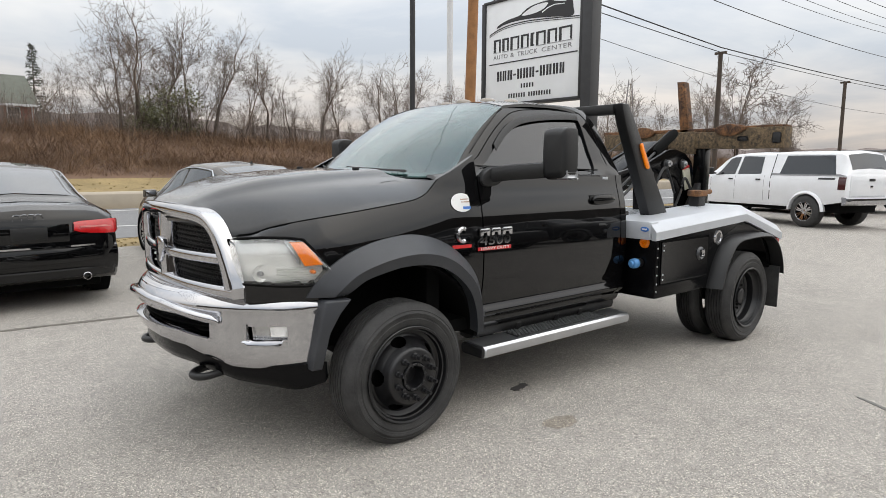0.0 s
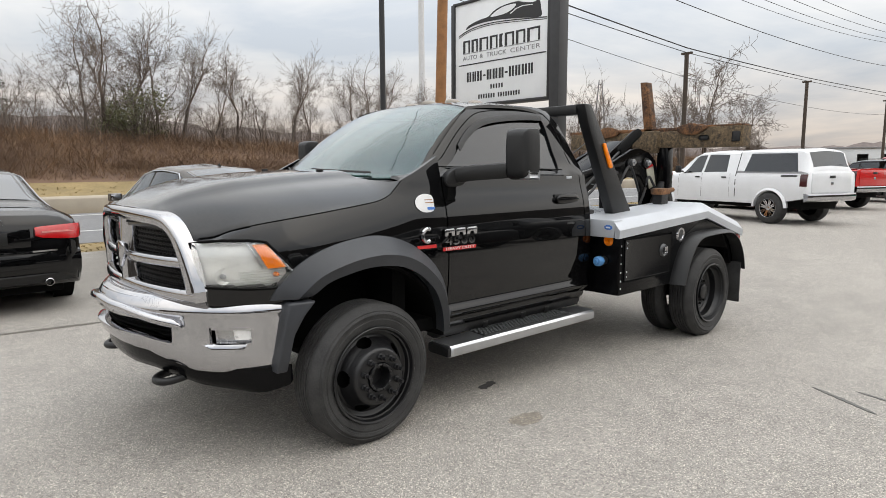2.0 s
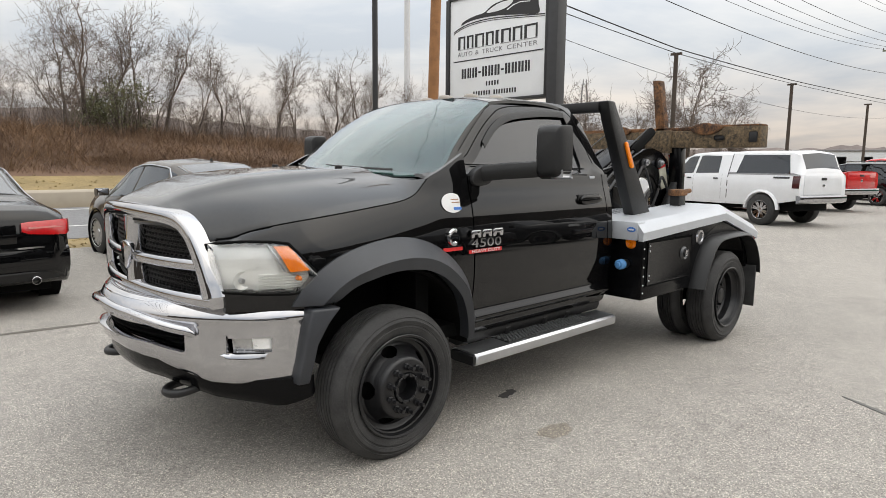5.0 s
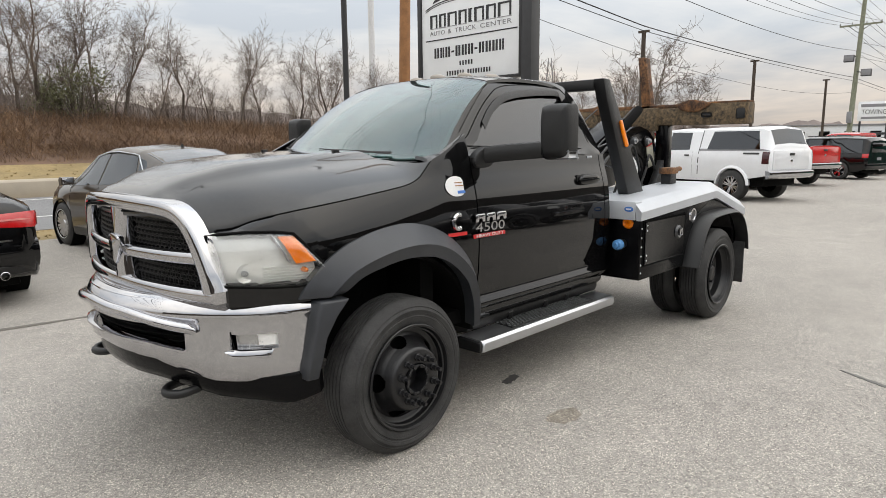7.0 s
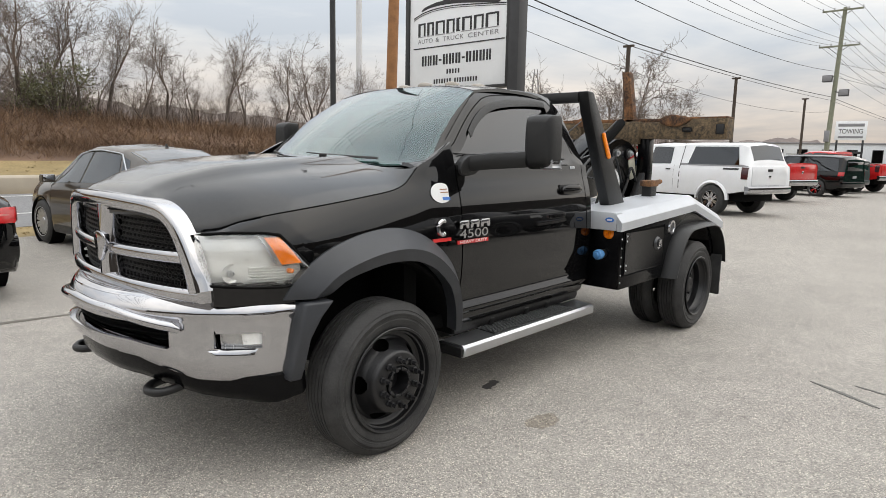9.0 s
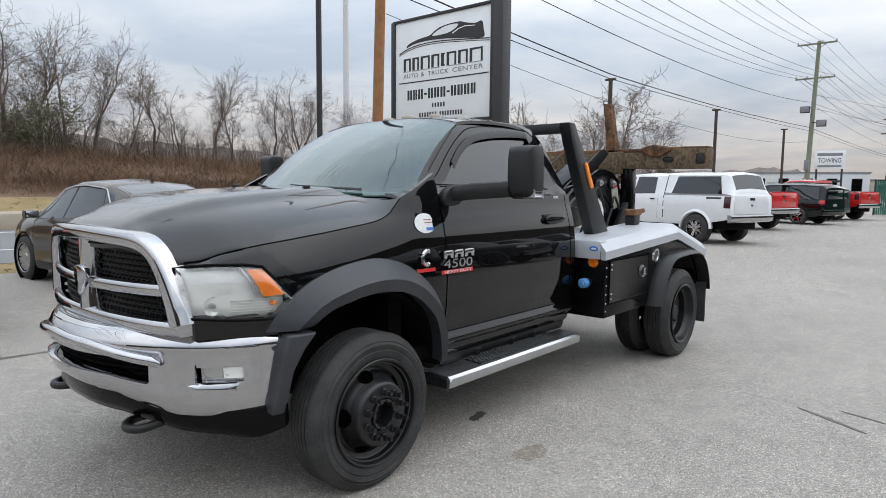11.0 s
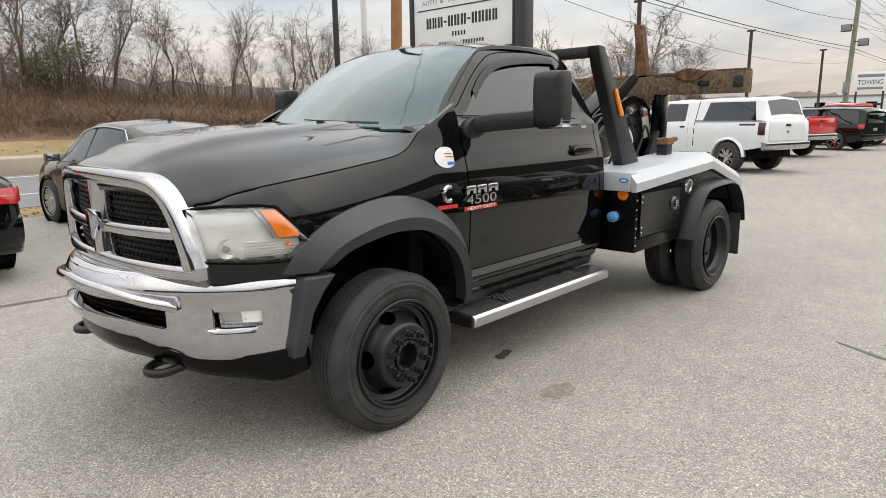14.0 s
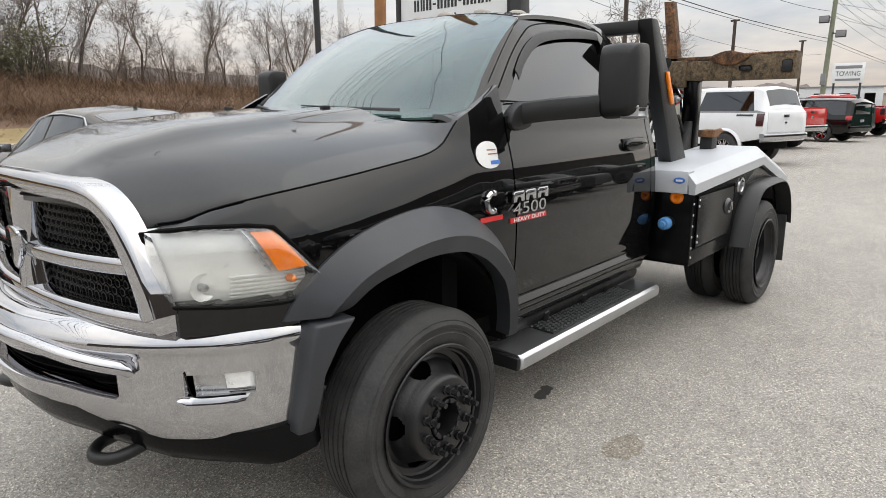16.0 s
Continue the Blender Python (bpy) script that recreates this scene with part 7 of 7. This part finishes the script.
def low_building(name, label, x, y, rz, w, d, h, wall, roofm, windows):
    b = thing(name, label, "building", pose(x, y, 0, 0, 0, rz))
    part("wall", box(-w / 2, w / 2, -d / 2, d / 2, -0.02, h, 0.02), wall, b)
    part("roof", box(-w / 2 - 0.2, w / 2 + 0.2, -d / 2 - 0.2, d / 2 + 0.2, h, h + 0.25, 0.03), roofm, b)
    for k in range(windows):
        u = -w / 2 + w * (k + 0.5) / windows
        win = part("window", box(u - 0.8, u + 0.8, -d / 2 - 0.04, -d / 2 + 0.04, 0.9, h - 0.9, 0.02), M_STEELPOLE, b)
        part("pane", box(u - 0.7, u + 0.7, -d / 2 - 0.06, -d / 2 - 0.045, 1.0, h - 1.0), M_TINT2, win)
    return b


def far_woods(x, y, rz, length, h):
    rng = random.Random(int(x))
    bm = bmesh.new()
    n = 90
    rows = []
    for i in range(n + 1):
        u = -length / 2 + length * i / n
        t = h * (0.7 + 0.25 * noise.noise((u * 0.03, x, 0)) + 0.15 * rng.random())
        rows.append([(u, -6, -0.02), (u + rng.uniform(-1, 1), -4, t * 0.6), (u + rng.uniform(-1, 1), 0, t), (u, 6, t * 0.7), (u, 8, -0.02)])
    loft(rows, True, True, bm)
    ob = new("far_woods", mesh_of("far_woods", bm, M_FARWOODS, 0))
    ob.matrix_world = pose(x, y, 0, 0, 0, rz)
    return tagged(ob, "distant grey-brown bare woods on the horizon", "woods", kind="stuff")


far_woods(40.0, 88.0, 0, 300, 9)
far_woods(330.0, 20.0, 82, 420, 6)
far_woods(170.0, 150.0, 130, 260, 10)
low_building("commercial_building", "low white commercial building beyond the lot", 128.0, 27.0, -70, 26, 12, 4.2, M_WHITEPOLE, M_GREYINK, 7)
low_building("commercial_building", "low tan brick commercial building beyond the lot", 150.0, 18.0, -72, 18, 10, 3.2, M_CONCRETE, M_GREYINK, 5)


def brick_house():
    hx, hy = 5.0, 51.0
    hb = thing("brick_house", "red brick house with a grey-green shingle roof", "house", pose(hx, hy, 3.1, 0, 0, 3))
    part("wall", box(-11, 0, 0, 8, -1.2, 2.75, 0.02), M_BRICK, hb)
    gable = [(0, 2.75), (8, 2.75), (4, 4.95)]
    part("gable_wall", prism(gable, "x", -11, 0), M_BRICK, hb)
    part("roof", prism([(-0.45, 2.62), (4, 5.10), (8.45, 2.62), (8.45, 2.48), (4, 4.93), (-0.45, 2.48)], "x", -11.3, 0.3, 0.02), M_ROOFING, hb)
    part("eave_trim", box(-11.3, 0.3, -0.5, -0.42, 2.45, 2.62, 0.01), M_WHITEPOLE, hb)
    part("downspout", tube([(-0.12, -0.08, -0.5), (-0.12, -0.08, 2.6)], 0.05, 8), M_WHITEPOLE, hb)
    for x in (-1.25, -5.2, -8.6):
        w = part("window", box(x - 0.42, x + 0.42, -0.05, 0.03, 1.25, 2.45, 0.01), M_WHITEPOLE, hb)
        part("pane", box(x - 0.35, x + 0.35, -0.07, -0.055, 1.32, 1.82), M_TINT2, w)
        part("pane", box(x - 0.35, x + 0.35, -0.07, -0.055, 1.88, 2.38), M_TINT2, w)
    part("roof_vent", spin([(0, 0.1), (0.3, 0.1), (0.35, 0.02)], (-3.0, 2.0, 3.90), "z", 8), M_ALU, hb)


brick_house()


def pylon_tower():
    t = thing("transmission_tower", "grey steel lattice power transmission tower far away", "tower", pose(118, 78, 1.0, 0, 0, 30))
    bm = bmesh.new()
    for sx in (-1, 1):
        for sy in (-1, 1):
            tube([(sx * 2.2, sy * 2.2, 0), (sx * 0.9, sy * 0.9, 11), (sx * 0.3, sy * 0.3, 19)], 0.09, 4, bm)
    for k in range(9):
        z0, z1 = k * 2, k * 2 + 2
        w0, w1 = lerp([(0, 2.2), (11, 0.9), (19, 0.3)], z0), lerp([(0, 2.2), (11, 0.9), (19, 0.3)], z1)
        for s in (-1, 1):
            tube([(-w0, s * w0, z0), (w1, s * w1, z1)], 0.05, 4, bm)
            tube([(w0, s * w0, z0), (-w1, s * w1, z1)], 0.05, 4, bm)
    part("lattice_mast", bm, M_GREYINK, t)
    for z in (12.5, 15.2, 17.6):
        part("cross_arm", tube([(-3.2, 0, z), (0, 0, z + 0.5), (3.2, 0, z)], 0.10, 4), M_GREYINK, t)


pylon_tower()


# ---- trees ----
class Sticks:
    """Collects tapered twigs as one mesh."""

    def __init__(self):
        self.v, self.f = [], []

    def seg(self, pts, rad, n):
        base = len(self.v)
        for i, p in enumerate(pts):
            d = (pts[min(i + 1, len(pts) - 1)] - pts[max(i - 1, 0)])
            d = d / (np.linalg.norm(d) + 1e-9)
            a = np.cross(d, (0.31, 0.83, 0.46)); a /= np.linalg.norm(a) + 1e-9
            b = np.cross(d, a)
            for k in range(n):
                t = 2 * math.pi * k / n
                self.v.append(tuple(p + rad[i] * (math.cos(t) * a + math.sin(t) * b)))
        for i in range(len(pts) - 1):
            for k in range(n):
                q, r = base + i * n + k, base + i * n + (k + 1) % n
                self.f.append((q, r, r + n, q + n))

    def mesh(self, name, material):
        me = bpy.data.meshes.new(name)
        me.from_pydata(self.v, [], self.f)
        me.materials.append(material)
        me.shade_smooth()
        return me


def bare_tree(seed, height, spread, depth, lean=0.0, fork=0.15, rise=0.10, fine=0.0085):
    rng = np.random.default_rng(seed)
    trunk, crown = Sticks(), Sticks()

    def grow(p, d, length, r, level):
        n = 4 if level < 3 else 2
        pts, rad = [p], [r]
        q, dd = p.copy(), d.copy()
        for k in range(n):
            dd = dd + rng.normal(0, 0.10 + 0.035 * level, 3) + np.array((0, 0, rise * (1 - 0.22 * level) if level > 0 else 0.02))
            dd /= np.linalg.norm(dd)
            q = q + dd * length / n
            pts.append(q.copy()); rad.append(r * (1 - 0.42 * (k + 1) / n))
        (trunk if level == 0 else crown).seg(pts, rad, 7 if level == 0 else (5 if level < 3 else 3))
        if level >= depth:
            return
        kids = rng.integers(4, 6) if level < depth - 2 else rng.integers(3, 6)
        for c in range(kids):
            t = rng.uniform(0.35, 1.0) if c else 1.0
            if level == 0:
                t = rng.uniform(fork, 1.0) if c else 1.0
            i = min(n, max(1, int(round(t * n))))
            ang = rng.uniform(0.45, 0.95) * (0.25 if c == 0 else spread * (0.85 + 0.12 * level))
            az = rng.uniform(0, 2 * math.pi)
            side = np.cross(dd, (math.cos(az), math.sin(az), 0.3)); side /= np.linalg.norm(side) + 1e-9
            nd = dd * math.cos(ang) + side * math.sin(ang)
            grow(pts[i], nd, length * (rng.uniform(0.74, 0.86) if c == 0 else rng.uniform(0.48, 0.75)), max(fine, rad[i] * rng.uniform(0.45, 0.62) if c else rad[i] * 0.9), level + 1)

    grow(np.zeros(3), np.array((lean, 0.0, 1.0)), height * 0.30, height * 0.0155, 0)
    ob = thing("bare_tree", "leafless grey-brown deciduous tree in winter", "tree", group="bare trees on the bank")
    t = new("trunk", trunk.mesh("trunk", M_BARK)); t.parent = ob
    c = new("crown", crown.mesh("crown", M_TWIG)); c.parent = ob
    c["label"] = "bare branches and twigs"
    ob["tall"] = float(np.percentile([v[2] for v in crown.v], 95))
    return ob


def plant(tree, x, y, rz, k):
    m = pose(x, y, bank_height(x, y) - 0.15, 0, 0, rz) @ Matrix.Scale(k, 4)
    return copy_thing(tree, m)


KINDS = [bare_tree(11, 9.5, 1.0, 5, 0.02), bare_tree(12, 9.5, 0.8, 5, -0.05), bare_tree(13, 9.0, 1.25, 5, 0.1, 0.2, 0.03), bare_tree(14, 9.5, 0.65, 5, 0.0, 0.4), bare_tree(15, 8.5, 1.15, 5, -0.1, 0.2, 0.04), bare_tree(16, 9.5, 0.75, 5, 0.05, 0.35)]
OAKS = [bare_tree(31, 10.0, 1.15, 5, 0.03, 0.25, 0.05, 0.016), bare_tree(32, 10.0, 0.85, 5, -0.03, 0.3, 0.09, 0.014)]
FAR = [bare_tree(21, 9.5, 0.9, 4, fine=0.014), bare_tree(22, 9.5, 0.7, 4, fine=0.014), bare_tree(23, 9.0, 1.1, 4, fine=0.014)]
spots = random.Random(5)
# x, y, kind, height of each tree: the big stand, the thinner row behind the road, the oaks past the lot
first = [(4.0, 40, 3, 4.6), (4.9, 38, 1, 3.4), (6.5, 37, 1, 5.6), (7.8, 38.5, 0, 7.2), (8.8, 37.5, 2, 7.2), (9.7, 39, 4, 7.4), (10.5, 38, 5, 8.0), (11.2, 37, 1, 8.3), (11.9, 38.5, 0, 8.5), (12.7, 37.5, 3, 8.0), (13.3, 38, 5, 7.4), (14.2, 38.5, 1, 5.4), (14.8, 37, 4, 4.6),
         (16.3, 39, 3, 5.0), (16.9, 38, 5, 6.0), (17.6, 39, 1, 4.4), (18.7, 38, 0, 4.9), (19.5, 39, 3, 5.2), (20.2, 38, 1, 5.9), (21.1, 38, 5, 6.5), (22.0, 39, 3, 5.8), (22.7, 38, 0, 6.0), (24.2, 39.5, 1, 5.2), (25.5, 38, 3, 6.2), (26.5, 39, 5, 6.0), (27.3, 38, 1, 6.7), (28.5, 38, 0, 7.4), (29.4, 39, 5, 6.4), (30.0, 38, 3, 5.5), (32, 40, 1, 5.6), (34.5, 40, 5, 6.0), (37, 40, 3, 5.8), (40, 40, 1, 6.4), (42.5, 38, 3, 6.2),
         (44.9, 30, 7, 7.2), (47.2, 30, 7, 9.0), (49.5, 31, 7, 7.0), (52.1, 30, 7, 7.4), (56.1, 30, 7, 7.2), (60.5, 30, 7, 9.0), (64.5, 31, 6, 9.6), (68.1, 30, 6, 12.2), (79.1, 30, 6, 9.2), (84, 33, 6, 6.5), (91, 33, 7, 6.5)]
GROWN = KINDS + OAKS
used = set()
for x, y, k, tall in first:
    rz = spots.uniform(0, 360)
    m = pose(x, y, bank_height(x, y) - 0.15, 0, 0, rz) @ Matrix.Scale((0.89 if x < 15.5 else 0.96 if x < 44 else 0.82) * tall / GROWN[k]["tall"], 4)
    if k not in used:
        used.add(k)
        GROWN[k].matrix_world = m
    else:
        copy_thing(GROWN[k], m)
for j, ob in enumerate(FAR):
    ob.matrix_world = pose(20 + 19 * j, 50 + j, bank_height(20 + 19 * j, 50) - 0.15) @ Matrix.Scale(0.65, 4)
for k in range(46):
    x = 10 + 130 * spots.random() ** 1.6
    plant(FAR[spots.randrange(3)], x, spots.uniform(42, 56), spots.uniform(0, 360), spots.uniform(0.42, 0.62))
# the trees over the lot behind, mirrored in the paint
for k in range(14):
    copy_thing(FAR[k % 3], pose(-22 + 5.2 * k, -27 + 2 * math.sin(3 * k), 0, 0, 0, 50 * k) @ Matrix.Scale(1.0 + 0.25 * math.sin(2 * k), 4))

def conifer(x, y, h, thin):
    rng = np.random.default_rng(int(h * 10))
    ob = thing("conifer", "sparse dark green conifer behind the house" if thin else "dark evergreen among bare trees", "tree", pose(x, y, bank_height(x, y) - 0.1))
    tr, cr = Sticks(), Sticks()
    tr.seg([np.array((0, 0, h * k / 5)) for k in range(6)], [0.16 * (1 - k / 5.2) for k in range(6)], 6)
    for z in np.arange(h * 0.15, h * 0.98, h * 0.025):
        for k in range(5):
            a = rng.uniform(0, 6.283)
            ln = (h - z) * (0.20 if thin else 0.3) * rng.uniform(0.6, 1.1) + 0.2
            d = np.array((math.cos(a), math.sin(a), 0.05 if thin else 0.25))
            p = np.array((0, 0, z))
            e = p + d * ln + np.array((0, 0, -0.08 * ln))
            cr.seg([p, (p + e) / 2 + np.array((0, 0, 0.05)), e], [0.02, 0.015, 0.005], 3)
            for j in range(10):
                q = p + (e - p) * rng.uniform(0.25, 1)
                cr.seg([q, q + rng.normal(0, 0.13, 3) * (1.3 if not thin else 1.0)], [0.03, 0.012], 3)
    t = new("trunk", tr.mesh("trunk", M_BARK)); t.parent = ob
    c = new("crown", cr.mesh("crown", M_NEEDLES)); c.parent = ob


conifer(7.6, 70.0, 10.0, True)


def evergreen_shrub(x, y, rx, rz, seed):
    """A loose olive evergreen: thin stems and many small leaves in clumps."""
    rng = np.random.default_rng(seed)
    ob = thing("evergreen_shrub", "loose olive evergreen shrub among bare trees", "shrub", pose(x, y, bank_height(x, y) - 0.1))
    st, V, F = Sticks(), [], []
    for _ in range(60):
        a, k = rng.uniform(0, 6.283), rng.uniform(0.2, 1.0)
        c = np.array((rx * k * math.cos(a), rx * 0.7 * k * math.sin(a), rz * rng.uniform(0.25, 1.0) * (1.15 - 0.5 * k)))
        st.seg([np.array((0.1 * math.cos(a), 0, 0)), c * np.array((0.5, 0.5, 0.6)), c], [0.03, 0.018, 0.006], 4)
        for _ in range(45):
            p = c + rng.normal(0, 0.28, 3)
            u, v = rng.normal(0, 0.07, 3), rng.normal(0, 0.07, 3)
            b = len(V)
            V += [tuple(p), tuple(p + u), tuple(p + u * 0.6 + v)]
            F.append((b, b + 1, b + 2))
    s = new("stem", st.mesh("stem", M_BARK)); s.parent = ob
    me = bpy.data.meshes.new("foliage")
    me.from_pydata(V, [], F)
    me.materials.append(M_OLIVE)
    f = new("foliage", me); f.parent = ob


evergreen_shrub(10.4, 37.0, 1.9, 3.6, 4)
evergreen_shrub(9.0, 37.6, 1.1, 2.2, 5)


# ---- brush on the bank, grass on the verges ----
def brush(name, label, n, area, height, per, width, material, seed, lean=0.35):
    rng = np.random.default_rng(seed)
    x0, x1, y0, y1 = area
    V, F = [], []
    for _ in range(n):
        # denser towards the near end of the bank
        x = x0 + (x1 - x0) * rng.uniform() ** 1.7
        y = rng.uniform(y0, y1)
        z = bank_height(x, y) - 0.05 if y > 22.3 else -0.02
        hgt = height * rng.uniform(0.55, 1.25) * (0.8 + 0.4 * noise.noise((x * 0.25, y * 0.4, 3)))
        for _ in range(per):
            a = rng.uniform(0, 6.283)
            ln = hgt * rng.uniform(0.5, 1.1)
            k = lean * rng.uniform(0.2, 1.4)
            d = np.array((math.cos(a) * k, math.sin(a) * k, 1.0))
            bx, by = x + rng.normal(0, 0.22) * height, y + rng.normal(0, 0.22) * height
            p0 = np.array((bx, by, z))
            p1 = p0 + d * ln * 0.55
            p2 = p1 + (d + np.array((math.cos(a) * 0.5, math.sin(a) * 0.5, -0.35)) * lean * 2) * ln * 0.45
            w = width * rng.uniform(0.6, 1.3)
            t = rng.uniform(0, 6.283)
            s = np.array((math.cos(t) * w, math.sin(t) * w, 0))
            b = len(V)
            V += [tuple(p0 - s), tuple(p0 + s), tuple(p1 + s * 0.7), tuple(p1 - s * 0.7), tuple(p2)]
            F += [(b, b + 1, b + 2, b + 3), (b + 3, b + 2, b + 4)]
    me = bpy.data.meshes.new(name)
    me.from_pydata(V, [], F)
    me.materials.append(material)
    return tagged(new(name, me), label, "brush", kind="stuff")


brush("bank_brush", "tangled red-brown dead brush on the bank", 7000, (-32, 130, 29.0, 38.5), 1.6, 18, 0.010, M_BRUSH, 21, 1.25)
brush("sapling_thicket", "tall thin bare saplings among the trees", 1500, (0, 130, 36.0, 44.0), 3.4, 8, 0.010, M_TWIG, 25, 0.3)
brush("bank_undergrowth", "low dead weeds at the foot of the brush", 3000, (-32, 130, 28.4, 31.0), 0.8, 14, 0.010, M_BRUSH, 22, 1.0)
brush("verge_grass", "dry yellow grass tufts on the verge", 3000, (-30, 60, 9.3, 10.8), 0.07, 10, 0.006, M_GRASS, 23, 0.6)
brush("bank_grass", "dry yellow grass tufts behind the barrier", 2800, (-32, 120, 21.3, 28.6), 0.16, 10, 0.012, M_GRASS, 24, 0.6)


# ---- behind the camera: added dark walls, and the cars that the paint mirrors ----
# made-up walls out of view; they darken the horizon mirrored in paint and chrome
slab("unseen_wall_back", -60, 70, -31.0, -30.6, -0.02, 7.0, M_DARKWALL, "plain dark wall added out of view to darken the paint's reflections", "wall")
slab("unseen_wall_west", -34.4, -34.0, -31.0, 8.0, -0.02, 6.5, M_DARKWALL, "plain dark wall added out of view to darken the chrome's reflections", "wall")
suv("suv", "dark suv parked across the lot, mirrored in the paint", pose(0.9, -9.4, 0, 0, 0, 88), M_DARKGREY)
pickup("pickup_truck", "dark pickup parked across the lot", pose(4.3, -9.9, 0, 0, 0, 89), M_PAINT, False)
saloon("saloon_car", "dark saloon parked across the lot", pose(-2.4, -9.3, 0, 0, 0, 90), M_BROWNPAINT, "sedan")
suv("suv", "black suv parked across the lot", pose(7.6, -9.8, 0, 0, 0, 86), M_PAINT)
pickup("pickup_truck", "dark pickup with a topper across the lot", pose(11.0, -10.2, 0, 0, 0, 84), M_DARKGREY, True)
suv("suv", "dark grey suv at the end of the lot's row", pose(14.6, -10.4, 0, 0, 0, 84), M_DARKGREY)
pickup("pickup_truck", "black pickup at the end of the lot's row", pose(18.4, -10.8, 0, 0, 0, 82), M_PAINT, False)
suv("suv", "dark suv at the lot's corner", pose(-6.0, -9.6, 0, 0, 0, 92), M_DARKGREY)


# ---- marks on the asphalt ----
def mark(name, pts, half, material, label):
    """A flat uneven stain or strip, 4 mm over the asphalt."""
    rng = random.Random(len(pts) + int(abs(pts[0][0]) * 100))
    line = smooth_poly([(x, y, 0) for x, y in pts], 6)
    left, right = [], []
    for i, p in enumerate(line):
        d = (line[min(i + 1, len(line) - 1)] - line[max(i - 1, 0)]).normalized()
        nrm = Vector((-d.y, d.x, 0))
        k = half * (0.6 + 0.6 * rng.random()) * min(1, 0.25 + min(i, len(line) - 1 - i) * 0.3)
        left.append((p.x + nrm.x * k, p.y + nrm.y * k)); right.append((p.x - nrm.x * k, p.y - nrm.y * k))
    bm = prism(left + right[::-1], "z", 0.0015, 0.004)
    ob = new(name, mesh_of(name, bm, material, 0))
    return tagged(ob, label, "stain", kind="structure")


mark("tar_seam", [(-6.0, 3.55), (-4, 3.4), (-2.6, 3.32), (-1.55, 3.21), (-1.28, 3.19), (-0.4, 3.07), (0.6, 2.95), (1.6, 2.9)], 0.040, M_SEAM, "dark tar seam across the asphalt")
mark("oil_spot", [(1.07, -0.93), (1.12, -0.90), (1.17, -0.90), (1.24, -0.87)], 0.035, M_TAR, "small dark oil spot on the asphalt")
mark("skid_mark", [(2.83, -2.49), (2.74, -2.66), (2.66, -2.80), (2.58, -2.94)], 0.018, M_PATCH, "short dark scuff on the asphalt")
mark("skid_mark", [(2.95, -2.74), (2.92, -2.86), (2.86, -3.05), (2.80, -3.25)], 0.012, M_PATCH, "short dark scuff on the asphalt")
blot = [(0.895 + (0.125 + 0.012 * math.sin(3 * a + 1) + 0.008 * math.sin(5 * a)) * math.cos(a), -1.49 + (0.085 + 0.010 * math.sin(2 * a + 2) + 0.006 * math.sin(7 * a)) * math.sin(a)) for a in [2 * math.pi * k / 48 for k in range(48)]]
tagged(new("oil_patch", mesh_of("oil_patch", prism(blot, "z", 0.0, 0.0015), M_OILY, 0)), "faint brown oil patch on the asphalt", "stain", kind="structure")
